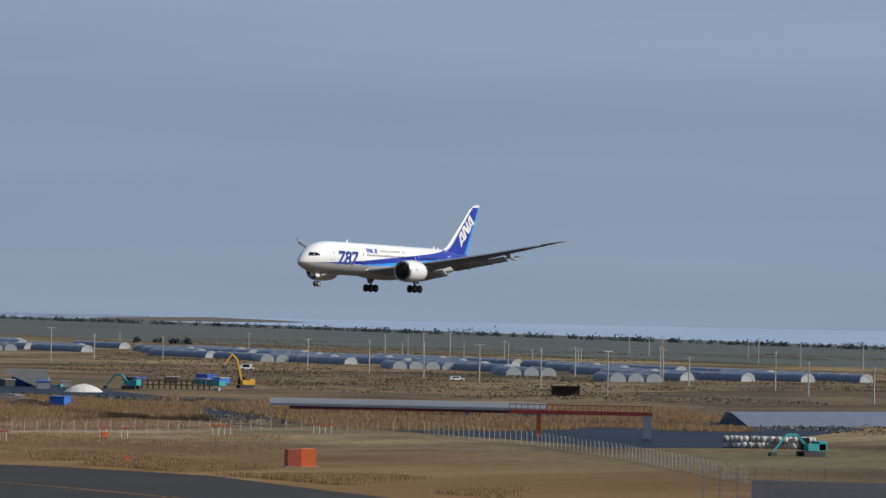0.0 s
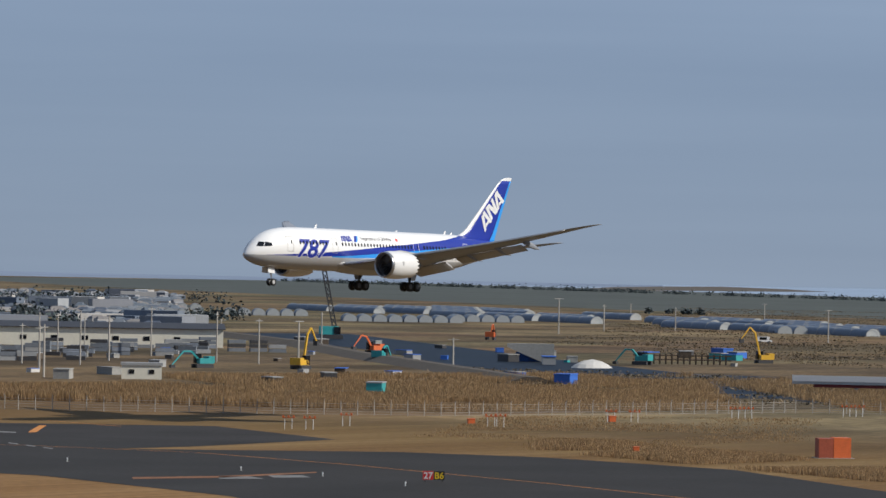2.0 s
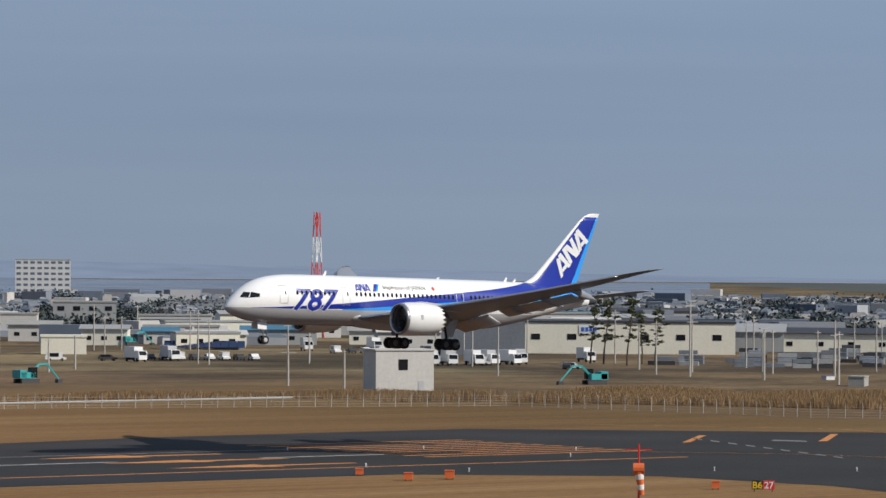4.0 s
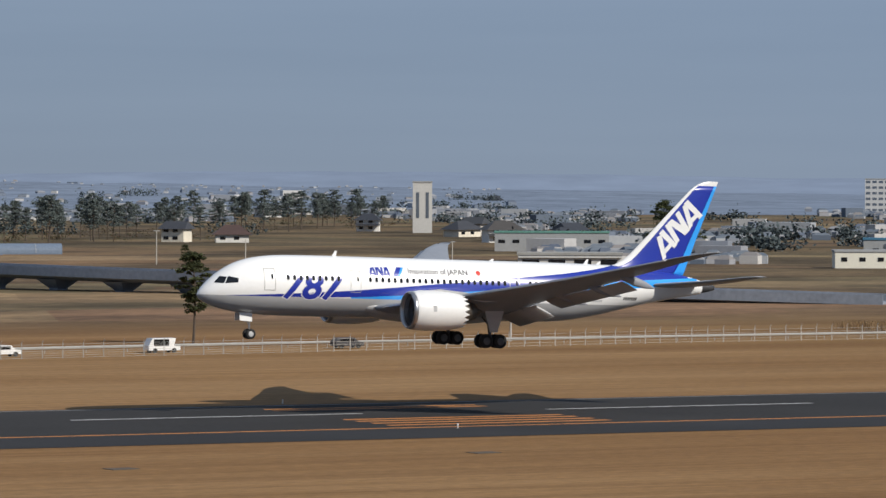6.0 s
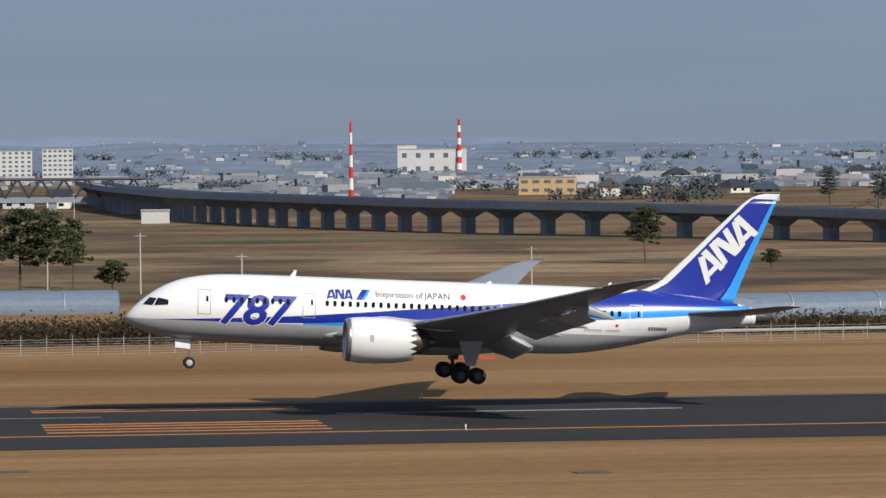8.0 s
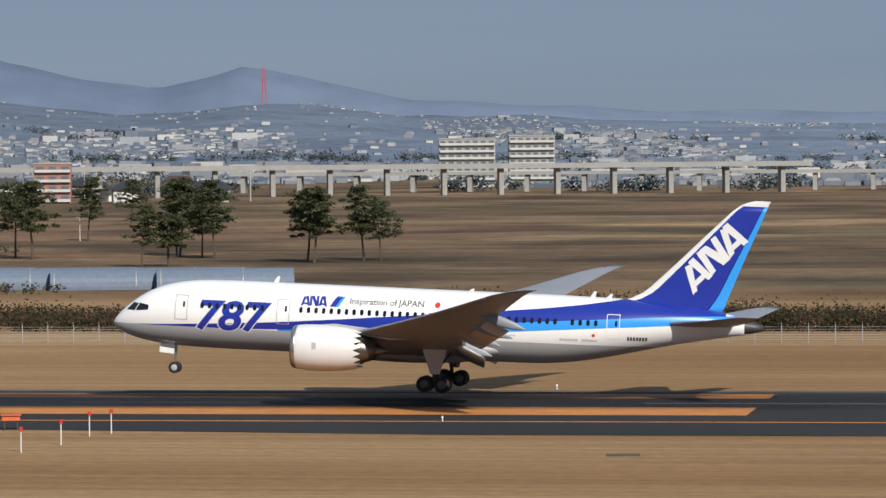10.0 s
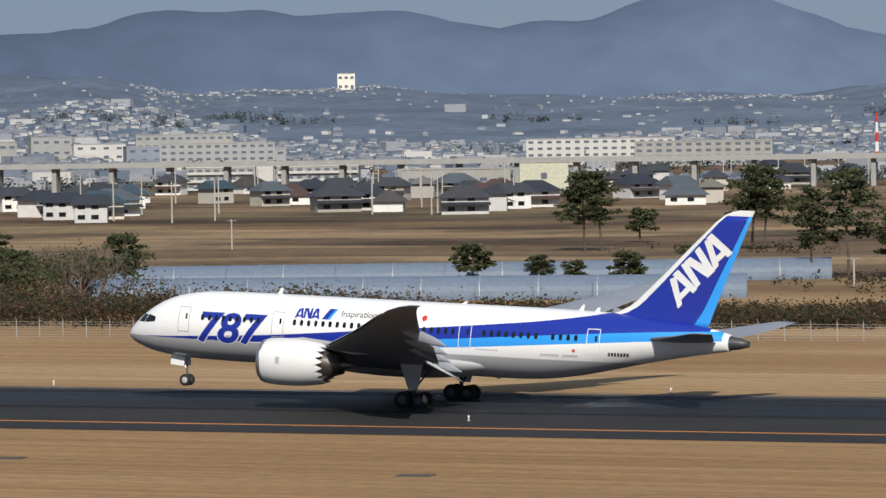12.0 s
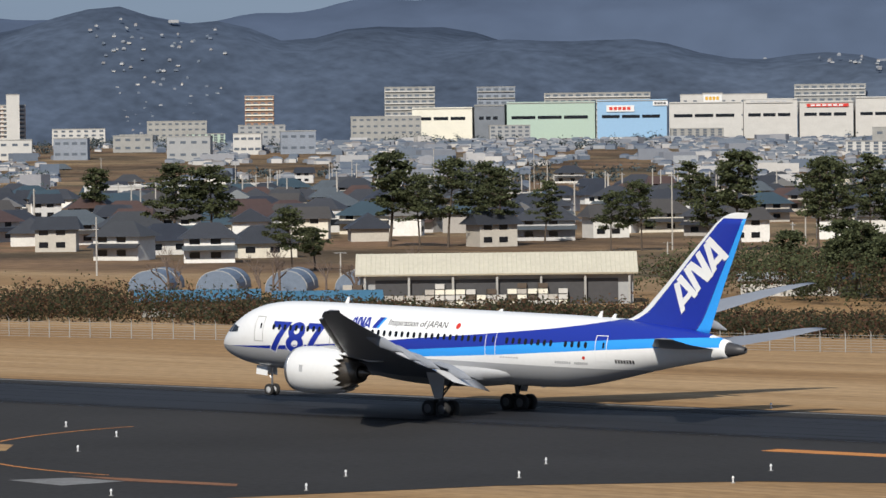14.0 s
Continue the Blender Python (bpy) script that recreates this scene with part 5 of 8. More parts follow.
def gable(name, label, cat, x, y, w, d, h, rise_h, turn, wall, roof, cols=0, over=0.6, ww=1.6, wh=1.1, ribs=0):
    """A shed with its ridge along local x."""
    ob = thing(name, label, cat, pose(x, y, 0, 0, 0, turn))
    bm = bmesh.new()
    loft(bm, [[(sx, 0, -0.2), (sx, d, -0.2), (sx, d, h), (sx, d / 2, h + rise_h), (sx, 0, h)] for sx in (-w / 2, w / 2)], caps=True)
    bmesh.ops.recalc_face_normals(bm, faces=bm.faces)
    part("wall", bm, wall, ob)
    bm = bmesh.new()
    k = rise_h / (d / 2)
    for a in (0, 1):
        s = [(-over, h - over * k), (d / 2, h + rise_h)] if a == 0 else [(d + over, h - over * k), (d / 2, h + rise_h)]
        loft(bm, [[(sx, yy, zz + o) for (yy, zz) in s for o in (0.03, 0.22)][:2] + [(sx, s[1][0], s[1][1] + 0.22), (sx, s[1][0], s[1][1] + 0.03)] for sx in (-w / 2 - over, w / 2 + over)], caps=True)
    bmesh.ops.recalc_face_normals(bm, faces=bm.faces)
    rf = part("roof", bm, roof, ob)
    for i in range(ribs):
        sx = -w / 2 + w * (i + 0.5) / ribs
        part("roof_rib", tubes(((sx, -over, h - over * k + 0.25), (sx, d / 2, h + rise_h + 0.25), 0.12), n=5), roof, ob)
    for c in range(cols):
        g = new("window", window_mesh(ww, wh))
        g.parent = ob
        g.location = (-w / 2 + w * (c + 0.5) / cols, -0.02, h * 0.45)
    return ob


def bars_sign(parent, x0, x1, z0, z1, y, ground, ink, n=4):
    """A sign board with plain bars in place of its writing."""
    s = part("sign_board", boxes((x0, x1, y - 0.12, y, z0, z1)), ground, parent, "sign board with plain bars")
    for i in range(n):
        a = x0 + (x1 - x0) * (0.1 + 0.8 * i / n)
        part("sign_bar", boxes((a, a + (x1 - x0) * 0.6 / n, y - 0.17, y - 0.12, z0 + (z1 - z0) * 0.25, z0 + (z1 - z0) * 0.75)), ink, s)


# industrial sheds beside the east end
b = block("control_hut", "small white cube building with one dark window", "building", 464, 593, 10.3, 8, 7.3, -22, M_WALLW, M_WALLW, parapet=0.25)
part("window", boxes((-1.1, 0.5, -0.08, 0.1, 4.0, 5.8)), M_GLASS, b, "single dark window")
part("door", boxes((2.4, 3.4, -0.08, 0.1, 0, 2.1)), M_LGREY, b, "grey steel door")
gable("long_shed", "long beige metal shed with a dark roof", "warehouse", 776, 797, 70, 22, 4.6, 1.2, -44, M_WALLB, M_ROOFD, 9, ribs=0)
gable("grey_shed", "grey gabled metal shed end", "warehouse", 751, 816, 13, 20, 5.0, 1.8, -44, M_WALLG, M_WALLG, 0)
b = block("warehouse", "large beige warehouse with a blue sign", "warehouse", 703, 811, 53, 28, 7.5, -41, M_WALLB, M_ROOFD, 1, 6, 2.2, 1.4)
bars_sign(b, -11.5, -6.5, 4.9, 7.0, -0.02, M_WHITE, M_TARP, 4)
# the big warehouse's unlit end: shade given as dark wall colour
block("shaded_warehouse_end", "warehouse end block, its shade painted as dark blue-grey walls", "warehouse", 663, 817, 20, 28, 8.4, -39, M_DWALL, M_DWALL)
block("site_office", "small beige site cabin", "cabin", 579, 580, 7.5, 4, 2.6, -45, M_WALLB, M_WALLG, 1, 2, 1.0, 0.8)
block("office_block", "grey two-storey office block with windows", "building", 779, 1160, 20, 12, 8.2, -34, M_WALLG, M_CONC, 2, 4, 2.2, 1.4)
block("beige_box", "small beige metal building", "building", 573, 862, 10.6, 8, 4, -34, M_WALLB, M_WALLB)
for i, (px, py, w, h) in enumerate(((870, 1240, 22, 5), (842, 1180, 18, 4), (800, 1120, 26, 5), (760, 1080, 20, 4.5), (900, 1180, 28, 6), (940, 1130, 22, 5), (985, 1180, 30, 6), (1040, 1240, 26, 5.5), (720, 1010, 16, 4), (780, 1220, 30, 6), (690, 1150, 26, 6), (640, 1090, 18, 4))):
    block("works_building", "low pale industrial building among yards", "building", px * 0.88, py * 0.88, w, 10, h, -36 + (i % 3) * 5, (M_WALLW, M_WALLG, M_WALLB)[i % 3], (M_CONC, M_ROOFB, M_WALLG)[i % 3], 1, 4, 1.5, 1.0, group="works buildings")
for px, py, w, h in ((1212 * 1.2, 1842 * 1.2, 33, 20.0), (1172 * 1.2, 1866 * 1.2, 29, 20.4), (1128 * 1.2, 1890 * 1.2, 30, 20.0)):
    block("apartment_slab", "pale far apartment slab with balcony rows", "apartment building", px, py, w, 10, h, -33, M_WALLW, M_CONC, 6, 8, 2.6, 1.4, group="far slabs")

# buildings north of the runway
b = block("airfield_building", "white two-storey building with strip windows", "building", 407, 815, 21, 10, 6.8, -27, M_WALLW, M_CONC, 2, 4, 3.4, 1.2)
for i in range(2):
    part("awning", boxes((-10.4, 10.4, -0.5, 0, 3.0 + i * 3.2, 3.1 + i * 3.2)), M_STEEL, b)
block("green_works", "low works with a green roof", "building", 592, 1193, 34, 12, 5.5, -27, M_WALLG, mat("green_roof", (0.10, 0.24, 0.20), 0.6), 1, 8, 2, 1)
block("silo_tower", "tall white twin silo", "silo", 725, 1571, 7.5, 7, 19.5, -25, M_WALLW, M_CONC, 1, 2, 1.2, 10)
b = block("incinerator_plant", "large white plant building with tall windows", "factory", 384, 2815, 44, 20, 17, -8, M_WALLW, M_CONC, 2, 5, 3, 3)
part("upper_block", boxes((-22, -10, 2, 14, 17, 19.5)), M_WALLW, b)
block("yellow_block", "ochre building with large windows", "building", 301, 1845, 24, 12, 7.0, -9, mat("ochre_wall", (0.46, 0.33, 0.17), 0.8), M_CONC, 2, 5, 2.8, 1.3)
for px, w, h in ((60, 18, 19.0), (84, 18, 19.4), (112, 22, 18.2), (138, 18, 19.2), (-108, 26, 17), (-85, 14, 18)):
    block("apartment_slab", "pale far apartment slab with balcony rows", "apartment building", px, 2645, w, 10, h, -2, M_WALLW, M_CONC, 7, 6, 1.8, 1.2, group="far slabs")
block("yellow_hall", "pale yellow hall with a row of windows", "building", 23, 1547, 15, 9, 7.5, -1, M_CONC, M_CONC, 2, 5, 1.8, 1.2)
block("pump_house", "small white concrete building", "building", -5, 1500, 7, 5, 4.6, 0, M_WALLW, M_CONC)
block("gate_house", "small white concrete building by the viaduct", "building", 98, 1290, 8, 5, 3.5, -4, M_WALLW, M_CONC)
block("yard_hut", "tiny pale hut in the fields", "shed", 8, 1110, 3.5, 3, 2.2, 0, M_WALLW, M_ORANGE)

# town to the west
b = block("school_wing", "three-storey school wing with balcony rows", "school", -757, 1472, 24, 10, 8.3, 21, M_CONC, M_WALLW, 3, 8, 1.8, 1.3, balcony=M_WALLW)
b = block("school_wing", "three-storey school wing with balcony rows", "school", -726, 1487, 29, 10, 8.3, 21, M_CONC, M_WALLW, 3, 9, 1.8, 1.3, balcony=M_WALLW)
block("stair_tower", "white plain stair tower", "building", -745, 1483, 6, 9, 9.4, 21, M_WALLW, M_WALLW)
block("beige_hall", "pale green-beige hall with a tall end block", "building", *afar(-471, 1082, 12, 13, 1.35)[:2], 16, 12, 9.6, 23, mat("pale_green_wall", (0.45, 0.46, 0.37), 0.7), M_CONC, 1, 1, 2, 2)
block("beige_annex", "long low beige hall annex", "building", *afar(-497, 1088, 26, 13, 1.35)[:2], 36, 12, 7.5, 23, M_CONC, M_CONC, 1, 6, 2.4, 1.2)
for px, py, w, h, t, rows, cols, wl, bal in ((-268, 1742, 22, 19.0, 10, 7, 7, M_CONC, M_WALLW), (-243, 1746, 18, 20.0, 10, 7, 6, M_CONC, M_WALLW), (-1066, 1617, 22, 42.0, 33, 9, 5, M_CONCD, M_CONC), (-1036, 1622, 17, 42.5, 33, 9, 4, M_CONCD, M_CONC), (-1020, 1640, 9, 38.0, 33, 8, 2, M_CONCD, M_CONC), (-1146, 1674, 17, 40.8, 35, 8, 5, M_WALLW, M_WALLW), (-1122, 1670, 18, 34.0, 35, 7, 5, M_CONCD, M_CONC), (-1020, 1637, 20, 36.0, 32, 7, 5, M_CONC, M_WALLW), (-1480, 1710, 24, 43.0, 42, 9, 7, M_CONC, M_WALLW), (-1514, 1813, 19, 43.5, 41, 8, 5, M_CONCD, M_CONC), (-1475, 1845, 53, 40.0, 39, 8, 14, M_CONC, M_WALLW), (-1443, 1997, 37, 43.8, 36, 8, 9, M_CONC, M_WALLW), (-1324, 1304, 12, 34.0, 47, 10, 4, mat("pinkish_wall", (0.42, 0.35, 0.31), 0.8), M_WALLW), (-1318, 1300, 5, 38.0, 47, 0, 0, M_WALLW, None), (-705, 2157, 17, 21.5, 18, 6, 5, M_WALLW, M_WALLW), (-355, 1425, 12, 12.7, 13, 4, 3, mat("brick_red_wall", (0.30, 0.15, 0.12), 0.8), M_WALLW), (-1560, 1690, 14, 40.0, 42, 9, 4, mat("brown_tile_wall", (0.28, 0.17, 0.12), 0.8), M_WALLB)):
    if px < -560:
        px, py, w, h = afar(px, py, w, h, 1.5 if px < -1400 else 1.6 if px < -900 else 1.2)
    block("apartment_block", "multi-storey apartment block with balcony rows", "apartment building", px, py, w, 12, h, t, wl, M_CONC, rows, cols, w / max(cols, 1) * 0.62, h / max(rows, 1) * 0.42, balcony=bal if rows else None, group="town apartment blocks")
for i, (x, y, w, h) in enumerate([(-1500, 2142, 33, 12.6), (-1433, 2088, 33, 9.0), (-1446, 2145, 30, 10.0), (-1488, 2283, 20, 12.0), (-1394, 2165, 18, 13.8), (-1438, 2304, 30, 13.3), (-1301, 2132, 27, 9.8), (-1311, 2223, 26, 13.7), (-1251, 2171, 20, 11.7), (-1291, 2301, 24, 12.2), (-1265, 2311, 30, 9.9), (-1225, 2298, 28, 10.3), (-1210, 2341, 32, 10.8), (-1133, 2258, 25, 9.9), (-1877, 1821, 25, 11.1), (-1849, 1841, 19, 11.9), (-1906, 1946, 23, 9.4), (-1775, 1859, 24, 13.5), (-1814, 1946, 16, 11.7), (-1795, 1968, 20, 12.8)]):
    block("town_store", "low pale store building at the town's edge", "building", x, y, w, 9, h + terrace(x, y), 34 + (i * 5) % 12, (M_CONC, M_WALLG, M_WALLW, M_CONCD)[i % 4], M_CONC, 2, 4, 3.0, 1.4, group="town stores")
# shopping centre
M_BLUEPV = mat("solar_glass", (0.02, 0.035, 0.09), 0.25, var=0.1)
M_MALLG = mat("pale_green_cladding", (0.36, 0.47, 0.41), 0.5, var=0.06)
M_MALLB = mat("light_blue_cladding", (0.25, 0.42, 0.62), 0.5, var=0.06)
mall = thing("shopping_centre", "long shopping centre in pale green, blue and white cladding", "shopping mall", pose(*afar(-1256, 1637, 1, 1, 1.6)[:2], 14, 0, 0, 38) @ Matrix.Diagonal((1.6, 1.6, 0.88, 1)))
for x0, x1, h, m2, lab in ((-118, -92, 27, M_WALLB, "beige hall"), (-91, -78, 29, M_DWALL, "dark glazed hall"), (-77, -39, 30.5, M_MALLG, "pale green hall"), (-38, -8, 31.5, M_MALLB, "light blue hall"), (-7, 24, 29, M_WALLW, "white hall"), (25, 48, 31, M_WALLW, "white hall"), (49, 72, 28.5, M_WALLW, "white hall"), (73, 96, 31.5, M_WALLW, "white hall"), (97, 130, 27, M_WALLB, "beige hall")):
    s = part("hall", boxes((x0, x1, 0, 25, -0.2, h)), m2, mall, lab)
    part("cornice", boxes((x0, x1, -0.3, 0, h - 1.2, h - 0.6)), M_CONC, s)
    for k in range(3):
        part("glazing", boxes((x0 + 2 + (x1 - x0 - 4) * k / 3, x0 + 1 + (x1 - x0 - 4) * (k + 1) / 3, -0.1, 0.2, 17, 19.5)), M_GLASS, s)
bars_sign(mall, -14, -7.5, 26.5, 30, -0.4, M_WHITE, M_DGREY, 4)
bars_sign(mall, -34, -22, 22, 27, -0.4, M_WHITE, M_RED, 5)
bars_sign(mall, 26, 46, 27.5, 30, -0.4, M_WALLW, M_LGREY, 6)
bars_sign(mall, 52, 70, 24, 26.5, -0.4, M_RED, M_WHITE, 6)
block("rooftop_sign_building", "slab with a yellow and white roof sign", "building", *afar(-1330, 1760, 40, 38, 1.6)[:2], 64, 10, 46.0, 39, M_WALLW, M_CONC, 3, 9, 2.5, 1.3)
b = block("sign_building", "slab with a yellow and white roof sign", "building", *afar(-1290, 1700, 9, 37, 1.6)[:2], 14, 4, 46.0, 39, M_WALLW, M_CONC)
bars_sign(b, -6.5, 6.5, 26, 31, -0.05, M_WHITE, M_YEL, 4)
for px, py, w, h, t, m2 in ((-1162, 1184, 18, 24.4, 46, M_WALLW), (-1240, 1290, 14, 22, 45, M_MALLG), (-1215, 1300, 14, 17, 45, M_MALLG), (-1120, 1230, 16, 25, 45, M_WALLG), (-1090, 1260, 24, 27.5, 44, M_CONC), (-1060, 1290, 14, 24, 44, M_WALLG), (-1010, 1330, 18, 22, 43, M_CONC), (-1150, 1390, 20, 28, 42, M_WALLW), (-1230, 1300, 22, 27, 45, M_CONC), (-880, 1480, 40, 19, 32, M_CONC), (-940, 1450, 30, 20, 33, M_WALLG), (-820, 1560, 36, 20, 30, M_CONC), (-560, 1420, 44, 16, 22, M_CONC), (-620, 1480, 50, 17, 23, M_WALLW), (-760, 1470, 40, 17, 27, M_WALLG), (-980, 1400, 30, 17, 34, M_WALLW)):
    px, py, w, h = afar(px, py, w, h, 2.0 if px < -1000 else 1.55)
    block("town_hall_block", "low pale town building with window rows", "building", px, py, w, 10, max(h, 12), t, m2, M_CONC, 4, max(3, int(w / 4.6)), 2.6, 1.3, group="low town buildings")
b = block("billboard_building", "building carrying a red and white sign", "building", *afar(-1046, 1600, 14, 27, 1.55)[:2], 22, 4, 27.0, 33, M_WALLW, M_CONC)
bars_sign(b, -10.5, 10.5, 7.5, 12.5, -0.25, M_WHITE, M_RED, 4)
b = block("brown_store", "brown store with two white-lettered sign boards", "store", -462, 1500, 15, 8, 13.0, 17, mat("dark_red_brown", (0.16, 0.07, 0.06), 0.7), M_CONC)
bars_sign(b, -7, -0.5, 10, 12.6, -0.05, M_RED, M_WHITE, 4)
bars_sign(b, 0.5, 7, 10, 12.6, -0.05, M_RED, M_WHITE, 4)
# long elevated road across the plain
ob = thing("elevated_road", "long pale elevated road on thin piers", "viaduct", pose(-441, 1506, 0, 0, 0, 16))
part("deck", boxes((-470, 330, -5, 5, 9.2, 10.9)), M_CONC, ob, "pale concrete deck")
pier = mesh_of("pier", boxes((-0.8, 0.8, -3, 3, -0.2, 9.2)), M_CONC)
for i in range(40):
    p = new("pier", pier)
    p.parent = ob
    p.location = (-460 + i * 20, 0, 0)

# works along the eastern road
for i, (x, y, w, d, h) in enumerate(((640, 944, 12, 8, 4.2), (662, 950, 9, 7, 3.4), (722, 1030, 16, 9, 4.0), (650, 992, 14, 8, 4.5), (655, 915, 15, 8, 3.2), (740, 1000, 18, 9, 4.6), (690, 930, 13, 8, 4.0), (757, 1010, 16, 9, 4.2), (712, 925, 11, 8, 3.6), (690, 880, 16, 9, 4.2), (780, 1000, 22, 10, 5.0), (693, 948, 10, 7, 3.6), (800, 960, 18, 9, 4.5), (830, 985, 24, 10, 4.0), (860, 1010, 20, 10, 4.4), (900, 1040, 26, 10, 4.8), (615, 985, 10, 8, 3.4), (600, 1000, 14, 8, 4.0), (630, 1040, 18, 9, 5.0), (700, 1100, 24, 10, 5.4), (820, 1120, 28, 10, 5.0), (930, 1110, 24, 10, 4.5), (1010, 1150, 30, 10, 5.0))):
    gable("works_shed", "low pale works shed beside the yards", "shed", x, y, w, d, h, 0.9, -40 + (i * 7) % 18, (M_WALLB, M_WALLW, M_WALLG, M_WALLW)[i % 4], (M_WALLG, M_ROOFB, M_ROOFD, M_CONC, M_WALLW)[i % 5], 3, ww=1.4, wh=1.0)
ob = thing("solar_array", "row of dark blue tilted solar panels", "solar array", pose(632, 888, 0, 0, 0, -35))
for i in range(10):
    part("panel", plate(((-10 + i * 2, 0, 0.6), (-8.1 + i * 2, 0, 0.6), (-8.1 + i * 2, 2.0, 2.2), (-10 + i * 2, 2.0, 2.2)), 0.1), M_TARP if False else M_BLUEPV, ob)
part("rack", boxes((-10, 10, 1.8, 2.0, -0.1, 2.0)), M_STEEL, ob)

# near sheds of the last seconds
b = gable("timber_shed", "long open shed with a beige corrugated roof", "shed", -459, 581, 36, 12, 4.6, 0.5, 41, M_WALLG, M_ROOFBG)
part("roof_front", plate(((-18.6, -1.6, 4.1), (18.6, -1.6, 4.1), (18.6, 3.2, 6.7), (-18.6, 3.2, 6.7)), 0.25), M_ROOFBG, b, "sloping beige roof sheet")
rib = mesh_of("roof_rib", tubes(((0, -1.62, 4.25), (0, 3.2, 6.85), 0.06), n=5), M_ROOFBG)
for i in range(60):
    r = new("roof_rib", rib)
    r.parent = b
    r.location.x = -18.4 + i * 0.62
# dark panel on the closed wall, in place of the shed's inner shade
part("opening_shade_panel", boxes((-16, 16, -0.12, 0.05, 0.1, 3.4)), M_DGREY, b, "dark panel painted as the shade of the open front")
for i in range(7):
    part("post", boxes((-17.5 + i * 5.8, -17.2 + i * 5.8, -1.2, -0.9, -0.1, 4.4)), M_STEEL, b)
gable("white_shed", "low white metal shed with a grey roof", "shed", -439, 622, 17.5, 9, 2.2, 0.9, 36, M_WALLW, M_WALLG)
gable("blue_roof_shed", "open shed with a blue sheet roof", "shed", -470, 536, 14, 7, 2.2, 0.9, 44, M_STEEL, M_ROOFB, over=1.0)
gable("blue_roof_shed", "open shed with a blue sheet roof", "shed", -456, 545, 12, 7, 2.1, 0.8, 44, M_STEEL, M_ROOFB, over=1.0)
block("white_bungalow", "long white flat-roofed building with square windows", "house", -640, 1046, 16, 8, 5.0, 31, M_WALLW, M_WALLW, 1, 4, 1.6, 1.5)
block("white_villa", "white low building with a porch", "house", -760, 876, 14, 9, 4.2, 42, M_WALLW, M_WALLW, 1, 3, 2.0, 1.4)
block("white_depot", "white flat building with long windows", "building", -1010, 1060, 30, 10, 7.0, 45, M_WALLW, M_WALLW, 2, 6, 2, 1.1)
random.seed(5)
for i in range(22):
    x = -14 + i * 1.35
    k = random.randint(2, 4)
    ob = thing("timber_stack", "stack of pale sawn timber pallets", "timber stack", pose(-459 + x * 0.755 - 3.6, 581 + x * 0.656 * 1.0 - 4.4, 0, 0, 0, 41 + random.uniform(-8, 8)), "timber stacks")
    for j in range(k):
        part("pallet", boxes((-0.6, 0.6, -0.6, 0.6, j * 0.75, j * 0.75 + 0.62)), random.choice((M_WALLB, M_POLE, M_WALLW, M_BARK)), ob)

# ---- houses of the village: four kinds, copied ----
M_HWALL = palette("house_walls", [(0.62, 0.61, 0.58), (0.46, 0.43, 0.38), (0.74, 0.73, 0.70), (0.36, 0.34, 0.32), (0.64, 0.60, 0.51), (0.50, 0.50, 0.50), (0.70, 0.70, 0.68)], 0.8, False, 0.12)
M_HROOF = palette("house_roofs", [(0.030, 0.033, 0.042), (0.042, 0.044, 0.052), (0.026, 0.030, 0.042), (0.060, 0.055, 0.052), (0.034, 0.037, 0.045), (0.035, 0.06, 0.08), (0.045, 0.047, 0.052), (0.07, 0.042, 0.036), (0.028, 0.031, 0.04), (0.075, 0.09, 0.105), (0.04, 0.043, 0.052), (0.033, 0.036, 0.045)], 0.55, False, 0.2)


def house(kind):
    ob = thing("house", "two-storey plastered house with a dark tiled roof", "house", pose(0, 0, -500), "village houses")
    w, d, h = ((9, 7.5, 4.6), (11, 8, 2.9), (8, 7, 4.6), (12, 8, 4.4))[kind]
    part("wall", boxes((-w / 2, w / 2, -d / 2, d / 2, -0.2, h)), M_HWALL, ob)
    o, rh = 1.1, (2.5, 3.0, 2.3, 2.9)[kind]
    bm = bmesh.new()
    rid = w * (0.22 if kind != 2 else 0.5)
    pts = [bm.verts.new(p) for p in ((-w / 2 - o, -d / 2 - o, h - 0.25), (w / 2 + o, -d / 2 - o, h - 0.25), (w / 2 + o, d / 2 + o, h - 0.25), (-w / 2 - o, d / 2 + o, h - 0.25), (-rid, 0, h + rh), (rid, 0, h + rh))]
    for f in ((0, 1, 5, 4), (2, 3, 4, 5), (1, 2, 5), (3, 0, 4), (3, 2, 1, 0)):
        bm.faces.new([pts[i] for i in f])
    part("roof", bm, M_HROOF, ob, "dark tiled roof")
    if kind in (0, 3):
        bm = bmesh.new()
        pts = [bm.verts.new(p) for p in ((-w / 2 - 0.4, -d / 2 - 2.2, 2.3), (w / 2 + 0.4, -d / 2 - 2.2, 2.3), (w / 2 + 0.4, -d / 2, 3.1), (-w / 2 - 0.4, -d / 2, 3.1), (-w / 2 - 0.4, -d / 2, 2.9), (w / 2 + 0.4, -d / 2, 2.9))]
        for f in ((0, 1, 2, 3), (1, 0, 4, 5), (0, 3, 4), (1, 5, 2)):
            bm.faces.new([pts[i] for i in f])
        part("porch_roof", bm, M_HROOF, ob, "lower tiled porch roof")
    for z in ((1.4, 3.9) if h > 4 else (1.5,)):
        for c in range(2):
            g = new("window", window_mesh(1.8, 1.1))
            g.parent = ob
            g.location = (-w / 2 + w * (c + 0.5) / 2.4, -d / 2 - 0.02, z)
    return ob


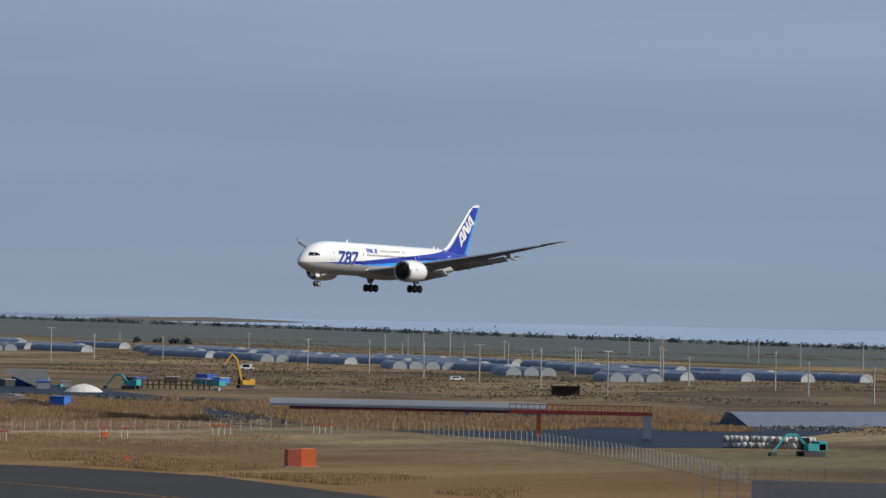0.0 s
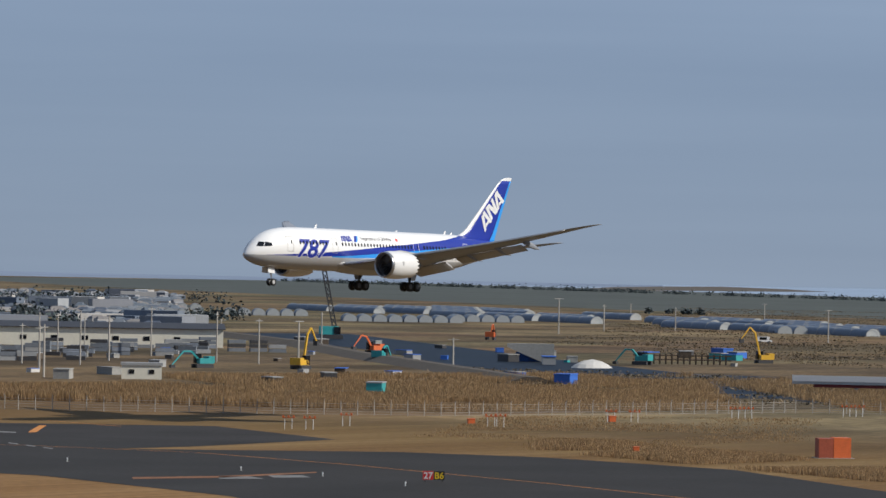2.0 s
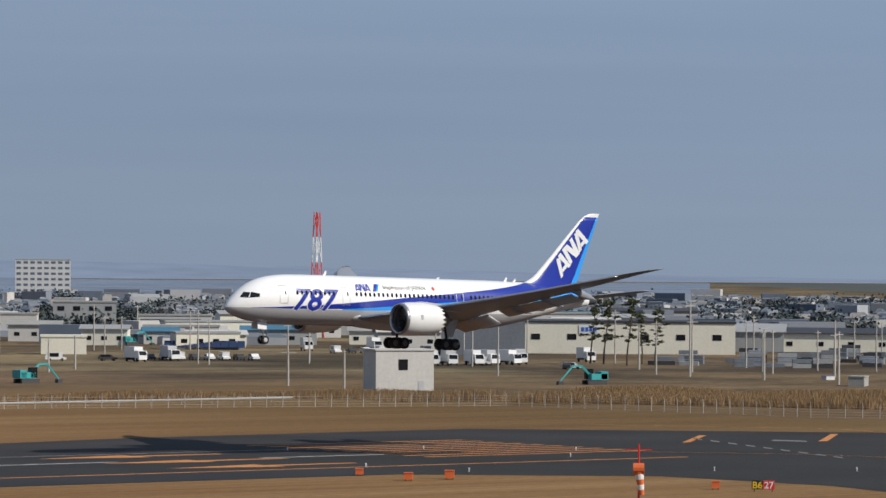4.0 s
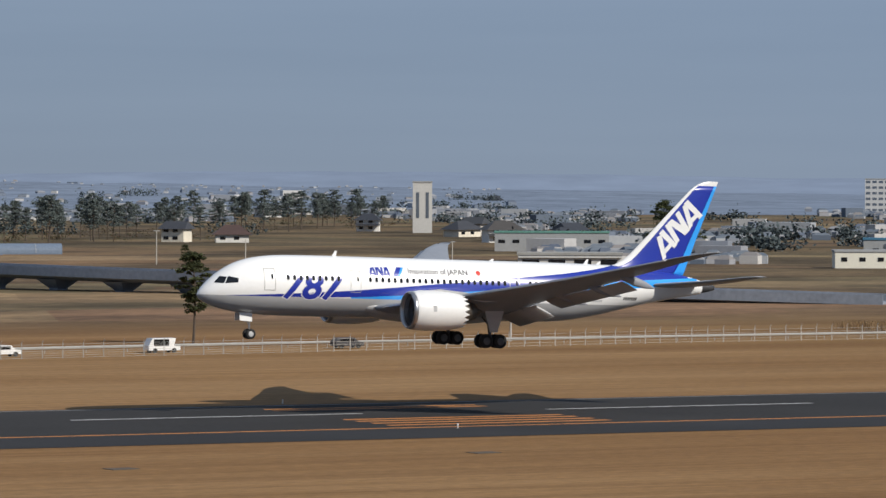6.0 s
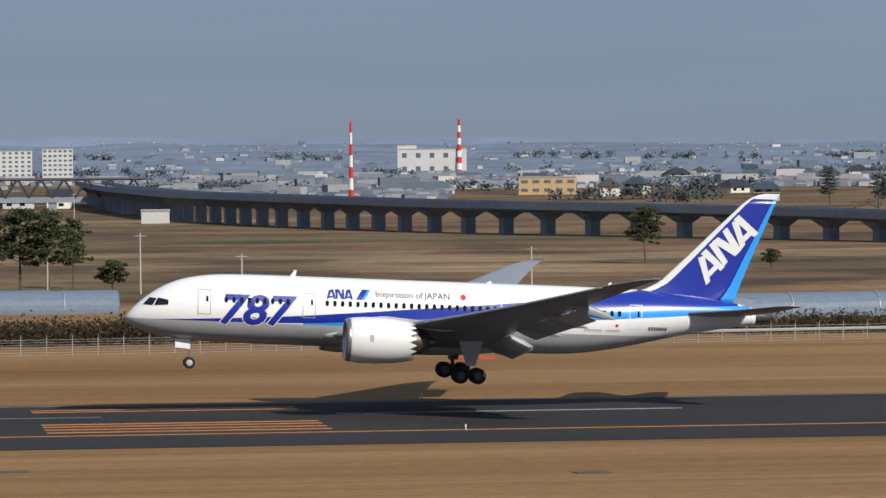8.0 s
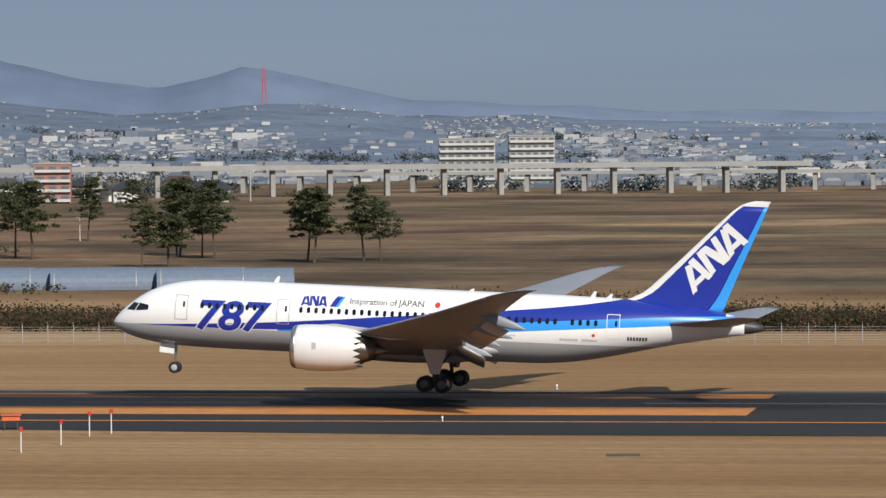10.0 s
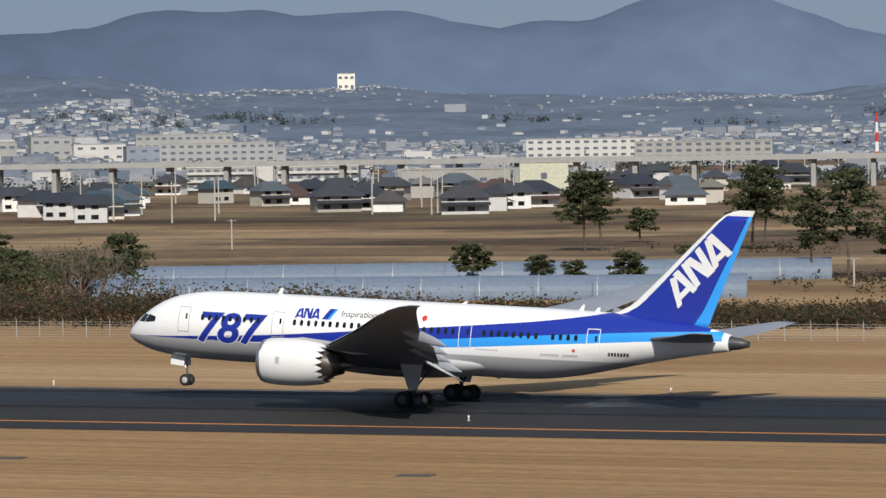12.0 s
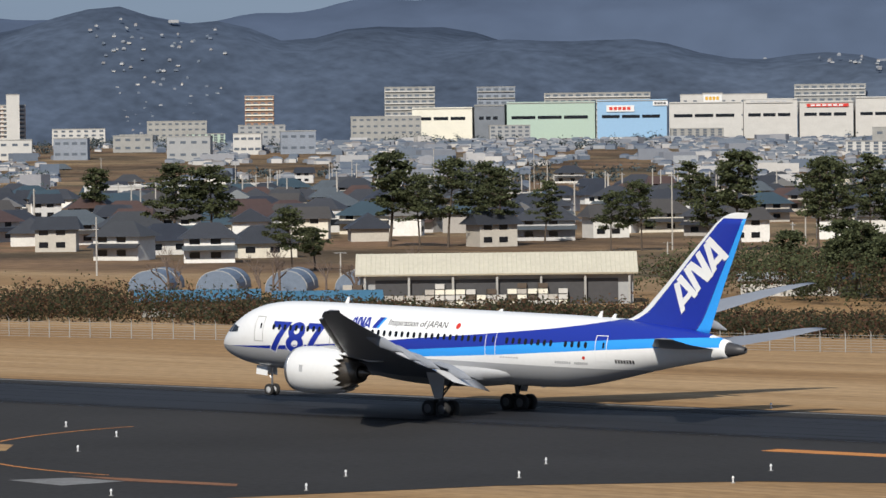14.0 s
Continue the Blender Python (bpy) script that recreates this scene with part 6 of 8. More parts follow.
HOUSES = [house(k) for k in range(4)]
random.seed(21)
n = 0
MORE = [(math.sin(radians(-38 - 12 * random.random())) * r, math.cos(radians(-36 - 12 * random.random())) * r) for r in [980 + 14 * i for i in range(46)]]
for i in range(34):
    az, r = radians(random.uniform(-47, -33)), random.uniform(1040, 1420)
    MORE.append((math.sin(az) * r, math.cos(az) * r))
for hx, hy in HOUSES_A + HOUSES_B + HOUSES_C + HOUSES_D + MORE:
    for e in range(2 if hy < 1500 else 1):
        dx, dy = (0, 0) if e == 0 else (random.uniform(-24, 24), random.uniform(14, 40))
        turn = random.choice((0, 0, 12, 25, 40, 90, -20)) - math.degrees(math.atan2(hx, hy))
        m = pose(hx + dx, hy + dy, 0, 0, 0, turn + random.uniform(-6, 6))
        if n < 4:
            HOUSES[n].matrix_basis = m
        else:
            copy_thing(HOUSES[n % 4], m)
        n += 1

# ---- viaduct with piers, truss bridge ----
VIA = [(102, 1700), (100, 1500), (108, 1330), (128, 1220), (160, 1120), (196, 1060), (228, 1005), (262, 935), (300, 850), (372, 740), (425, 692)]
ob = thing("rail_viaduct", "long dark concrete viaduct on arched piers", "viaduct", pose(0, 0, 0))
pts = []
for (xa, ya), (xb, yb) in zip(VIA, VIA[1:]):
    L = math.hypot(xb - xa, yb - ya)
    for i in range(int(L / 4)):
        k = i * 4 / L
        pts.append(Vector((xa + (xb - xa) * k, ya + (yb - ya) * k)))


def deck_height(p):
    return lerp_table([(690, 0.4), (740, 2.0), (850, 4.0), (935, 5.4), (1005, 6.4), (1060, 7.0), (1220, 7.8), (1700, 8.0)], p.y)


sm = [sum((pts[min(max(i + j, 0), len(pts) - 1)] for j in range(-7, 8)), Vector((0, 0))) / 15 for i in range(len(pts))]
bm = bmesh.new()
rings = []
for i, p in enumerate(sm):
    d = (sm[min(i + 1, len(sm) - 1)] - sm[max(i - 1, 0)]).normalized()
    nn = Vector((-d.y, d.x))
    z = deck_height(p)
    rings.append([(*(p + nn * a), z + b2) for a, b2 in ((-5.2, -0.9), (-5.2, 0.9), (-4.9, 0.9), (-4.9, -0.4), (4.9, -0.4), (4.9, 0.9), (5.2, 0.9), (5.2, -0.9), (2.5, -1.7), (-2.5, -1.7))])
loft(bm, rings, caps=True)
bmesh.ops.recalc_face_normals(bm, faces=bm.faces)
part("deck", bm, M_CONCD, ob, "dark concrete deck with parapets")
acc = 0
for i in range(1, len(sm)):
    acc += (sm[i] - sm[i - 1]).length
    z = deck_height(sm[i]) - 1.6
    if acc > 15 and z > 1.0:
        acc = 0
        d = (sm[i] - sm[i - 1]).normalized()
        bm = bmesh.new()
        loft(bm, [[(-1.1, -1.5, -0.3), (1.1, -1.5, -0.3), (1.1, 1.5, -0.3), (-1.1, 1.5, -0.3)], [(-1.1, -1.5, z - 1.8), (1.1, -1.5, z - 1.8), (1.1, 1.5, z - 1.8), (-1.1, 1.5, z - 1.8)], [(-2.4, -4.0, z), (2.4, -4.0, z), (2.4, 4.0, z), (-2.4, 4.0, z)]], caps=True)
        p = part("pier", bm, M_CONCD, ob, "dark concrete pier")
        p.matrix_basis = pose(sm[i].x, sm[i].y, 0, 0, 0, math.degrees(math.atan2(d.y, d.x)))
ob = thing("truss_bridge", "dark steel truss bridge span", "bridge", pose(88, 1560, 0, 0, 0, -3))
part("deck", boxes((-40, 28, -4, 4, 2.6, 4.4)), M_CONCD, ob)
for s in (-4, 4):
    rods = [((-38, s, 10.6), (26, s, 10.6), 0.5)]
    for i in range(8):
        x = -38 + i * 8
        rods += [((x, s, 4.4), (x + 4, s, 10.6), 0.4), ((x + 4, s, 10.6), (x + 8, s, 4.4), 0.4)]
    part("truss", tubes(*rods, n=5), M_DGREY, ob, "dark steel truss")
for x in (-36, -6, 24):
    part("pier", boxes((x - 1.5, x + 1.5, -3.5, 3.5, -0.3, 2.6)), M_CONCD, ob)
ob = thing("town_viaduct", "long pale road viaduct through the fields", "viaduct", pose(-180, 1640, 0, 0, 0, 2))
part("deck", boxes((-160, 250, -4, 4, 6.2, 7.4)), M_CONC, ob)
for i in range(20):
    p = new("pier", pier)
    p.parent = ob
    p.matrix_basis = Matrix.Translation((-155 + i * 21, 0, 0)) @ Matrix.Diagonal((1, 1, 0.68, 1))

# arched sports hall
ob = thing("arched_hall", "white arched hall roof with vertical ribs", "arena", pose(706, 2221, 0, 0, 0, -18))
bm = bmesh.new()
loft(bm, [[(11 * math.cos(a), y, 5 + 17 * math.sin(a)) for a in [math.pi * i / 24 for i in range(25)]] + [(10.2 * math.cos(a), y, 5 + 16 * math.sin(a)) for a in [math.pi * (24 - i) / 24 for i in range(25)]] for y in (-1, 1)], caps=True)
bmesh.ops.recalc_face_normals(bm, faces=bm.faces)
part("arch", bm, M_WHITE, ob, "white arch")
for i in range(9):
    x = -8.8 + i * 2.2
    part("rib", boxes((x - 0.2, x + 0.2, -0.3, 0.3, 4, 5 + 16 * math.sqrt(max(0, 1 - (x / 10.4) ** 2)))), M_WALLW, ob)
part("base", boxes((-12, 45, 0, 14, -0.2, 9)), M_WALLW, ob, "low white hall")


# ---- masts, chimney, towers ----
def banded_mast(name, label, x, y, h, w, bands, lattice=True, z0=0.0):
    ob = thing(name, label, "mast", pose(x, y, z0))
    for k in range(bands):
        a, b2 = h * k / bands, h * (k + 1) / bands
        wa, wb = w * (1 - 0.6 * k / bands), w * (1 - 0.6 * (k + 1) / bands)
        m2 = M_RED if k % 2 == (bands + 1) % 2 else M_WHITE
        if lattice:
            rods = []
            for sx, sy in ((-1, -1), (1, -1), (1, 1), (-1, 1)):
                rods.append(((sx * wa, sy * wa, a), (sx * wb, sy * wb, b2), 0.13 * max(1, w * 0.5)))
                rods.append(((sx * wa, sy * wa, a), (sy * -wb, sx * wb, b2), 0.08 * max(1, w * 0.5)))
            part("section", tubes(*rods, n=4), m2, ob, "red lattice section" if m2 is M_RED else "white lattice section")
        else:
            part("section", tubes(((0, 0, a), (0, 0, b2), wa, wb), n=14), m2, ob, "red band" if m2 is M_RED else "white band")
    return ob


banded_mast("radio_mast", "red and white lattice radio mast", 758, 1010, 36, 1.5, 5)
banded_mast("radio_mast", "slim red and white radio mast", 203, 1709, 30.5, 1.0, 7, False)
banded_mast("chimney", "tall red and white banded chimney", 401, 2812, 36, 2.0, 9, False)
b = banded_mast("beacon_mast", "red and white lattice beacon mast", 27, 622, 12.3, 0.55, 5)
part("beacon", boxes((0.3, 1.0, -0.4, 0.4, 8.2, 9.4)), M_ORANGE, b, "orange beacon disc")
banded_mast("wind_mast", "small checked red and white mast", -8, 488, 3.6, 0.5, 6)
banded_mast("chimney", "red and white banded mast in town", -772, 2241, 25, 1.2, 5, False)
banded_mast("tv_tower", "far red and white tower on the hill", -1135, 3800, 28, 2.4, 5, True, 44)
banded_mast("tv_tower", "tall pale lattice tower on the hill", -770, 3850, 40, 2.4, 1, True, 38)
bm = spun([(0, 3.0), (4, 3.3), (8, 2.9), (10.5, 2.2), (12.5, 1.3), (15, 1.1), (16.5, 0.1)], 12, "z")
solid("tall_statue", bm, M_WALLW, "tall pale statue on the hill", "statue", m=pose(-1054, 3830, 44), smooth=True)
block("hill_hospital", "large pale building on the hill crest", "building", -1166, 3640, 56, 14, 54, 17, M_WALLW, M_CONC, 8, 12, 2.5, 1.6)
block("hill_block", "pale tower block on the hill", "building", -1560, 3260, 14, 10, 63, 26, M_WALLB, M_CONC, 9, 3, 2.5, 2)
# ---- trees ----
def pine(seed, height, spread, bare=0.0, clumps=26, needles=M_NEEDLE):
    """A pine: tapered leaning trunk, limbs, and tufts of needle blades round the limb ends."""
    rng = random.Random(seed)
    ob = thing("pine_tree", "tall dark pine with a bare trunk and layered crown", "tree", pose(0, 0, -400), "pines")
    bm = bmesh.new()
    lean = Vector((rng.uniform(-0.06, 0.06), rng.uniform(-0.06, 0.06), 1))
    pts = [Vector((lean.x * height * f + 0.25 * math.sin(f * 5 + seed), lean.y * height * f + 0.2 * math.sin(f * 4 + seed * 2), height * f)) for f in (0, 0.2, 0.4, 0.6, 0.8, 0.96)]
    for i, (a, b2) in enumerate(zip(pts, pts[1:])):
        tube(bm, a - Vector((0, 0, 0.2 if i == 0 else 0)), b2, 0.24 * (1 - i * 0.17), 0.24 * (1 - (i + 1) * 0.17), 7, i == 0)
    centres = []
    for k in range(clumps):
        f = 0.33 + 0.65 * (k + rng.random()) / clumps
        i = min(int(f / 0.2), 4)
        p = pts[i].lerp(pts[i + 1], min(1, (f - 0.2 * i) / 0.2))
        ang = k * 2.4 + rng.uniform(-0.6, 0.6)
        prof = math.sin(min(1, (1.02 - f) / 0.52) * math.pi * 0.55) ** 0.8
        reach = spread * prof * rng.uniform(0.25, 1.15)
        e = p + Vector((math.cos(ang) * reach, math.sin(ang) * reach, reach * rng.uniform(0.0, 0.35)))
        tube(bm, p, e, 0.07, 0.03, 4, False)
        centres.append((e, rng.uniform(0.6, 1.25) * spread * (0.25 if height > 8 else 0.23)))
        if reach > spread * 0.45:
            centres.append((p.lerp(e, 0.55) + Vector((0, 0, 0.2)), rng.uniform(0.5, 0.9) * spread * 0.20))
    part("trunk", bm, M_BARK, ob, "brown bark trunk and limbs")
    verts, faces = [], []
    for c, r in centres:
        if rng.random() < bare:
            continue
        for _ in range(64):
            d = Vector((rng.gauss(0, 1), rng.gauss(0, 1), rng.gauss(0, 0.42)))
            q = c + d * r * 0.52
            s = rng.uniform(0.14, 0.34)
            u = Vector((rng.uniform(-1, 1), rng.uniform(-1, 1), rng.uniform(-0.4, 0.4))).normalized() * s
            v = u.cross(Vector((rng.uniform(-1, 1), rng.uniform(-1, 1), rng.uniform(-1, 1)))).normalized() * s * 0.7
            n0 = len(verts)
            verts += [q - u, q + v, q + u, q - v]
            faces.append((n0, n0 + 1, n0 + 2, n0 + 3))
    me = bpy.data.meshes.new("crown")
    me.from_pydata(verts, [], faces)
    me.materials.append(needles)
    cr = new("crown", me)
    cr.parent = ob
    return ob


PINE_KINDS = [pine(1, 14, 4.2, 0.05, 46), pine(2, 15, 4.8, 0.08, 50), pine(3, 13, 3.6, 0.0, 44), pine(4, 15, 3.8, 0.15, 46), pine(5, 9, 3.4, 0.0, 38), pine(6, 6, 3.0, 0.0, 30), pine(7, 15, 2.4, 0.4, 30), pine(8, 15, 2.7, 0.05, 46), pine(9, 16, 4.4, 0.1, 40, M_HAZEPINE), pine(10, 16, 3.6, 0.1, 36, M_HAZEPINE)]
KIND_H = [14, 15, 13, 15, 9, 6, 15, 15, 16, 16]
placed = set()


def plant_pine(x, y, h, k=None):
    k = random.choice((0, 1, 2, 3) if h > 10.5 else (4,) if h > 7 else (5,)) if k is None else k
    s = h / KIND_H[k]
    m = pose(x, y, 0, 0, 0, random.uniform(0, 360))
    ob = PINE_KINDS[k] if k not in placed else copy_thing(PINE_KINDS[k], m)
    placed.add(k)
    ob.matrix_basis = m @ Matrix.Diagonal((s, s, s, 1))


random.seed(31)
for x, y, h in PINES_MID + PINES_WEST:
    plant_pine(x, y, h)
    if h > 9 and y < 900:
        plant_pine(x + random.choice((-1, 1)) * random.uniform(2.5, 7), y + random.uniform(-3, 14), h * random.uniform(0.65, 1.0))
for i, (x, y, h) in enumerate(PINES_EAST):
    plant_pine(x, y, h, 6 if i >= 14 else 2 if i == 8 else 5 if i == 9 else 7 if i in (10, 11) else None)
for (xa, ya), (xb, yb) in list(zip(WOOD_A, WOOD_A[1:]))[:3] + list(zip(WOOD_A[4:], WOOD_A[5:])):
    for i in range(18):
        k = (i + random.random()) / 18
        plant_pine(xa + (xb - xa) * k + random.uniform(-14, 14), ya + (yb - ya) * k + random.uniform(-40, 60), random.uniform(11, 17), random.choice((8, 9)))
for i in range(30):
    k = random.random()
    plant_pine(-370 - 70 * k + random.uniform(-8, 8), 592 + 34 * k + random.uniform(-8, 26), random.uniform(6.5, 11))
for x, y, h in ((-330, 610, 9), (-341, 598, 7), (-352, 612, 9.5), (-470, 660, 8), (-452, 650, 7)):
    plant_pine(x, y, h)


def bare_tree(seed, h):
    rng = random.Random(seed)
    ob = thing("bare_tree", "leafless grey-brown tree with fine branches", "tree", pose(0, 0, -300), "bare trees")
    bm = bmesh.new()

    def grow(p, d, ln, r, lvl):
        e = p + d * ln
        tube(bm, p, e, r, r * 0.6, 5 if lvl < 2 else 3, False)
        if lvl < 4:
            for _ in range(3 if lvl < 3 else 4):
                nd = (d + Vector((rng.uniform(-0.7, 0.7), rng.uniform(-0.7, 0.7), rng.uniform(-0.1, 0.5)))).normalized()
                grow(p + d * ln * rng.uniform(0.55, 1.0), nd, ln * rng.uniform(0.55, 0.75), r * 0.55, lvl + 1)

    grow(Vector((0, 0, -0.2)), Vector((0, 0, 1)), h * 0.36, 0.24, 0)
    part("branch_crown", bm, M_BARE_TREE, ob)
    return ob


BARE = [bare_tree(1, 8), bare_tree(2, 9), bare_tree(3, 7)]
random.seed(8)
for i in range(34):
    k = random.random()
    m = pose(-322 - 40 * k + random.uniform(-6, 6), 590 + 22 * k + random.uniform(-8, 12), 0, 0, 0, random.uniform(0, 360)) if i < 24 else pose(random.uniform(-520, -480), random.uniform(560, 600), 0, 0, 0, random.uniform(0, 360))
    if i < 3:
        BARE[i].matrix_basis = m
    else:
        copy_thing(BARE[i % 3], m)


# ---- shrubs, reeds and grass tufts ----
def scrub(name, label, cat, material, spots, blade, rng, flat=0.7):
    """Many small leaf blades round given spots (x, y, z, radius, count)."""
    verts, faces = [], []
    for x, y, z, r, n in spots:
        for _ in range(n):
            q = Vector((x + rng.gauss(0, 0.55) * r, y + rng.gauss(0, 0.55) * r, max(0.05, z + rng.gauss(0, 0.5) * r * flat)))
            s = blade * rng.uniform(0.6, 1.4)
            u = Vector((rng.uniform(-1, 1), rng.uniform(-1, 1), rng.uniform(-0.8, 0.8))).normalized() * s
            v = u.cross(Vector((rng.uniform(-1, 1), rng.uniform(-1, 1), rng.uniform(-1, 1)))).normalized() * s * 0.6
            k = len(verts)
            verts += [q - u, q + v, q + u, q - v]
            faces.append((k, k + 1, k + 2, k + 3))
    me = bpy.data.meshes.new(name)
    me.from_pydata(verts, [], faces)
    me.materials.append(material)
    return tagged(new(name, me), label, cat, kind="stuff")


rng = random.Random(77)
spots = []
for i in range(3000):
    x = rng.uniform(-500, 150)
    dens = noise.noise((x * 0.02, 3.3, 0))
    y0 = lerp_table([(-500, 512), (-440, 522), (-330, 530), (-200, 538), (0, 540), (112, 548)], x)
    h = (1.8 if x < -60 else 1.3) + 2.0 * max(0, dens + 0.3) + rng.uniform(-0.3, 0.5)
    if x > -60 and dens < -0.3:
        continue
    y = y0 + rng.uniform(0, 26 if x < -120 else 10)
    spots.append((x, y, h * 0.5, h * 0.8, 105))
scrub("hedge", "dense brown-green winter scrub along the fence", "bushes", M_BUSH, spots, 0.20, rng)
spots = []
for i in range(850):
    k = rng.random()
    spots.append((-325 - 135 * k + rng.uniform(-8, 8), 575 + 45 * k + rng.uniform(-10, 34), rng.uniform(1.2, 6.4), rng.uniform(1.4, 2.4), 90))
scrub("thicket", "dark evergreen thicket of young pines", "bushes", M_NEEDLE, spots[::2], 0.22, rng)
scrub("thicket", "brown leafless thicket among young pines", "bushes", M_BUSH, [(x + 3, y - 3, z * 0.8, r, 60) for x, y, z, r, n in spots[1::2]], 0.2, rng)
spots = []
for i in range(260):
    x, y = PINES_MID[i % 14][:2]
    spots.append((x + rng.uniform(-22, 22), y + rng.uniform(-24, 10), 0.6, 1.0, 26))
for (xa, ya), (xb, yb) in list(zip(WOOD_A, WOOD_A[1:]))[:3] + list(zip(WOOD_A[4:], WOOD_A[5:])):
    for i in range(26):
        k = rng.random()
        spots.append((xa + (xb - xa) * k + rng.uniform(-16, 16), ya + (yb - ya) * k + rng.uniform(-45, 20), rng.uniform(0.8, 4.0), rng.uniform(1.4, 2.8), 44))
scrub("undergrowth", "low brown undergrowth below the pines", "bushes", M_BUSH, spots, 0.24, rng)


spots = []
for i in range(5200):
    k, j = rng.random(), rng.random()
    x, y = 560 + 1300 * k, 320 + 480 * k + 620 * (j - 0.25) * (0.4 + k)
    if noise.noise((x * 0.006, y * 0.006, 5.5)) < -0.05:
        continue
    spots.append((x, y, 0.12, rng.uniform(2.5, 8.0), 30))
M_DEAD = palette("dead_weeds", [(0.15, 0.115, 0.072), (0.11, 0.092, 0.062), (0.17, 0.125, 0.078), (0.10, 0.086, 0.058), (0.19, 0.14, 0.088)], 0.95, True, 0.3)
scrub("field_scrub", "low dead brown weeds over the coastal plain", "bushes", M_DEAD, spots, 0.26, rng, 0.05)
# the wood along the shore, uneven in height
spots = []
for (xa, ya), (xb, yb) in (((1620, -100), (2190, 1150)), ((2190, 1150), (2720, 2160)), ((2720, 2160), (3110, 2920))):
    for i in range(260):
        k = rng.random()
        x, y = xa + (xb - xa) * k, ya + (yb - ya) * k
        h = 1.6 + 2.2 * max(0, noise.noise((k * 9, xa * 0.01, 2.0))) + rng.uniform(0, 1.2)
        spots.append((x + rng.uniform(-14, 14), y + rng.uniform(-14, 14), h * 0.4, h * 1.1, 26))
for cx, cy, n in ((1480, 1500, 8), (1600, 1250, 6), (1150, 1560, 12), (1000, 1500, 12)):
    for i in range(n):
        spots.append((cx + rng.gauss(0, 9), cy + rng.gauss(0, 9), rng.uniform(0.8, 2.0), rng.uniform(1.2, 2.0), 60))
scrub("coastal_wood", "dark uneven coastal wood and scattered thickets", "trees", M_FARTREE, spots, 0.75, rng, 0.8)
bm = bmesh.new()
loft(bm, [[(x - 60, y - 90, -0.7), (x, y - 20, h), (x + 60, y + 60, -0.7)] for x, y, h in ((3020, 2490, -0.5), (3090, 2510, 1.6), (3180, 2520, 2.6), (3280, 2530, 3.0), (3380, 2530, 1.2), (3440, 2530, -0.5))], close=False)
bmesh.ops.recalc_face_normals(bm, faces=bm.faces)
solid("headland", bm, M_EARTH, "low dark headland in the hazy sea", "headland", kind="structure")


def reeds(name, label, area, n, h, rng, material):
    """Clumps of upright dry blades inside a quad area."""
    verts, faces = [], []
    a, b2, c, d = (Vector(p) for p in area)
    for _ in range(n):
        u, v = rng.random(), rng.random()
        p = (a * (1 - u) + b2 * u) * (1 - v) + (d * (1 - u) + c * u) * v
        g = noise.noise((p.x * 0.03, p.y * 0.05, 1.7))
        if g < -0.18:
            continue
        hh = h * (0.7 + 0.7 * max(g, -0.3)) * rng.uniform(0.5, 1.15)
        for _ in range(7):
            x, y = p.x + rng.gauss(0, 0.9), p.y + rng.gauss(0, 0.9)
            t = rng.uniform(0, math.pi)
            w = rng.uniform(0.02, 0.055)
            dx, dy = math.cos(t) * w, math.sin(t) * w
            lx, ly = rng.gauss(0, 0.12) * hh, rng.gauss(0, 0.12) * hh
            k = len(verts)
            verts += [(x - dx, y - dy, -0.05), (x + dx, y + dy, -0.05), (x + lx + dx * 1.6, y + ly + dy * 1.6, hh * 0.8), (x + lx * 1.2, y + ly * 1.2, hh)]
            faces.append((k, k + 1, k + 2, k + 3))
    me = bpy.data.meshes.new(name)
    me.from_pydata(verts, [], faces)
    me.materials.append(material)
    return tagged(new(name, me), label, "reeds", kind="stuff")


reeds("reed_bed", "golden dry reed bed behind the fence", [(340, 585), (452, 552), (462, 575), (350, 612)], 12000, 1.7, rng, M_REED)
reeds("reed_bed", "golden dry reed bed behind the fence", [(452, 548), (505, 440), (570, 478), (500, 585)], 20000, 1.6, rng, M_REED)
reeds("reed_bed", "brown dry reeds by the construction site", [(505, 440), (560, 425), (720, 560), (600, 600)], 20000, 1.4, rng, M_REED)
reeds("reed_bed", "brown dry reeds by the bridge", [(575, 410), (640, 360), (790, 470), (700, 545)], 10000, 1.3, rng, M_REED)
reeds("rough_grass", "rough dry grass beside the taxiway", [(376, 243), (413, 345), (440, 364), (407, 260)], 15000, 0.75, rng, M_REED)
reeds("rough_grass", "rough dry grass on the field", [(430, 380), (500, 425), (540, 395), (445, 330)], 2500, 0.3, rng, M_REED)


# ---- fences ----
def fence(name, label, line, gap, h, rails, material, post_r=0.05):
    ob = thing(name, label, "fence", pose(0, 0, 0))
    bm = bmesh.new()
    tube(bm, (0, 0, -0.2), (0, 0, h * 0.86), post_r, post_r, 5)
    tube(bm, (0, 0, h * 0.86), (0, -0.25, h), post_r * 0.8, post_r * 0.6, 5)
    post = mesh_of("post", bm, material)
    for (xa, ya), (xb, yb) in zip(line, line[1:]):
        L = math.hypot(xb - xa, yb - ya)
        t = math.degrees(math.atan2(yb - ya, xb - xa))
        n = max(1, round(L / gap))
        for i in range(n):
            p = new("post", post)
            p.parent = ob
            p.matrix_basis = pose(xa + (xb - xa) * i / n, ya + (yb - ya) * i / n, 0, 0, 0, t)
        for k in range(rails):
            z = h * 0.84 * (k + 0.35) / rails
            part("rail", tubes(((xa, ya, z), (xb, yb, z), 0.022), n=4), material, ob)
    return ob


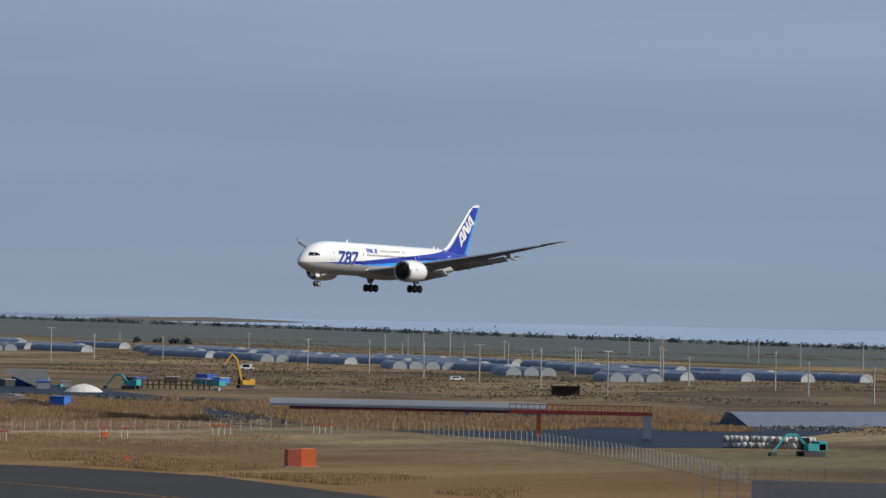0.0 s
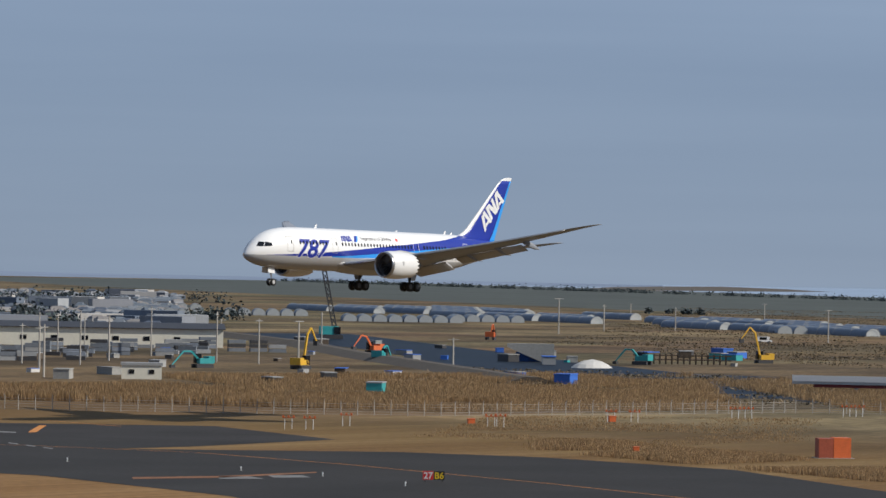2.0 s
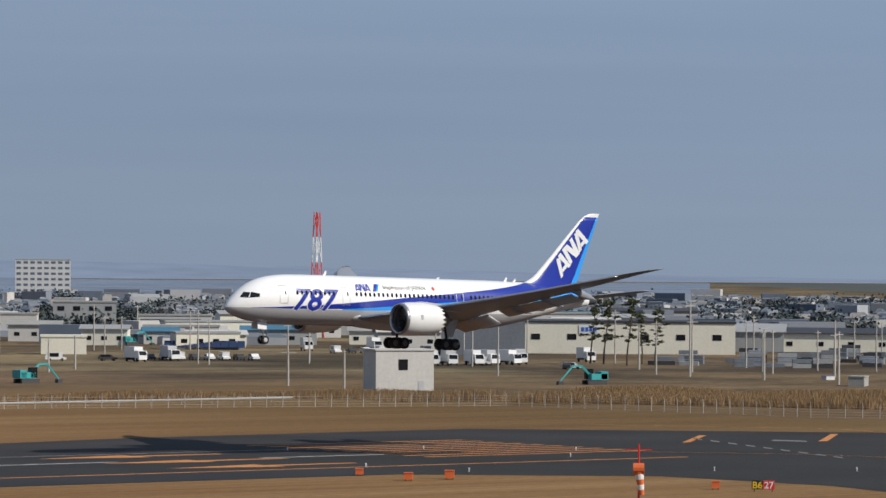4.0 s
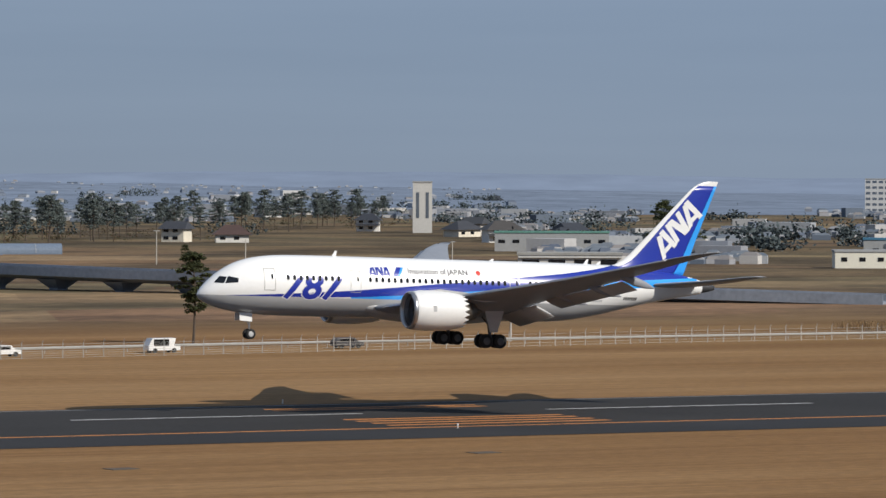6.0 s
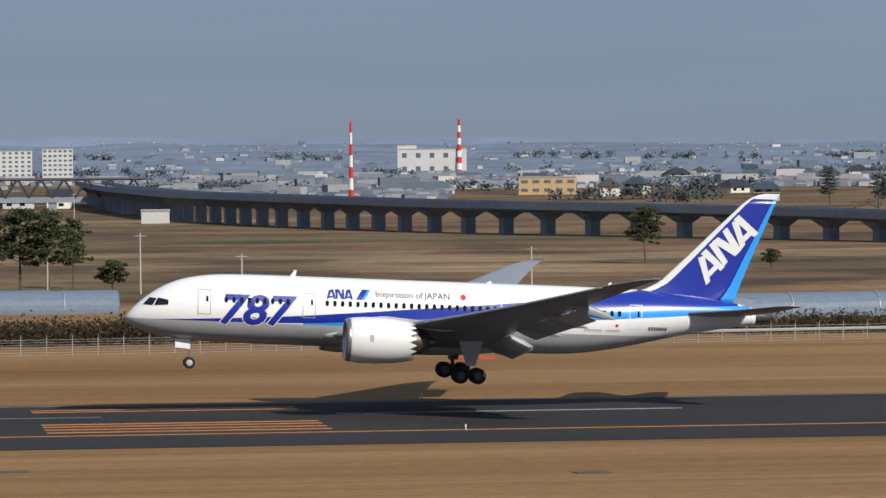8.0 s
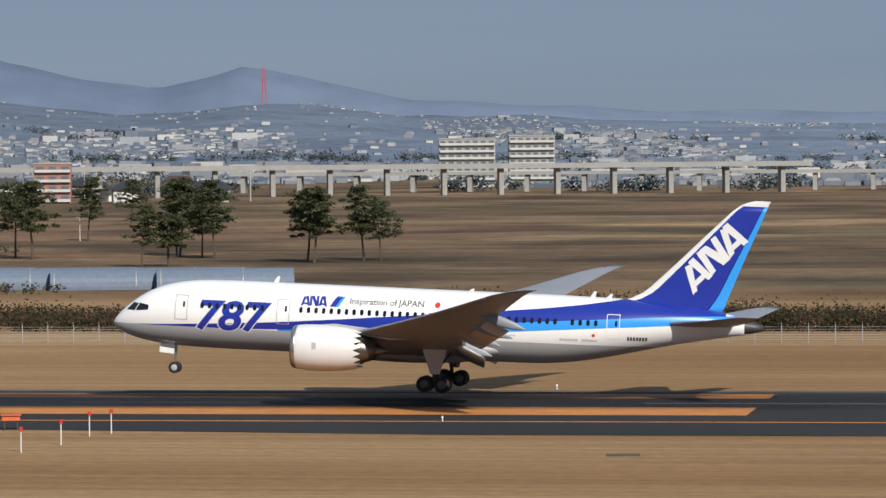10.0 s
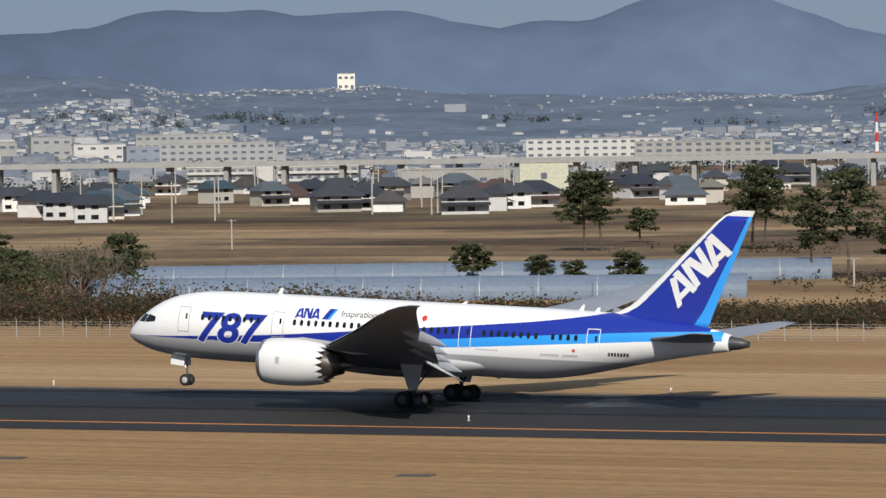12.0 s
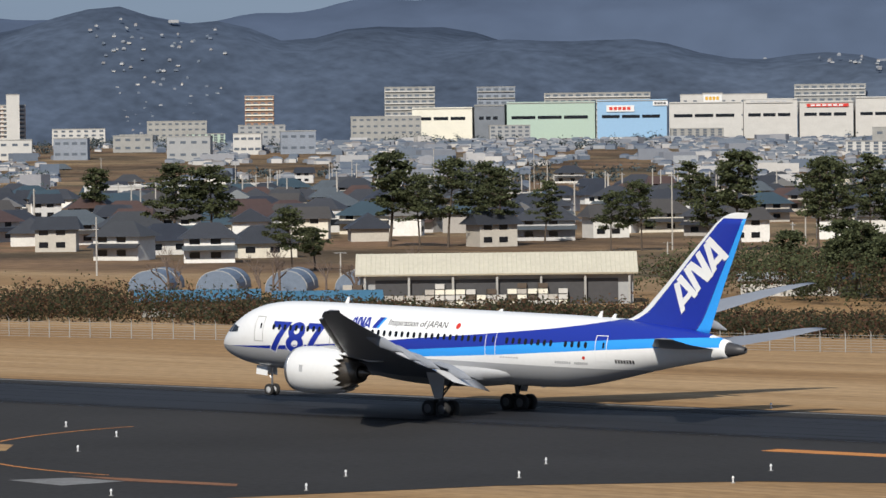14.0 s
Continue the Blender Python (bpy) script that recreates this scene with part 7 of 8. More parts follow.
WEST_LINE = [(-620, 462), (-442, 490), (-330, 508), (-200, 514), (-12, 514), (76, 526), (160, 536), (232, 546)]
fence("perimeter_fence_west", "long grey chain-link perimeter fence with leaning post tops", WEST_LINE, 2.9, 2.3, 7, M_STEEL, 0.055)
EAST_LINE = [(232, 546), (290, 556), (364, 560), (438, 534), (442, 507), (446, 473), (466, 450), (490, 428), (530, 418), (560, 414), (574, 391), (540, 345), (503, 305), (443, 248)]
fence("perimeter_fence_east", "long pale chain-link perimeter fence with leaning post tops", EAST_LINE, 2.6, 2.3, 5, M_POLE, 0.065)
for x0, y0 in ((404, 218),):
    ob = thing("steel_compound", "grey steel mesh compound fence", "fence", pose(x0, y0, 0, 0, 0, -60))
    for i in range(12):
        part("panel_post", boxes((-12 + i * 2.1, -11.88 + i * 2.1, -0.06, 0.06, -0.2, 4.0)), M_STEEL, ob)
    for k in range(6):
        part("rail", boxes((-12, 12, -0.03, 0.03, 0.4 + k * 0.68, 0.46 + k * 0.68)), M_STEEL, ob)
    part("screen", boxes((-6, 12, 0.3, 0.36, 0.1, 2.4)), M_WALLG, ob, "grey sheet screen")

# low white road barrier beyond the fence
ob = thing("road_barrier", "long pale grey guard rail along the road", "guard rail", pose(0, 0, 0))
part("rail", tubes(((60, 536, 0.7), (240, 560, 0.7), 0.18), ((240, 560, 0.7), (420, 566, 0.7), 0.18), n=6), M_STEEL, ob)
for i in range(60):
    x = 62 + i * 6
    part("post", tubes(((x, lerp_table([(60, 536), (240, 560), (420, 566)], x) + 0.25, -0.1), (x, lerp_table([(60, 536), (240, 560), (420, 566)], x) + 0.25, 0.7), 0.06), n=5), M_STEEL, ob)


# ---- poles ----
def pole(h, lamp):
    ob = thing("lamp_post" if lamp else "utility_pole", "tall thin grey lamp post" if lamp else "tall thin concrete utility pole", "pole", pose(0, 0, -300), "poles")
    part("shaft", tubes(((0, 0, -0.2), (0, 0, h), 0.15, 0.10), n=7), M_POLE, ob)
    if lamp:
        part("lamp_head", boxes((-0.9, 0.9, -0.15, 0.15, h - 0.05, h + 0.15)), M_STEEL, ob)
    else:
        part("cross_arm", boxes((-0.8, 0.8, -0.06, 0.06, h - 0.6, h - 0.45)), M_STEEL, ob)
    return ob


POLE_KINDS = [pole(10, False), pole(10, True)]
random.seed(3)
for i, (x, y, h) in enumerate(POLES_A + POLES_B):
    m = pose(x, y, 0, 0, 0, random.uniform(-40, 40))
    ob = POLE_KINDS[i] if i < 2 else copy_thing(POLE_KINDS[i % 3 == 0], m)
    k = 1.6 if i < len(POLES_A) else 1.1
    ob.matrix_basis = m @ Matrix.Diagonal((k, k, h / 10, 1))
for i in range(130):
    hx, hy = random.choice(HOUSES_A + HOUSES_B[:12] + HOUSES_B[14:] + HOUSES_B + HOUSES_C)
    m = pose(hx + random.uniform(-30, 30), hy + random.uniform(-30, 30), 0, 0, 0, random.uniform(-40, 40))
    copy_thing(POLE_KINDS[0], m)

# poles round the yards
for i in range(30):
    m = pose(random.uniform(540, 760), random.uniform(650, 900), 0, 0, 0, random.uniform(-40, 40))
    copy_thing(POLE_KINDS[0], m).matrix_basis = m @ Matrix.Diagonal((1.3, 1.3, random.uniform(0.8, 1.2), 1))
# pole lines over the coastal plain
for i in range(34):
    k = (i % 17) / 16
    x, y = (900 + 560 * k, 470 + 560 * k) if i < 17 else (1080 + 620 * k, 420 + 640 * k)
    m = pose(x + random.uniform(-14, 14), y + random.uniform(-14, 14), 0, 0, 0, random.uniform(-40, 40))
    copy_thing(POLE_KINDS[0], m).matrix_basis = m @ Matrix.Diagonal((1.7, 1.7, random.uniform(0.8, 1.15), 1))


# ---- greenhouses ----
def tunnel(length, r, end_mat):
    ob = thing("greenhouse_tunnel", "film-covered greenhouse tunnel with a pale arched end", "greenhouse", pose(0, 0, -300), "greenhouse tunnels")
    bm = bmesh.new()
    arc = [(r * math.cos(math.pi * i / 12), 0.5 + r * 0.85 * math.sin(math.pi * i / 12)) for i in range(13)]
    prof = [(r, 0)] + arc + [(-r, 0)]
    loft(bm, [[(0, a, z) for a, z in prof], [(length, a, z) for a, z in prof]], close=False)
    bmesh.ops.recalc_face_normals(bm, faces=bm.faces)
    part("film", bm, M_GHOUSE, ob, "bluish translucent film")
    for x in (-0.05, length + 0.05):
        bm = bmesh.new()
        bm.faces.new([bm.verts.new((x, a, z)) for a, z in prof])
        bm.faces.ensure_lookup_table()
        ext = bmesh.ops.extrude_face_region(bm, geom=bm.faces[:])
        bmesh.ops.translate(bm, verts=[v for v in ext["geom"] if isinstance(v, bmesh.types.BMVert)], vec=(0.08 if x < 0 else -0.08, 0, 0))
        part("end_wall", bm, end_mat, ob, "pale end wall")
    for k in range(int(length / 12) + 1):
        bm = bmesh.new()
        loft(bm, [[(k * 12 + 0.5, a0, z0), (k * 12 + 0.6, a0, z0), (k * 12 + 0.6, a0 * 1.03, z0 * 1.02 + 0.04), (k * 12 + 0.5, a0 * 1.03, z0 * 1.02 + 0.04)] for a0, z0 in arc], caps=True)
        bmesh.ops.recalc_face_normals(bm, faces=bm.faces)
        part("hoop", bm, M_STEEL, ob)
    return ob


TUN = [tunnel(48, 2.6, M_GHEND), tunnel(20, 3.0, M_GHOUSE), tunnel(24, 2.5, M_GHEND)]
first = [True, True, True]


def put_tunnel(k, m):
    if first[k]:
        TUN[k].matrix_basis = m
        first[k] = False
    else:
        copy_thing(TUN[k], m)


random.seed(40)
for r in range(4):
    for i in range(14):
        if random.random() < 0.22:
            continue
        put_tunnel(0, pose(1440 - i * 23.5 + r * 22, 1345 - i * 49 - r * 9, 0, 0, 0, -115.5))
for x, y, n in ((1262, 1212, 6), (1205, 1096, 8), (1262, 1092, 5), (1218, 905, 4), (1160, 806, 4), (1112, 728, 3), (1066, 660, 3), (1330, 1345, 7), (1205, 1222, 7), (1230, 1260, 5)):
    for i in range(n):
        put_tunnel(2, pose(x + i * 4.0, y - i * 4.0, 0, 0, 0, 45))
for x, y in ((-537, 594), (-527, 598), (-517, 602), (-507, 606), (-498, 610)):
    put_tunnel(1, pose(x, y, 0, 0, 0, 128))
for i in range(12):
    put_tunnel(1, pose(-352 + i * 7.2, 640 + i * 3.2 + (i % 2) * 1.5, 0, 0, 0, 22))
for i in range(10):
    put_tunnel(1, pose(-330 + i * 7.5, 596 + i * 2.0, 0, 0, 0, 20))
for i in range(9):
    put_tunnel(1, pose(-215 + i * 8, 672 + (i % 2) * 4, 0, 0, 0, 14))
for i in range(7):
    put_tunnel(1, pose(-28 + i * 9, 640 + (i % 2) * 3, 0, 0, 0, 2))
for i in range(8):
    put_tunnel(1, pose(70 + i * 12, 590 + i * 2, 0, 0, 0, 4))
for i in range(5):
    put_tunnel(1, pose(340 + i * 20, 1180 + i * 6, 0, 0, 0, -14))

# ---- construction site in the east ----
solid("canal", sheet([(600, 470), (700, 400), (755, 420), (735, 570), (785, 640), (870, 745), (1000, 910), (960, 925), (820, 735), (735, 640), (660, 530)], 0.03), M_WATER, "dark canal water", "canal", kind="structure")
solid("canal_reach", sheet([(612, 455), (580, 398), (556, 350), (546, 336), (572, 322), (640, 352), (700, 372), (712, 402)], 0.034), M_WATER, "dark canal water below the bridges", "canal", kind="structure")
bm = bmesh.new()
loft(bm, [[(x - 7, y - 9, -0.1), (x - 1, y - 1, 2.6), (x + 2, y + 2, 2.6), (x + 6, y + 6, -0.1)] for x, y in ((690, 398), (735, 384), (790, 352), (850, 310))], close=True, caps=True)
bmesh.ops.recalc_face_normals(bm, faces=bm.faces)
solid("sheeted_bank", bm, mat("grey_blue_sheeting", (0.10, 0.125, 0.17), 0.55, var=0.25, scale=0.4), "bank covered with grey-blue sheeting", "embankment", kind="structure")
bm = bmesh.new()
loft(bm, [[(x - 4, y + 4, -0.1), (x - 1.5, y + 1.5, 1.3), (x + 0.5, y - 0.5, 1.3), (x + 4, y - 4, -0.1)] for x, y in ((640, 535), (700, 610), (764, 690), (850, 790), (950, 925), (1010, 1000))], close=True, caps=True)
bmesh.ops.recalc_face_normals(bm, faces=bm.faces)
solid("canal_bank", bm, M_EARTH, "dark sloping canal bank", "embankment", kind="structure")


def digger(material, label, reach=1.0, raised=0.6):
    ob = thing("excavator", label, "excavator", pose(0, 0, -300), "excavators")
    for s in (-1, 1):
        part("track", boxes((-1.9, 1.9, s * 1.1 - 0.3, s * 1.1 + 0.3, 0, 0.8)), M_DGREY, ob, "dark steel track")
    part("house", boxes((-2.0, 1.2, -1.3, 1.3, 0.9, 2.0), (-2.2, -0.8, -1.3, 1.3, 1.0, 2.4)), material, ob)
    part("cab", boxes((0.1, 1.5, -1.3, -0.3, 1.0, 2.9)), M_GLASS, ob, "glazed cab")
    e = Vector((1.2 + 3.2 * reach, 0, 1.8 + 4.2 * raised * 1.3))
    tip = e + Vector((2.6 * reach, 0, -2.8))
    part("boom", tubes(((1.0, 0, 1.8), (1.2 + 1.4 * reach, 0, 2.2 + 4 * raised), 0.28), ((1.2 + 1.4 * reach, 0, 2.2 + 4 * raised), e, 0.26, 0.22), n=4), material, ob)
    part("arm", tubes((e, tip, 0.22, 0.16), n=4), material, ob)
    part("bucket", boxes((tip.x - 0.5, tip.x + 0.5, -0.5, 0.5, tip.z - 0.9, tip.z)), M_DGREY, ob)
    return ob


D = [digger(M_YEL, "yellow tracked excavator with a raised boom", 0.8, 1.25), digger(M_TEAL, "teal tracked excavator with a lowered boom", 1.0, 0.3), digger(M_ORANGE, "orange tracked excavator at the canal", 0.9, 0.5)]
for i, (k, x, y, t) in enumerate(((0, 838, 629, 150), (1, 653, 636, 160), (2, 800, 720, 170), (0, 668, 622, 10), (1, 743, 667, 20), (1, 528, 618, 165), (1, 790, 628, 100), (1, 646, 941, 0), (2, 985, 840, 30), (1, 547, 298, 150), (1, 438, 671, 0))):
    m = pose(x, y, 0, 0, 0, t)
    if i < 3:
        D[k].matrix_basis = m
    else:
        copy_thing(D[k], m)
ob = thing("crawler_crane", "teal crawler crane with a tall dark lattice jib", "crane", pose(935, 858, 0, 0, 0, -40))
part("tracks", boxes((-3, 3, -2.6, -1.6, 0, 1.1), (-3, 3, 1.6, 2.6, 0, 1.1)), M_DGREY, ob)
part("house", boxes((-3.5, 2, -1.7, 1.7, 1.2, 3.6)), M_TEAL, ob)
part("cab", boxes((0.5, 2.4, -1.9, -0.6, 1.3, 3.4)), M_GLASS, ob)
rods = []
for k in range(11):
    a, b2 = k / 11, (k + 1) / 11
    for s in (-0.6, 0.6):
        for u in (-0.6, 0.6):
            rods.append(((1 - 4 * a + u, s, 2.5 + 20 * a), (1 - 4 * b2 + u, s, 2.5 + 20 * b2), 0.12))
            rods.append(((1 - 4 * a + u, s, 2.5 + 20 * a), (1 - 4 * b2 - u, s, 2.5 + 20 * b2), 0.09))
part("jib", tubes(*rods, n=4), M_DGREY, ob, "dark lattice jib")
ob = thing("concrete_wing_wall", "pale grey concrete wedge-shaped channel wall", "wall", pose(781, 654, 0, 0, 0, -50))
bm = bmesh.new()
loft(bm, [[(-5.5, y, 4.2), (5.5, y, 4.2), (5.5, y, 0), (2.5, y, 0), (-5.5, y, 3.4)] for y in (0, 2.5)], caps=True)
bmesh.ops.recalc_face_normals(bm, faces=bm.faces)
part("wall", bm, M_CONC, ob, "pale concrete slab")
part("gate", boxes((-3.5, 4.5, 2.6, 3.2, -0.1, 2.2)), M_TARP, ob, "dark blue gate leaf")
ob = thing("gravel_heap", "pale heap of gravel under a sheet", "heap", pose(752, 612, 0))
bm = spun([(-0.2, 4.5), (0.8, 3.4), (1.5, 2.0), (1.9, 0.05)], 14, "z")
for v in bm.verts:
    v.co.x *= 1.2
    v.co += Vector((random.uniform(-0.2, 0.2), random.uniform(-0.2, 0.2), random.uniform(-0.1, 0.1)))
part("heap", bm, M_WALLW, ob)
ob = thing("sheet_pile_wall", "rusty brown sheet-pile staging", "staging", pose(805, 628, 0, 0, 0, -52))
for i in range(16):
    part("pile", boxes((-11 + i * 1.4, -10.6 + i * 1.4, -0.2, 0.2, -0.2, 2.4)), M_BARK, ob)
for z in (0.9, 1.9):
    part("waler", boxes((-11.5, 11.5, -0.35, -0.2, z, z + 0.25)), M_BARK, ob)
random.seed(14)
for i in range(46):
    x, y = random.uniform(560, 900), 0
    y = x * 0.62 + random.uniform(110, 290)
    s = random.uniform(0.7, 2.2)
    ob = thing("site_crate", "crate or bundle of building material", "crate", pose(x, y, 0, 0, 0, random.uniform(0, 90)), "site crates")
    m2 = random.choice((M_TARP, M_WALLW, M_CONC, M_DGREY, M_TEAL, M_WALLG, M_BARK))
    part("body", boxes((-s * 1.4, s * 1.4, -s * 0.7, s * 0.7, 0, s * 0.8)), m2, ob)
    part("cover", boxes((-s * 1.45, s * 1.45, -s * 0.75, s * 0.75, s * 0.8, s * 0.9)), random.choice((M_TARP, M_WALLG, M_CONC)), ob)
random.seed(15)
for i in range(60):
    k = random.random()
    x, y = 640 + 150 * k + random.uniform(-8, 8), 700 + 62 * k + random.uniform(-22, 30)
    ob = thing("material_stack", "grey stacked scaffolding and pallets in the yard", "stack", pose(x, y, 0, 0, 0, -44 + random.uniform(-10, 10)), "yard stacks")
    for j in range(random.randint(1, 3)):
        part("layer", boxes((-2.1, 2.1, -1, 1, j * 1.0, j * 1.0 + 0.85)), random.choice((M_WALLG, M_DGREY, M_CONCD, M_DWALL)), ob)

# bridges of the east
ob = thing("pipe_bridge", "long bridge with a white parapet and red girder", "bridge", pose(673, 461, 0, 0, 0, -56))
part("deck", boxes((-30, 26, -2, 2, 1.5, 2.0)), M_WALLW, ob)
part("parapet", boxes((-30, 26, -2.1, -1.95, 2.0, 3.1)), M_WHITE, ob, "white parapet panels")
part("girder", boxes((-26, 26, -1.6, 1.6, 0.9, 1.5)), mat("dull_red_paint", (0.22, 0.03, 0.03), 0.6), ob, "dull red girder")
for x in (-18, -4, 10, 22):
    part("pier", boxes((x - 0.5, x + 0.5, -1.4, 1.4, -1.5, 0.9)), M_CONCD, ob)
ob = thing("red_bridge", "dark red footbridge on an orange-red pier", "bridge", pose(586, 368, 0, 0, 0, -57))
M_RBR = mat("dark_red_bridge_paint", (0.26, 0.035, 0.03), 0.6, var=0.2)
part("girder", boxes((-11, 14, -1.2, 1.2, 4.0, 4.7)), M_RBR, ob)
for i in range(24):
    part("baluster", boxes((-11 + i * 1.07, -10.9 + i * 1.07, -1.2, -1.1, 4.7, 5.7)), M_RBR, ob)
part("handrail", boxes((-11, 14, -1.22, -1.08, 5.6, 5.75)), M_RBR, ob)
part("pier", boxes((-6.2, -5.4, -0.8, 0.8, -1.5, 4.0)), M_ORANGE, ob, "orange-red pier")
part("pier", boxes((12.4, 13.8, -1.2, 1.2, -1.5, 4.0)), M_CONCD, ob, "dark concrete pier")
ob = thing("picnic_shelter", "small gabled wooden shelter", "shelter", pose(874, 555, 0, 0, 0, -57))
for x in (-3.4, 3.4):
    for y in (-2, 2):
        part("post", boxes((x - 0.2, x + 0.2, y - 0.2, y + 0.2, -0.2, 2.6)), M_BARK, ob)
bm = bmesh.new()
loft(bm, [[(-4.6, y, 2.4), (0, y, 4.4), (4.6, y, 2.4), (0, y, 4.1)] for y in (-3, 3)], caps=True)
bmesh.ops.recalc_face_normals(bm, faces=bm.faces)
part("roof", bm, M_ROOFD, ob)
part("wall", boxes((-3.2, 3.2, 1.8, 2.0, 0, 2.5)), M_BARK, ob)
random.seed(6)
for i in range(46):
    ob = thing("sandbag", "big pale rounded bulk bag", "bulk bag", pose(570 + (i % 23) * 0.35 + random.uniform(-0.3, 0.3), 327 - (i % 23) * 0.55 + random.uniform(-0.3, 0.3), (i // 23) * 1.0), "bulk bags")
    bm = spun([(0, 0.35), (0.1, 0.55), (0.6, 0.6), (0.95, 0.42), (1.05, 0.05)], 10, "z")
    part("bag", bm, random.choice((M_CONC, M_WALLW, M_POLE)), ob, smooth=True)

# ---- airfield furniture ----
def airfield_light(h=0.32):
    ob = thing("edge_light", "small white runway edge light on a stub", "runway light", pose(0, 0, -200), "edge lights")
    part("stem", tubes(((0, 0, -0.1), (0, 0, h), 0.05), n=6), M_WHITE, ob)
    part("lens", tubes(((0, 0, h), (0, 0, h + 0.16), 0.10, 0.06), n=8), M_WHITE, ob)
    part("foot", tubes(((0, 0, 0), (0, 0, 0.06), 0.16), n=8), M_CONC, ob)
    return ob


EL = airfield_light()
spots = [p for i, p in enumerate(RLIGHTS) if i not in (2, 4, 6, 9, 16, 22)] + [(237.5, 386.5), (297, 386.5), (-63.5, 386.8), (314, 424), (330, 418), (344, 406), (338, 351), (333, 394), (341, 327), (340, 314), (333, 296), (300, 372), (325, 360), (60, 430), (120, 430), (180, 430), (0, 430), (-60, 430), (-120, 430), (-180, 430), (-240, 430), (-300, 430)]
for i, (x, y) in enumerate(spots):
    if i == 0:
        EL.matrix_basis = pose(x, y, 0)
    else:
        copy_thing(EL, pose(x, y, 0))


def marker_sign(x, y, turn, faces):
    ob = thing("taxi_sign", "lit taxiway guidance sign with letters and numbers", "sign", pose(x, y, 0, 0, 0, turn))
    x0 = -1.15
    M_SY = M_YEL
    for text, ground, ink in faces:
        s = part("panel", boxes((x0, x0 + 1.12, -0.1, 0.1, 0.25, 1.15)), ground, ob, "sign panel")
        bm = lettering(text, 0.95, 0, 0.02, 0, "CENTER")
        for v in bm.verts:
            v.co = Vector((x0 + 0.56 + v.co.x, -0.115, 0.37 + v.co.y))
        part("characters", bm, ink, s, "sign characters")
        x0 += 1.16
    for lx in (-0.9, 0.9):
        part("leg", boxes((lx - 0.05, lx + 0.05, -0.05, 0.05, -0.1, 0.25)), M_DGREY, ob)


M_SRED = mat("red_sign_face", (0.60, 0.02, 0.02), 0.5, var=0.05)
M_SBLK = mat("black_sign_face", (0.015, 0.015, 0.015), 0.5, var=0.05)
M_SYEL = mat("yellow_sign_ink", (0.75, 0.50, 0.02), 0.5, var=0.05)
marker_sign(342, 300, -49, (("27", M_SRED, M_WHITE), ("B6", M_SBLK, M_SYEL)))
marker_sign(300, 325, -43, (("B6", M_SBLK, M_SYEL), ("27", M_SRED, M_WHITE)))


def windsock(x, y):
    ob = thing("windsock", "limp orange and white windsock on a red mast", "windsock", pose(x, y, 0, 0, 0, -42))
    part("mast", tubes(((0, 0, -0.2), (0, 0, 6.3), 0.11, 0.08), n=8), M_RED, ob)
    part("light_arm", boxes((-1.2, 1.2, -0.05, 0.05, 5.7, 5.8)), M_RED, ob)
    part("hoop", tubes(((-0.5, -0.25, 4.0), (0.5, -0.25, 4.0), 0.55), n=12), M_ORANGE, ob)
    for k in range(5):
        a, b2 = k / 5, (k + 1) / 5
        part("cloth_band", tubes(((0.3 * a, -0.3, 4.0 - 2.4 * a), (0.3 * b2, -0.3, 4.0 - 2.4 * b2), 0.46 - 0.22 * a, 0.46 - 0.22 * b2), n=12), M_ORANGE if k % 2 == 0 else M_WHITE, ob)


windsock(266, 305)
EQ = None
for i, (x, y, w, h) in enumerate(((267, 312, 1.0, 0.8), (283, 361, 0.9, 0.8), (288.5, 361, 1.0, 0.9), (285, 372, 0.8, 0.7), (299, 331, 0.8, 0.8), (496, 400, 1.0, 0.9), (469, 404, 1.0, 0.8), (415, 331, 0.7, 0.9), (-99, 341, 1.5, 1.4), (8, 495, 1.6, 1.6))):
    ob = thing("equipment_box", "small orange airfield equipment box", "box", pose(x, y, 0, 0, 0, -40 if x > 0 else 15), "equipment boxes")
    part("cabinet", boxes((-w / 2, w / 2, -w / 2, w / 2, 0.15, h)), M_ORANGE, ob)
    part("lid", boxes((-w / 2 - 0.05, w / 2 + 0.05, -w / 2 - 0.05, w / 2 + 0.05, h, h + 0.08)), M_ORANGE, ob)
    for s in (-0.35, 0.35):
        part("foot", boxes((s * w - 0.06, s * w + 0.06, -0.1, 0.1, -0.1, 0.15)), M_DGREY, ob)
ob = thing("localizer_cabin", "orange-red twin equipment cabin on the grass", "cabin", pose(431, 313, 0, 0, 0, -42))
part("cabin", boxes((-2.0, -0.2, -1.2, 1.2, 0, 2.4)), mat("dark_orange_red", (0.32, 0.07, 0.035), 0.6), ob, "darker red-brown half")
part("cabin", boxes((-0.15, 2.0, -1.2, 1.2, 0, 2.5)), M_ORANGE, ob, "orange half")
part("base", boxes((-2.4, 2.4, -1.5, 1.5, -0.1, 0.05)), M_CONC, ob)
for x, y in ((447, 408), (433, 402), (464, 396), (466, 396), (497, 401), (500, 399), (527, 401), (529, 400), (553, 399), (555, 398), (432, 405)):
    ob = thing("approach_light", "approach light bar on two thin posts", "airfield light", pose(x, y, 0, 0, 0, -50), "approach lights")
    for s in (-0.5, 0.5):
        part("post", tubes(((s, 0, -0.1), (s, 0, 1.5), 0.05), n=5), M_WHITE, ob)
    part("bar", boxes((-0.9, 0.9, -0.06, 0.06, 1.5, 1.6)), M_ORANGE, ob)
    for s in (-0.7, 0, 0.7):
        part("lamp", boxes((s - 0.12, s + 0.12, -0.15, 0.1, 1.6, 1.85)), M_ORANGE, ob)
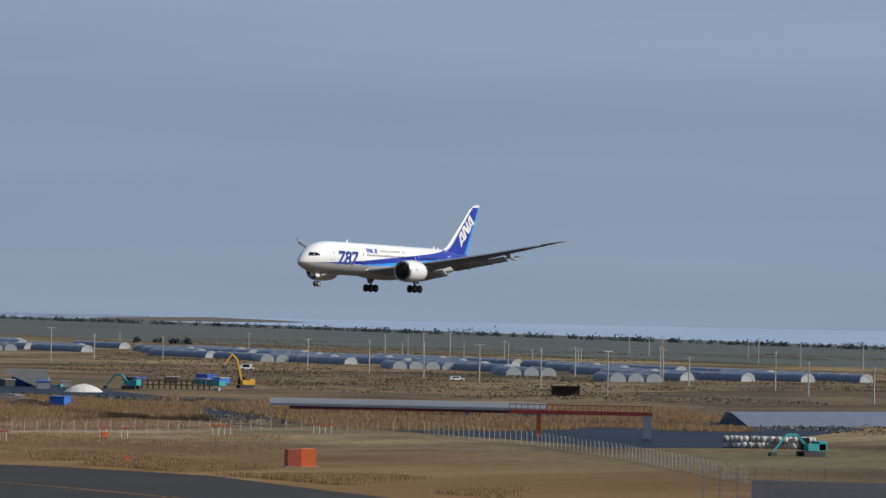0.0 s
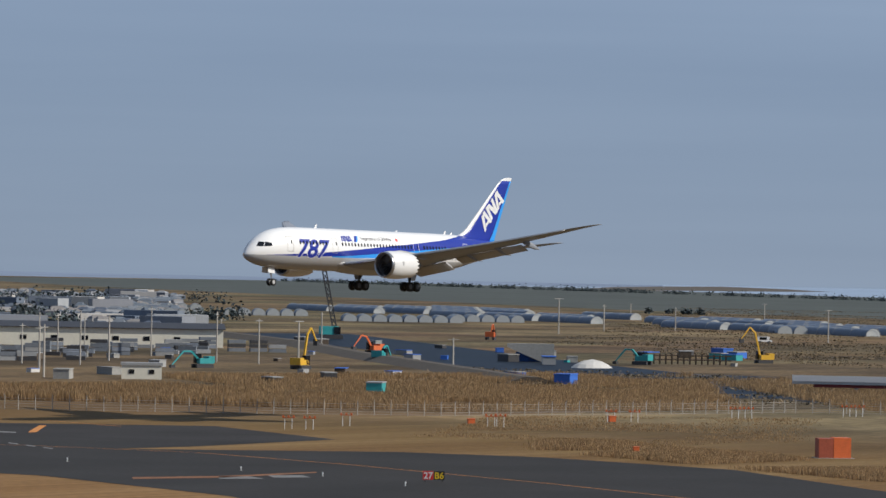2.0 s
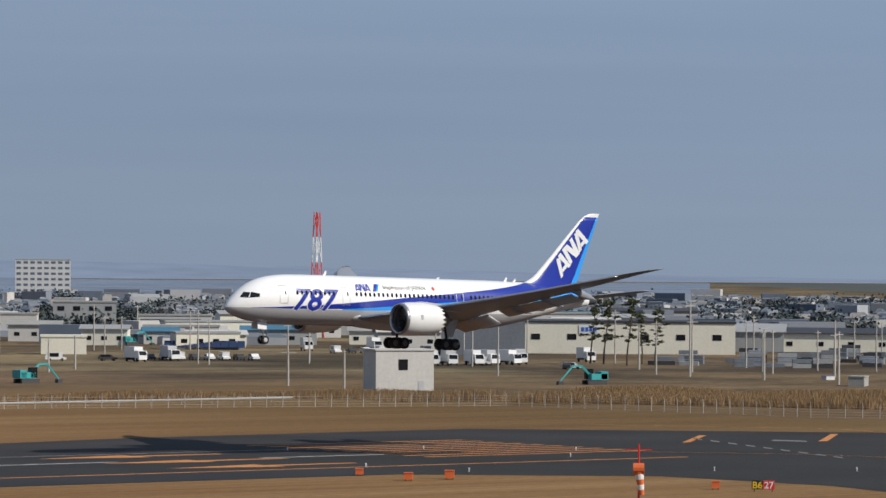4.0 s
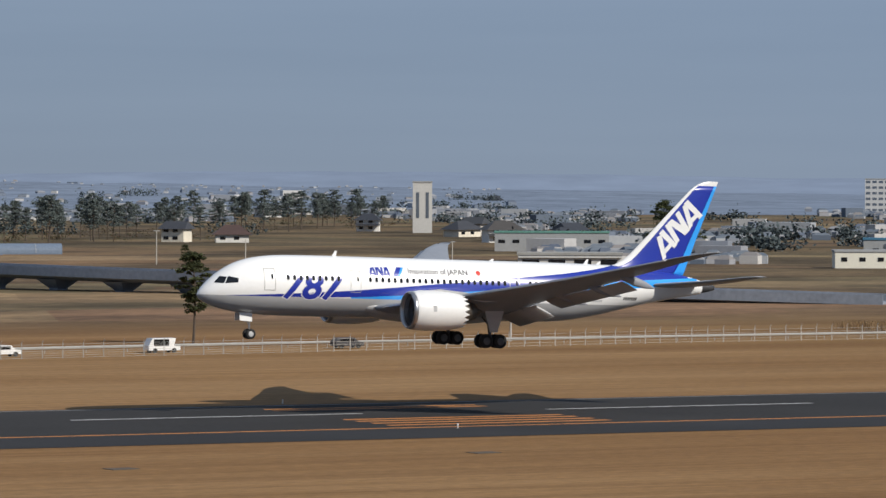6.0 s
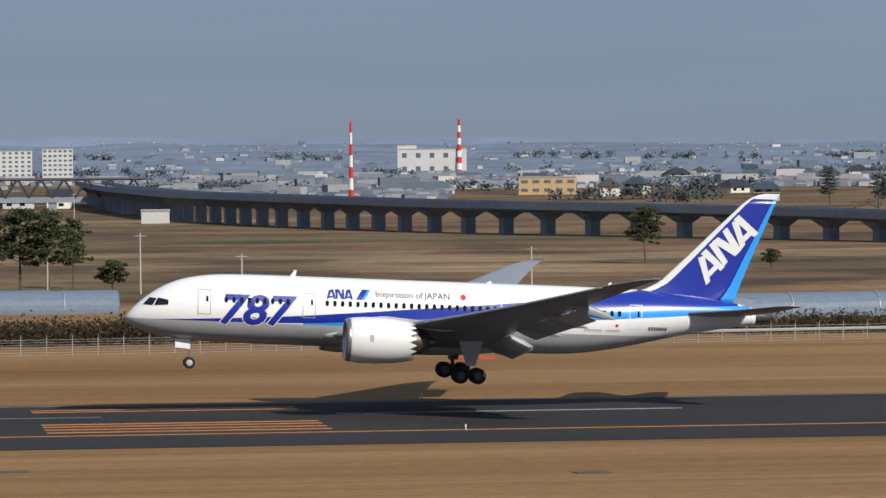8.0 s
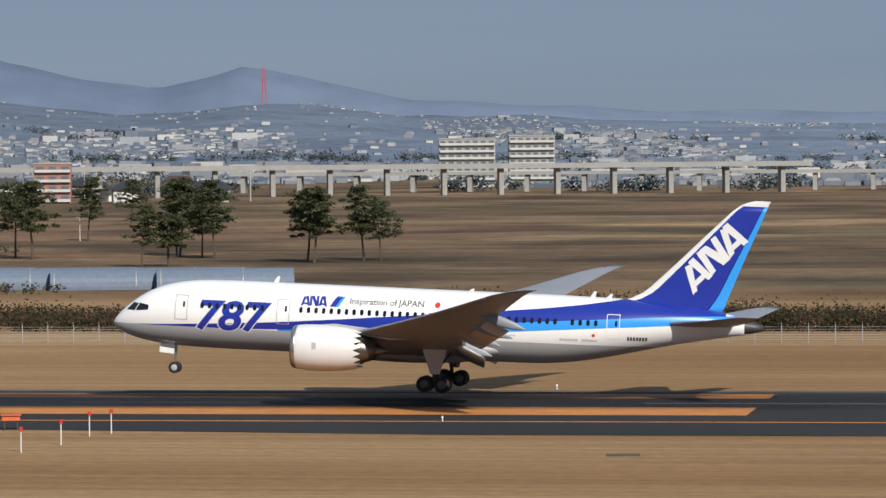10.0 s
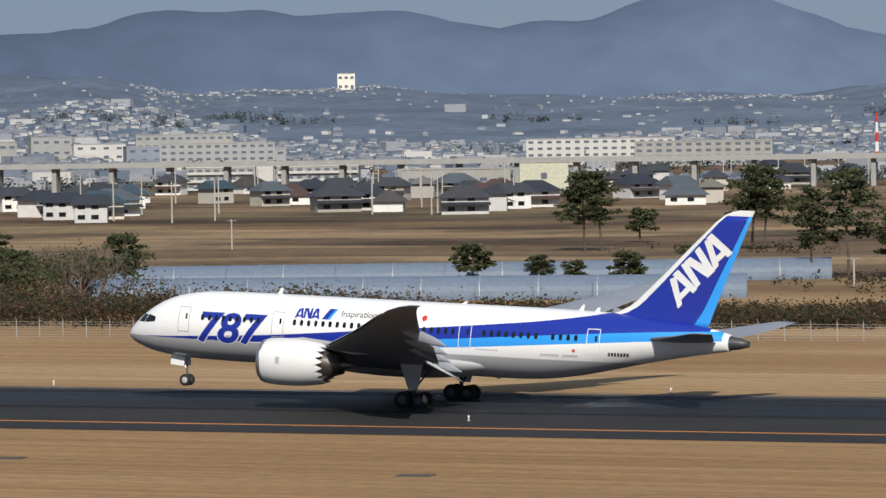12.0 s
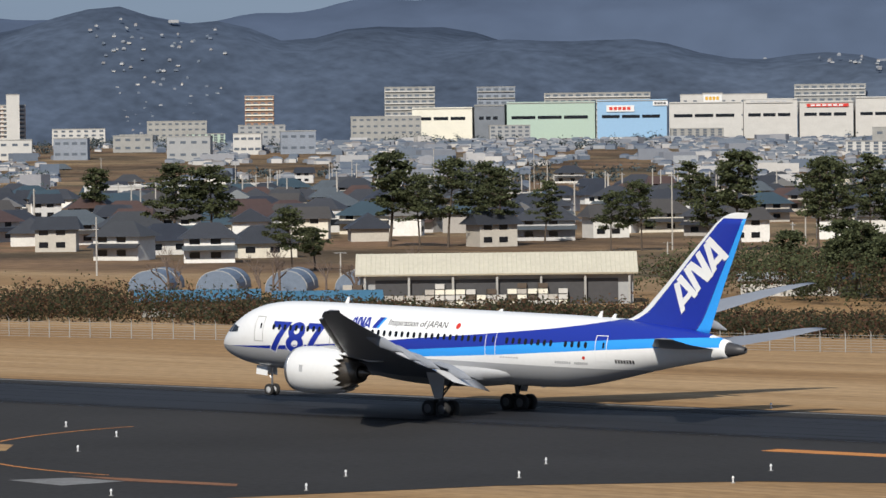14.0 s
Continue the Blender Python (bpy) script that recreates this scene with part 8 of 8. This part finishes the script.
for x, y in ((-99, 349), (-98, 358), (-98, 369), (-96, 376)):
    ob = thing("slope_light_unit", "orange approach-slope light unit on legs", "airfield light", pose(x, y, 0, 0, 0, 16), "slope light units")
    part("housing", boxes((-0.7, 0.7, -0.45, 0.45, 0.75, 1.15)), M_ORANGE, ob)
    part("hood", boxes((-0.8, 0.8, -0.6, 0.5, 1.15, 1.22)), M_ORANGE, ob)
    for s in (-0.5, 0.5):
        part("leg", boxes((s - 0.05, s + 0.05, -0.3, 0.3, -0.1, 0.75)), M_DGREY, ob)
for x, y in ((-89, 352), (-88, 360), (-88, 369), (-87, 372)):
    ob = thing("approach_light", "single red obstruction lamp on a thin post", "airfield light", pose(x, y, 0), "red lamp posts")
    part("post", tubes(((0, 0, -0.1), (0, 0, 1.6), 0.05), n=5), M_WHITE, ob)
    part("lamp", tubes(((0, 0, 1.6), (0, 0, 1.9), 0.14), n=8), M_RED, ob)
solid("service_path", sheet([(-110, 335), (-103, 341), (-100.5, 350), (-100, 371), (-97, 371), (-97.5, 350), (-100, 338), (-107, 333)], 0.012), M_OLDASPH, "narrow worn asphalt service path", "path", kind="structure")
ob = thing("checkered_hut", "red and white checkered equipment hut", "hut", pose(14, 499, 0))
for i in range(8):
    for j in range(2):
        part("panel", boxes((-3.4 + i * 0.85, -2.57 + i * 0.85, -0.8, 0.8, 0.15 + j * 0.62, 0.76 + j * 0.62)), M_RED if (i + j) % 2 else M_WHITE, ob)
part("base", boxes((-3.5, 3.5, -0.9, 0.9, -0.1, 0.14)), M_CONC, ob)
ob = thing("barrier_pole", "red and white barrier pole on a red base", "pole", pose(75, 500, 0))
part("pole", tubes(((0, 0, 0), (0, 0, 2.6), 0.08), n=6), M_RED, ob)
part("base", boxes((-2.2, 2.2, -0.2, 0.2, -0.05, 0.2)), M_RED, ob)
for x, y in ((60, 340), (20, 350), (-15, 338), (130, 345), (165, 352), (-165, 345), (-200, 352), (-45, 352)):
    ob = thing("manhole_slab", "dark flat drain cover in the grass", "drain cover", pose(x, y, 0, 0, 0, 8), "drain covers")
    part("cover", boxes((-1.2, 1.2, -0.9, 0.9, -0.1, 0.05)), M_EARTH, ob)


# ---- vehicles ----
def car(material, label, van=False):
    ob = thing("van" if van else "car", label, "car", pose(0, 0, -250), "vehicles")
    L, H = (4.6, 1.9) if van else (4.3, 1.45)
    bm = bmesh.new()
    prof = [(-L / 2, 0.35), (L / 2, 0.35), (L / 2, 0.8), (L * 0.30, 0.92), (L * 0.16 if not van else L * 0.36, H), (-L * 0.38, H), (-L / 2, 0.95)]
    loft(bm, [[(x, y, z) for x, z in prof] for y in (-0.82, 0.82)], caps=True)
    bmesh.ops.recalc_face_normals(bm, faces=bm.faces)
    part("body", bm, material, ob)
    for y in (-0.84, 0.84):
        part("side_window", boxes((-L * 0.34, L * 0.14, y - 0.02, y + 0.02, 0.95, H - 0.12)), M_GLASS, ob)
    for x in (-L * 0.3, L * 0.3):
        for y in (-0.78, 0.78):
            w = part("wheel", tubes(((0, -0.1, 0), (0, 0.1, 0), 0.32), n=12), M_TYRE, ob)
            w.location = (x, y, 0.32)
    return ob


def truck(material, label):
    ob = thing("truck", label, "truck", pose(0, 0, -250), "parked trucks")
    part("cargo_box", boxes((-3.2, 1.2, -1.1, 1.1, 0.9, 3.3)), material, ob, "plain cargo box")
    bm = bmesh.new()
    loft(bm, [[(1.4, y, 0.5), (3.2, y, 0.5), (3.2, y, 1.4), (2.9, y, 2.4), (1.4, y, 2.5)] for y in (-1.05, 1.05)], caps=True)
    bmesh.ops.recalc_face_normals(bm, faces=bm.faces)
    part("cab", bm, M_WHITE, ob)
    part("windscreen", plate(((3.21, -0.95, 1.45), (3.21, 0.95, 1.45), (2.93, 0.9, 2.35), (2.93, -0.9, 2.35)), 0.04), M_GLASS, ob)
    part("chassis", boxes((-3.2, 3.0, -0.5, 0.5, 0.5, 0.9)), M_DGREY, ob)
    for x in (-2.2, 2.3):
        for y in (-0.95, 0.95):
            w = part("wheel", tubes(((0, -0.13, 0), (0, 0.13, 0), 0.45), n=12), M_TYRE, ob)
            w.location = (x, y, 0.45)
    return ob


TRUCKS = [truck(M_WHITE, "white box truck parked in the yard"), truck(M_LGREY, "grey box truck parked in the yard")]
for i, (x, y) in enumerate(((588, 742), (592, 741), (598, 740), (602, 740), (607, 739), (614, 744), (640, 752), (560, 800), (548, 796), (650, 870), (668, 866), (720, 862), (780, 880), (640, 900))):
    m = pose(x, y, 0, 0, 0, -120 + (i * 37) % 30)
    if i < 2:
        TRUCKS[i].matrix_basis = m
    else:
        copy_thing(TRUCKS[i % 2], m)

CARS = [car(M_WHITE, "white parked car by the road"), car(M_WHITE, "white parked van by the road", True), car(M_DGREY, "dark parked car by the road")]
lots = [(192, 548, 6), (215, 552, 6), (243, 556, 6), (607, 761, -40), (605, 747, -40), (618, 759, -40), (596, 705, -40), (535, 808, -30), (546, 804, -30), (601, 753, -40), (598, 738, -40), (595, 705, 40), (1003, 676, -40), (1062, 797, -40), (612, 770, -40), (625, 770, -40), (160, 548, 6), (-262, 640, 20), (-258, 642, 20), (-266, 645, 20), (-478, 560, 40), (-488, 556, 40), (-495, 570, 30), (-760, 860, 40), (-700, 900, 40)] + [(640 + i * 3.1, 845 - i * 1.9, -110) for i in range(12)] + [(556 + i * 3, 808 - i * 1.5, -110) for i in range(9)]
for i, (x, y, t) in enumerate(lots):
    m = pose(x, y, 0, 0, 0, t)
    if i < 3:
        CARS[i].matrix_basis = m
    else:
        copy_thing(CARS[i % 3], m)

# ---- tyre smoke at touchdown ----
M_SMOKE = bpy.data.materials.new("tyre_smoke")
M_SMOKE.use_nodes = True
sn, sl = M_SMOKE.node_tree.nodes, M_SMOKE.node_tree.links
sb = sn["Principled BSDF"]
sb.inputs["Base Color"].default_value = (0.62, 0.68, 0.78, 1)
sb.inputs["Roughness"].default_value = 1.0
sb.inputs["Specular IOR Level"].default_value = 0.0
st_n = sn.new("ShaderNodeTexNoise")
st_n.inputs["Scale"].default_value = 0.9
st_r = sn.new("ShaderNodeMapRange")
st_r.inputs["From Min"].default_value, st_r.inputs["From Max"].default_value = 0.42, 0.75
st_r.inputs["To Max"].default_value = 0.055
sl.new(st_n.outputs["Fac"], st_r.inputs[0])
sl.new(st_r.outputs[0], sb.inputs["Alpha"])
rng = random.Random(91)
PUFFS = []
for i in range(16):
    bm = bmesh.new()
    bmesh.ops.create_icosphere(bm, subdivisions=3, radius=1)
    for v in bm.verts:
        v.co *= 1 + 0.35 * noise.noise(v.co * 1.7 + Vector((i * 3.1, 0, 0)))
        v.co = Vector((v.co.x * 2.6, v.co.y * 1.2, v.co.z * 0.62))
    puff = thing("smoke_puff", "thin bluish puff of tyre smoke over the runway", "smoke", pose(0, 0, -6), "tyre smoke")
    part("wisp", bm, M_SMOKE, puff, smooth=True)
    PUFFS.append((puff, -212.0 + i * 2.3 + rng.uniform(-0.8, 0.8), 407.5 + rng.uniform(-1.2, 4.5), rng.uniform(0.35, 0.8)))


def motions():
    walk(plane, [(t, pose(x + GEAR_X, RUNWAY_Y, z, 0, pitch, 0)) for t, x, z, pitch in FLIGHT])
    for puff, x, y, z in PUFFS:
        rise_at = 11.75 + (-180 - x) / 67.0
        walk(puff, [(0.0, pose(x, y, -3)), (rise_at, pose(x, y, -3)), (rise_at + 0.35, pose(x + 0.3, y, z)), (14.0, pose(x + 3.0, y + 1.5, z + 0.9))])


motions()
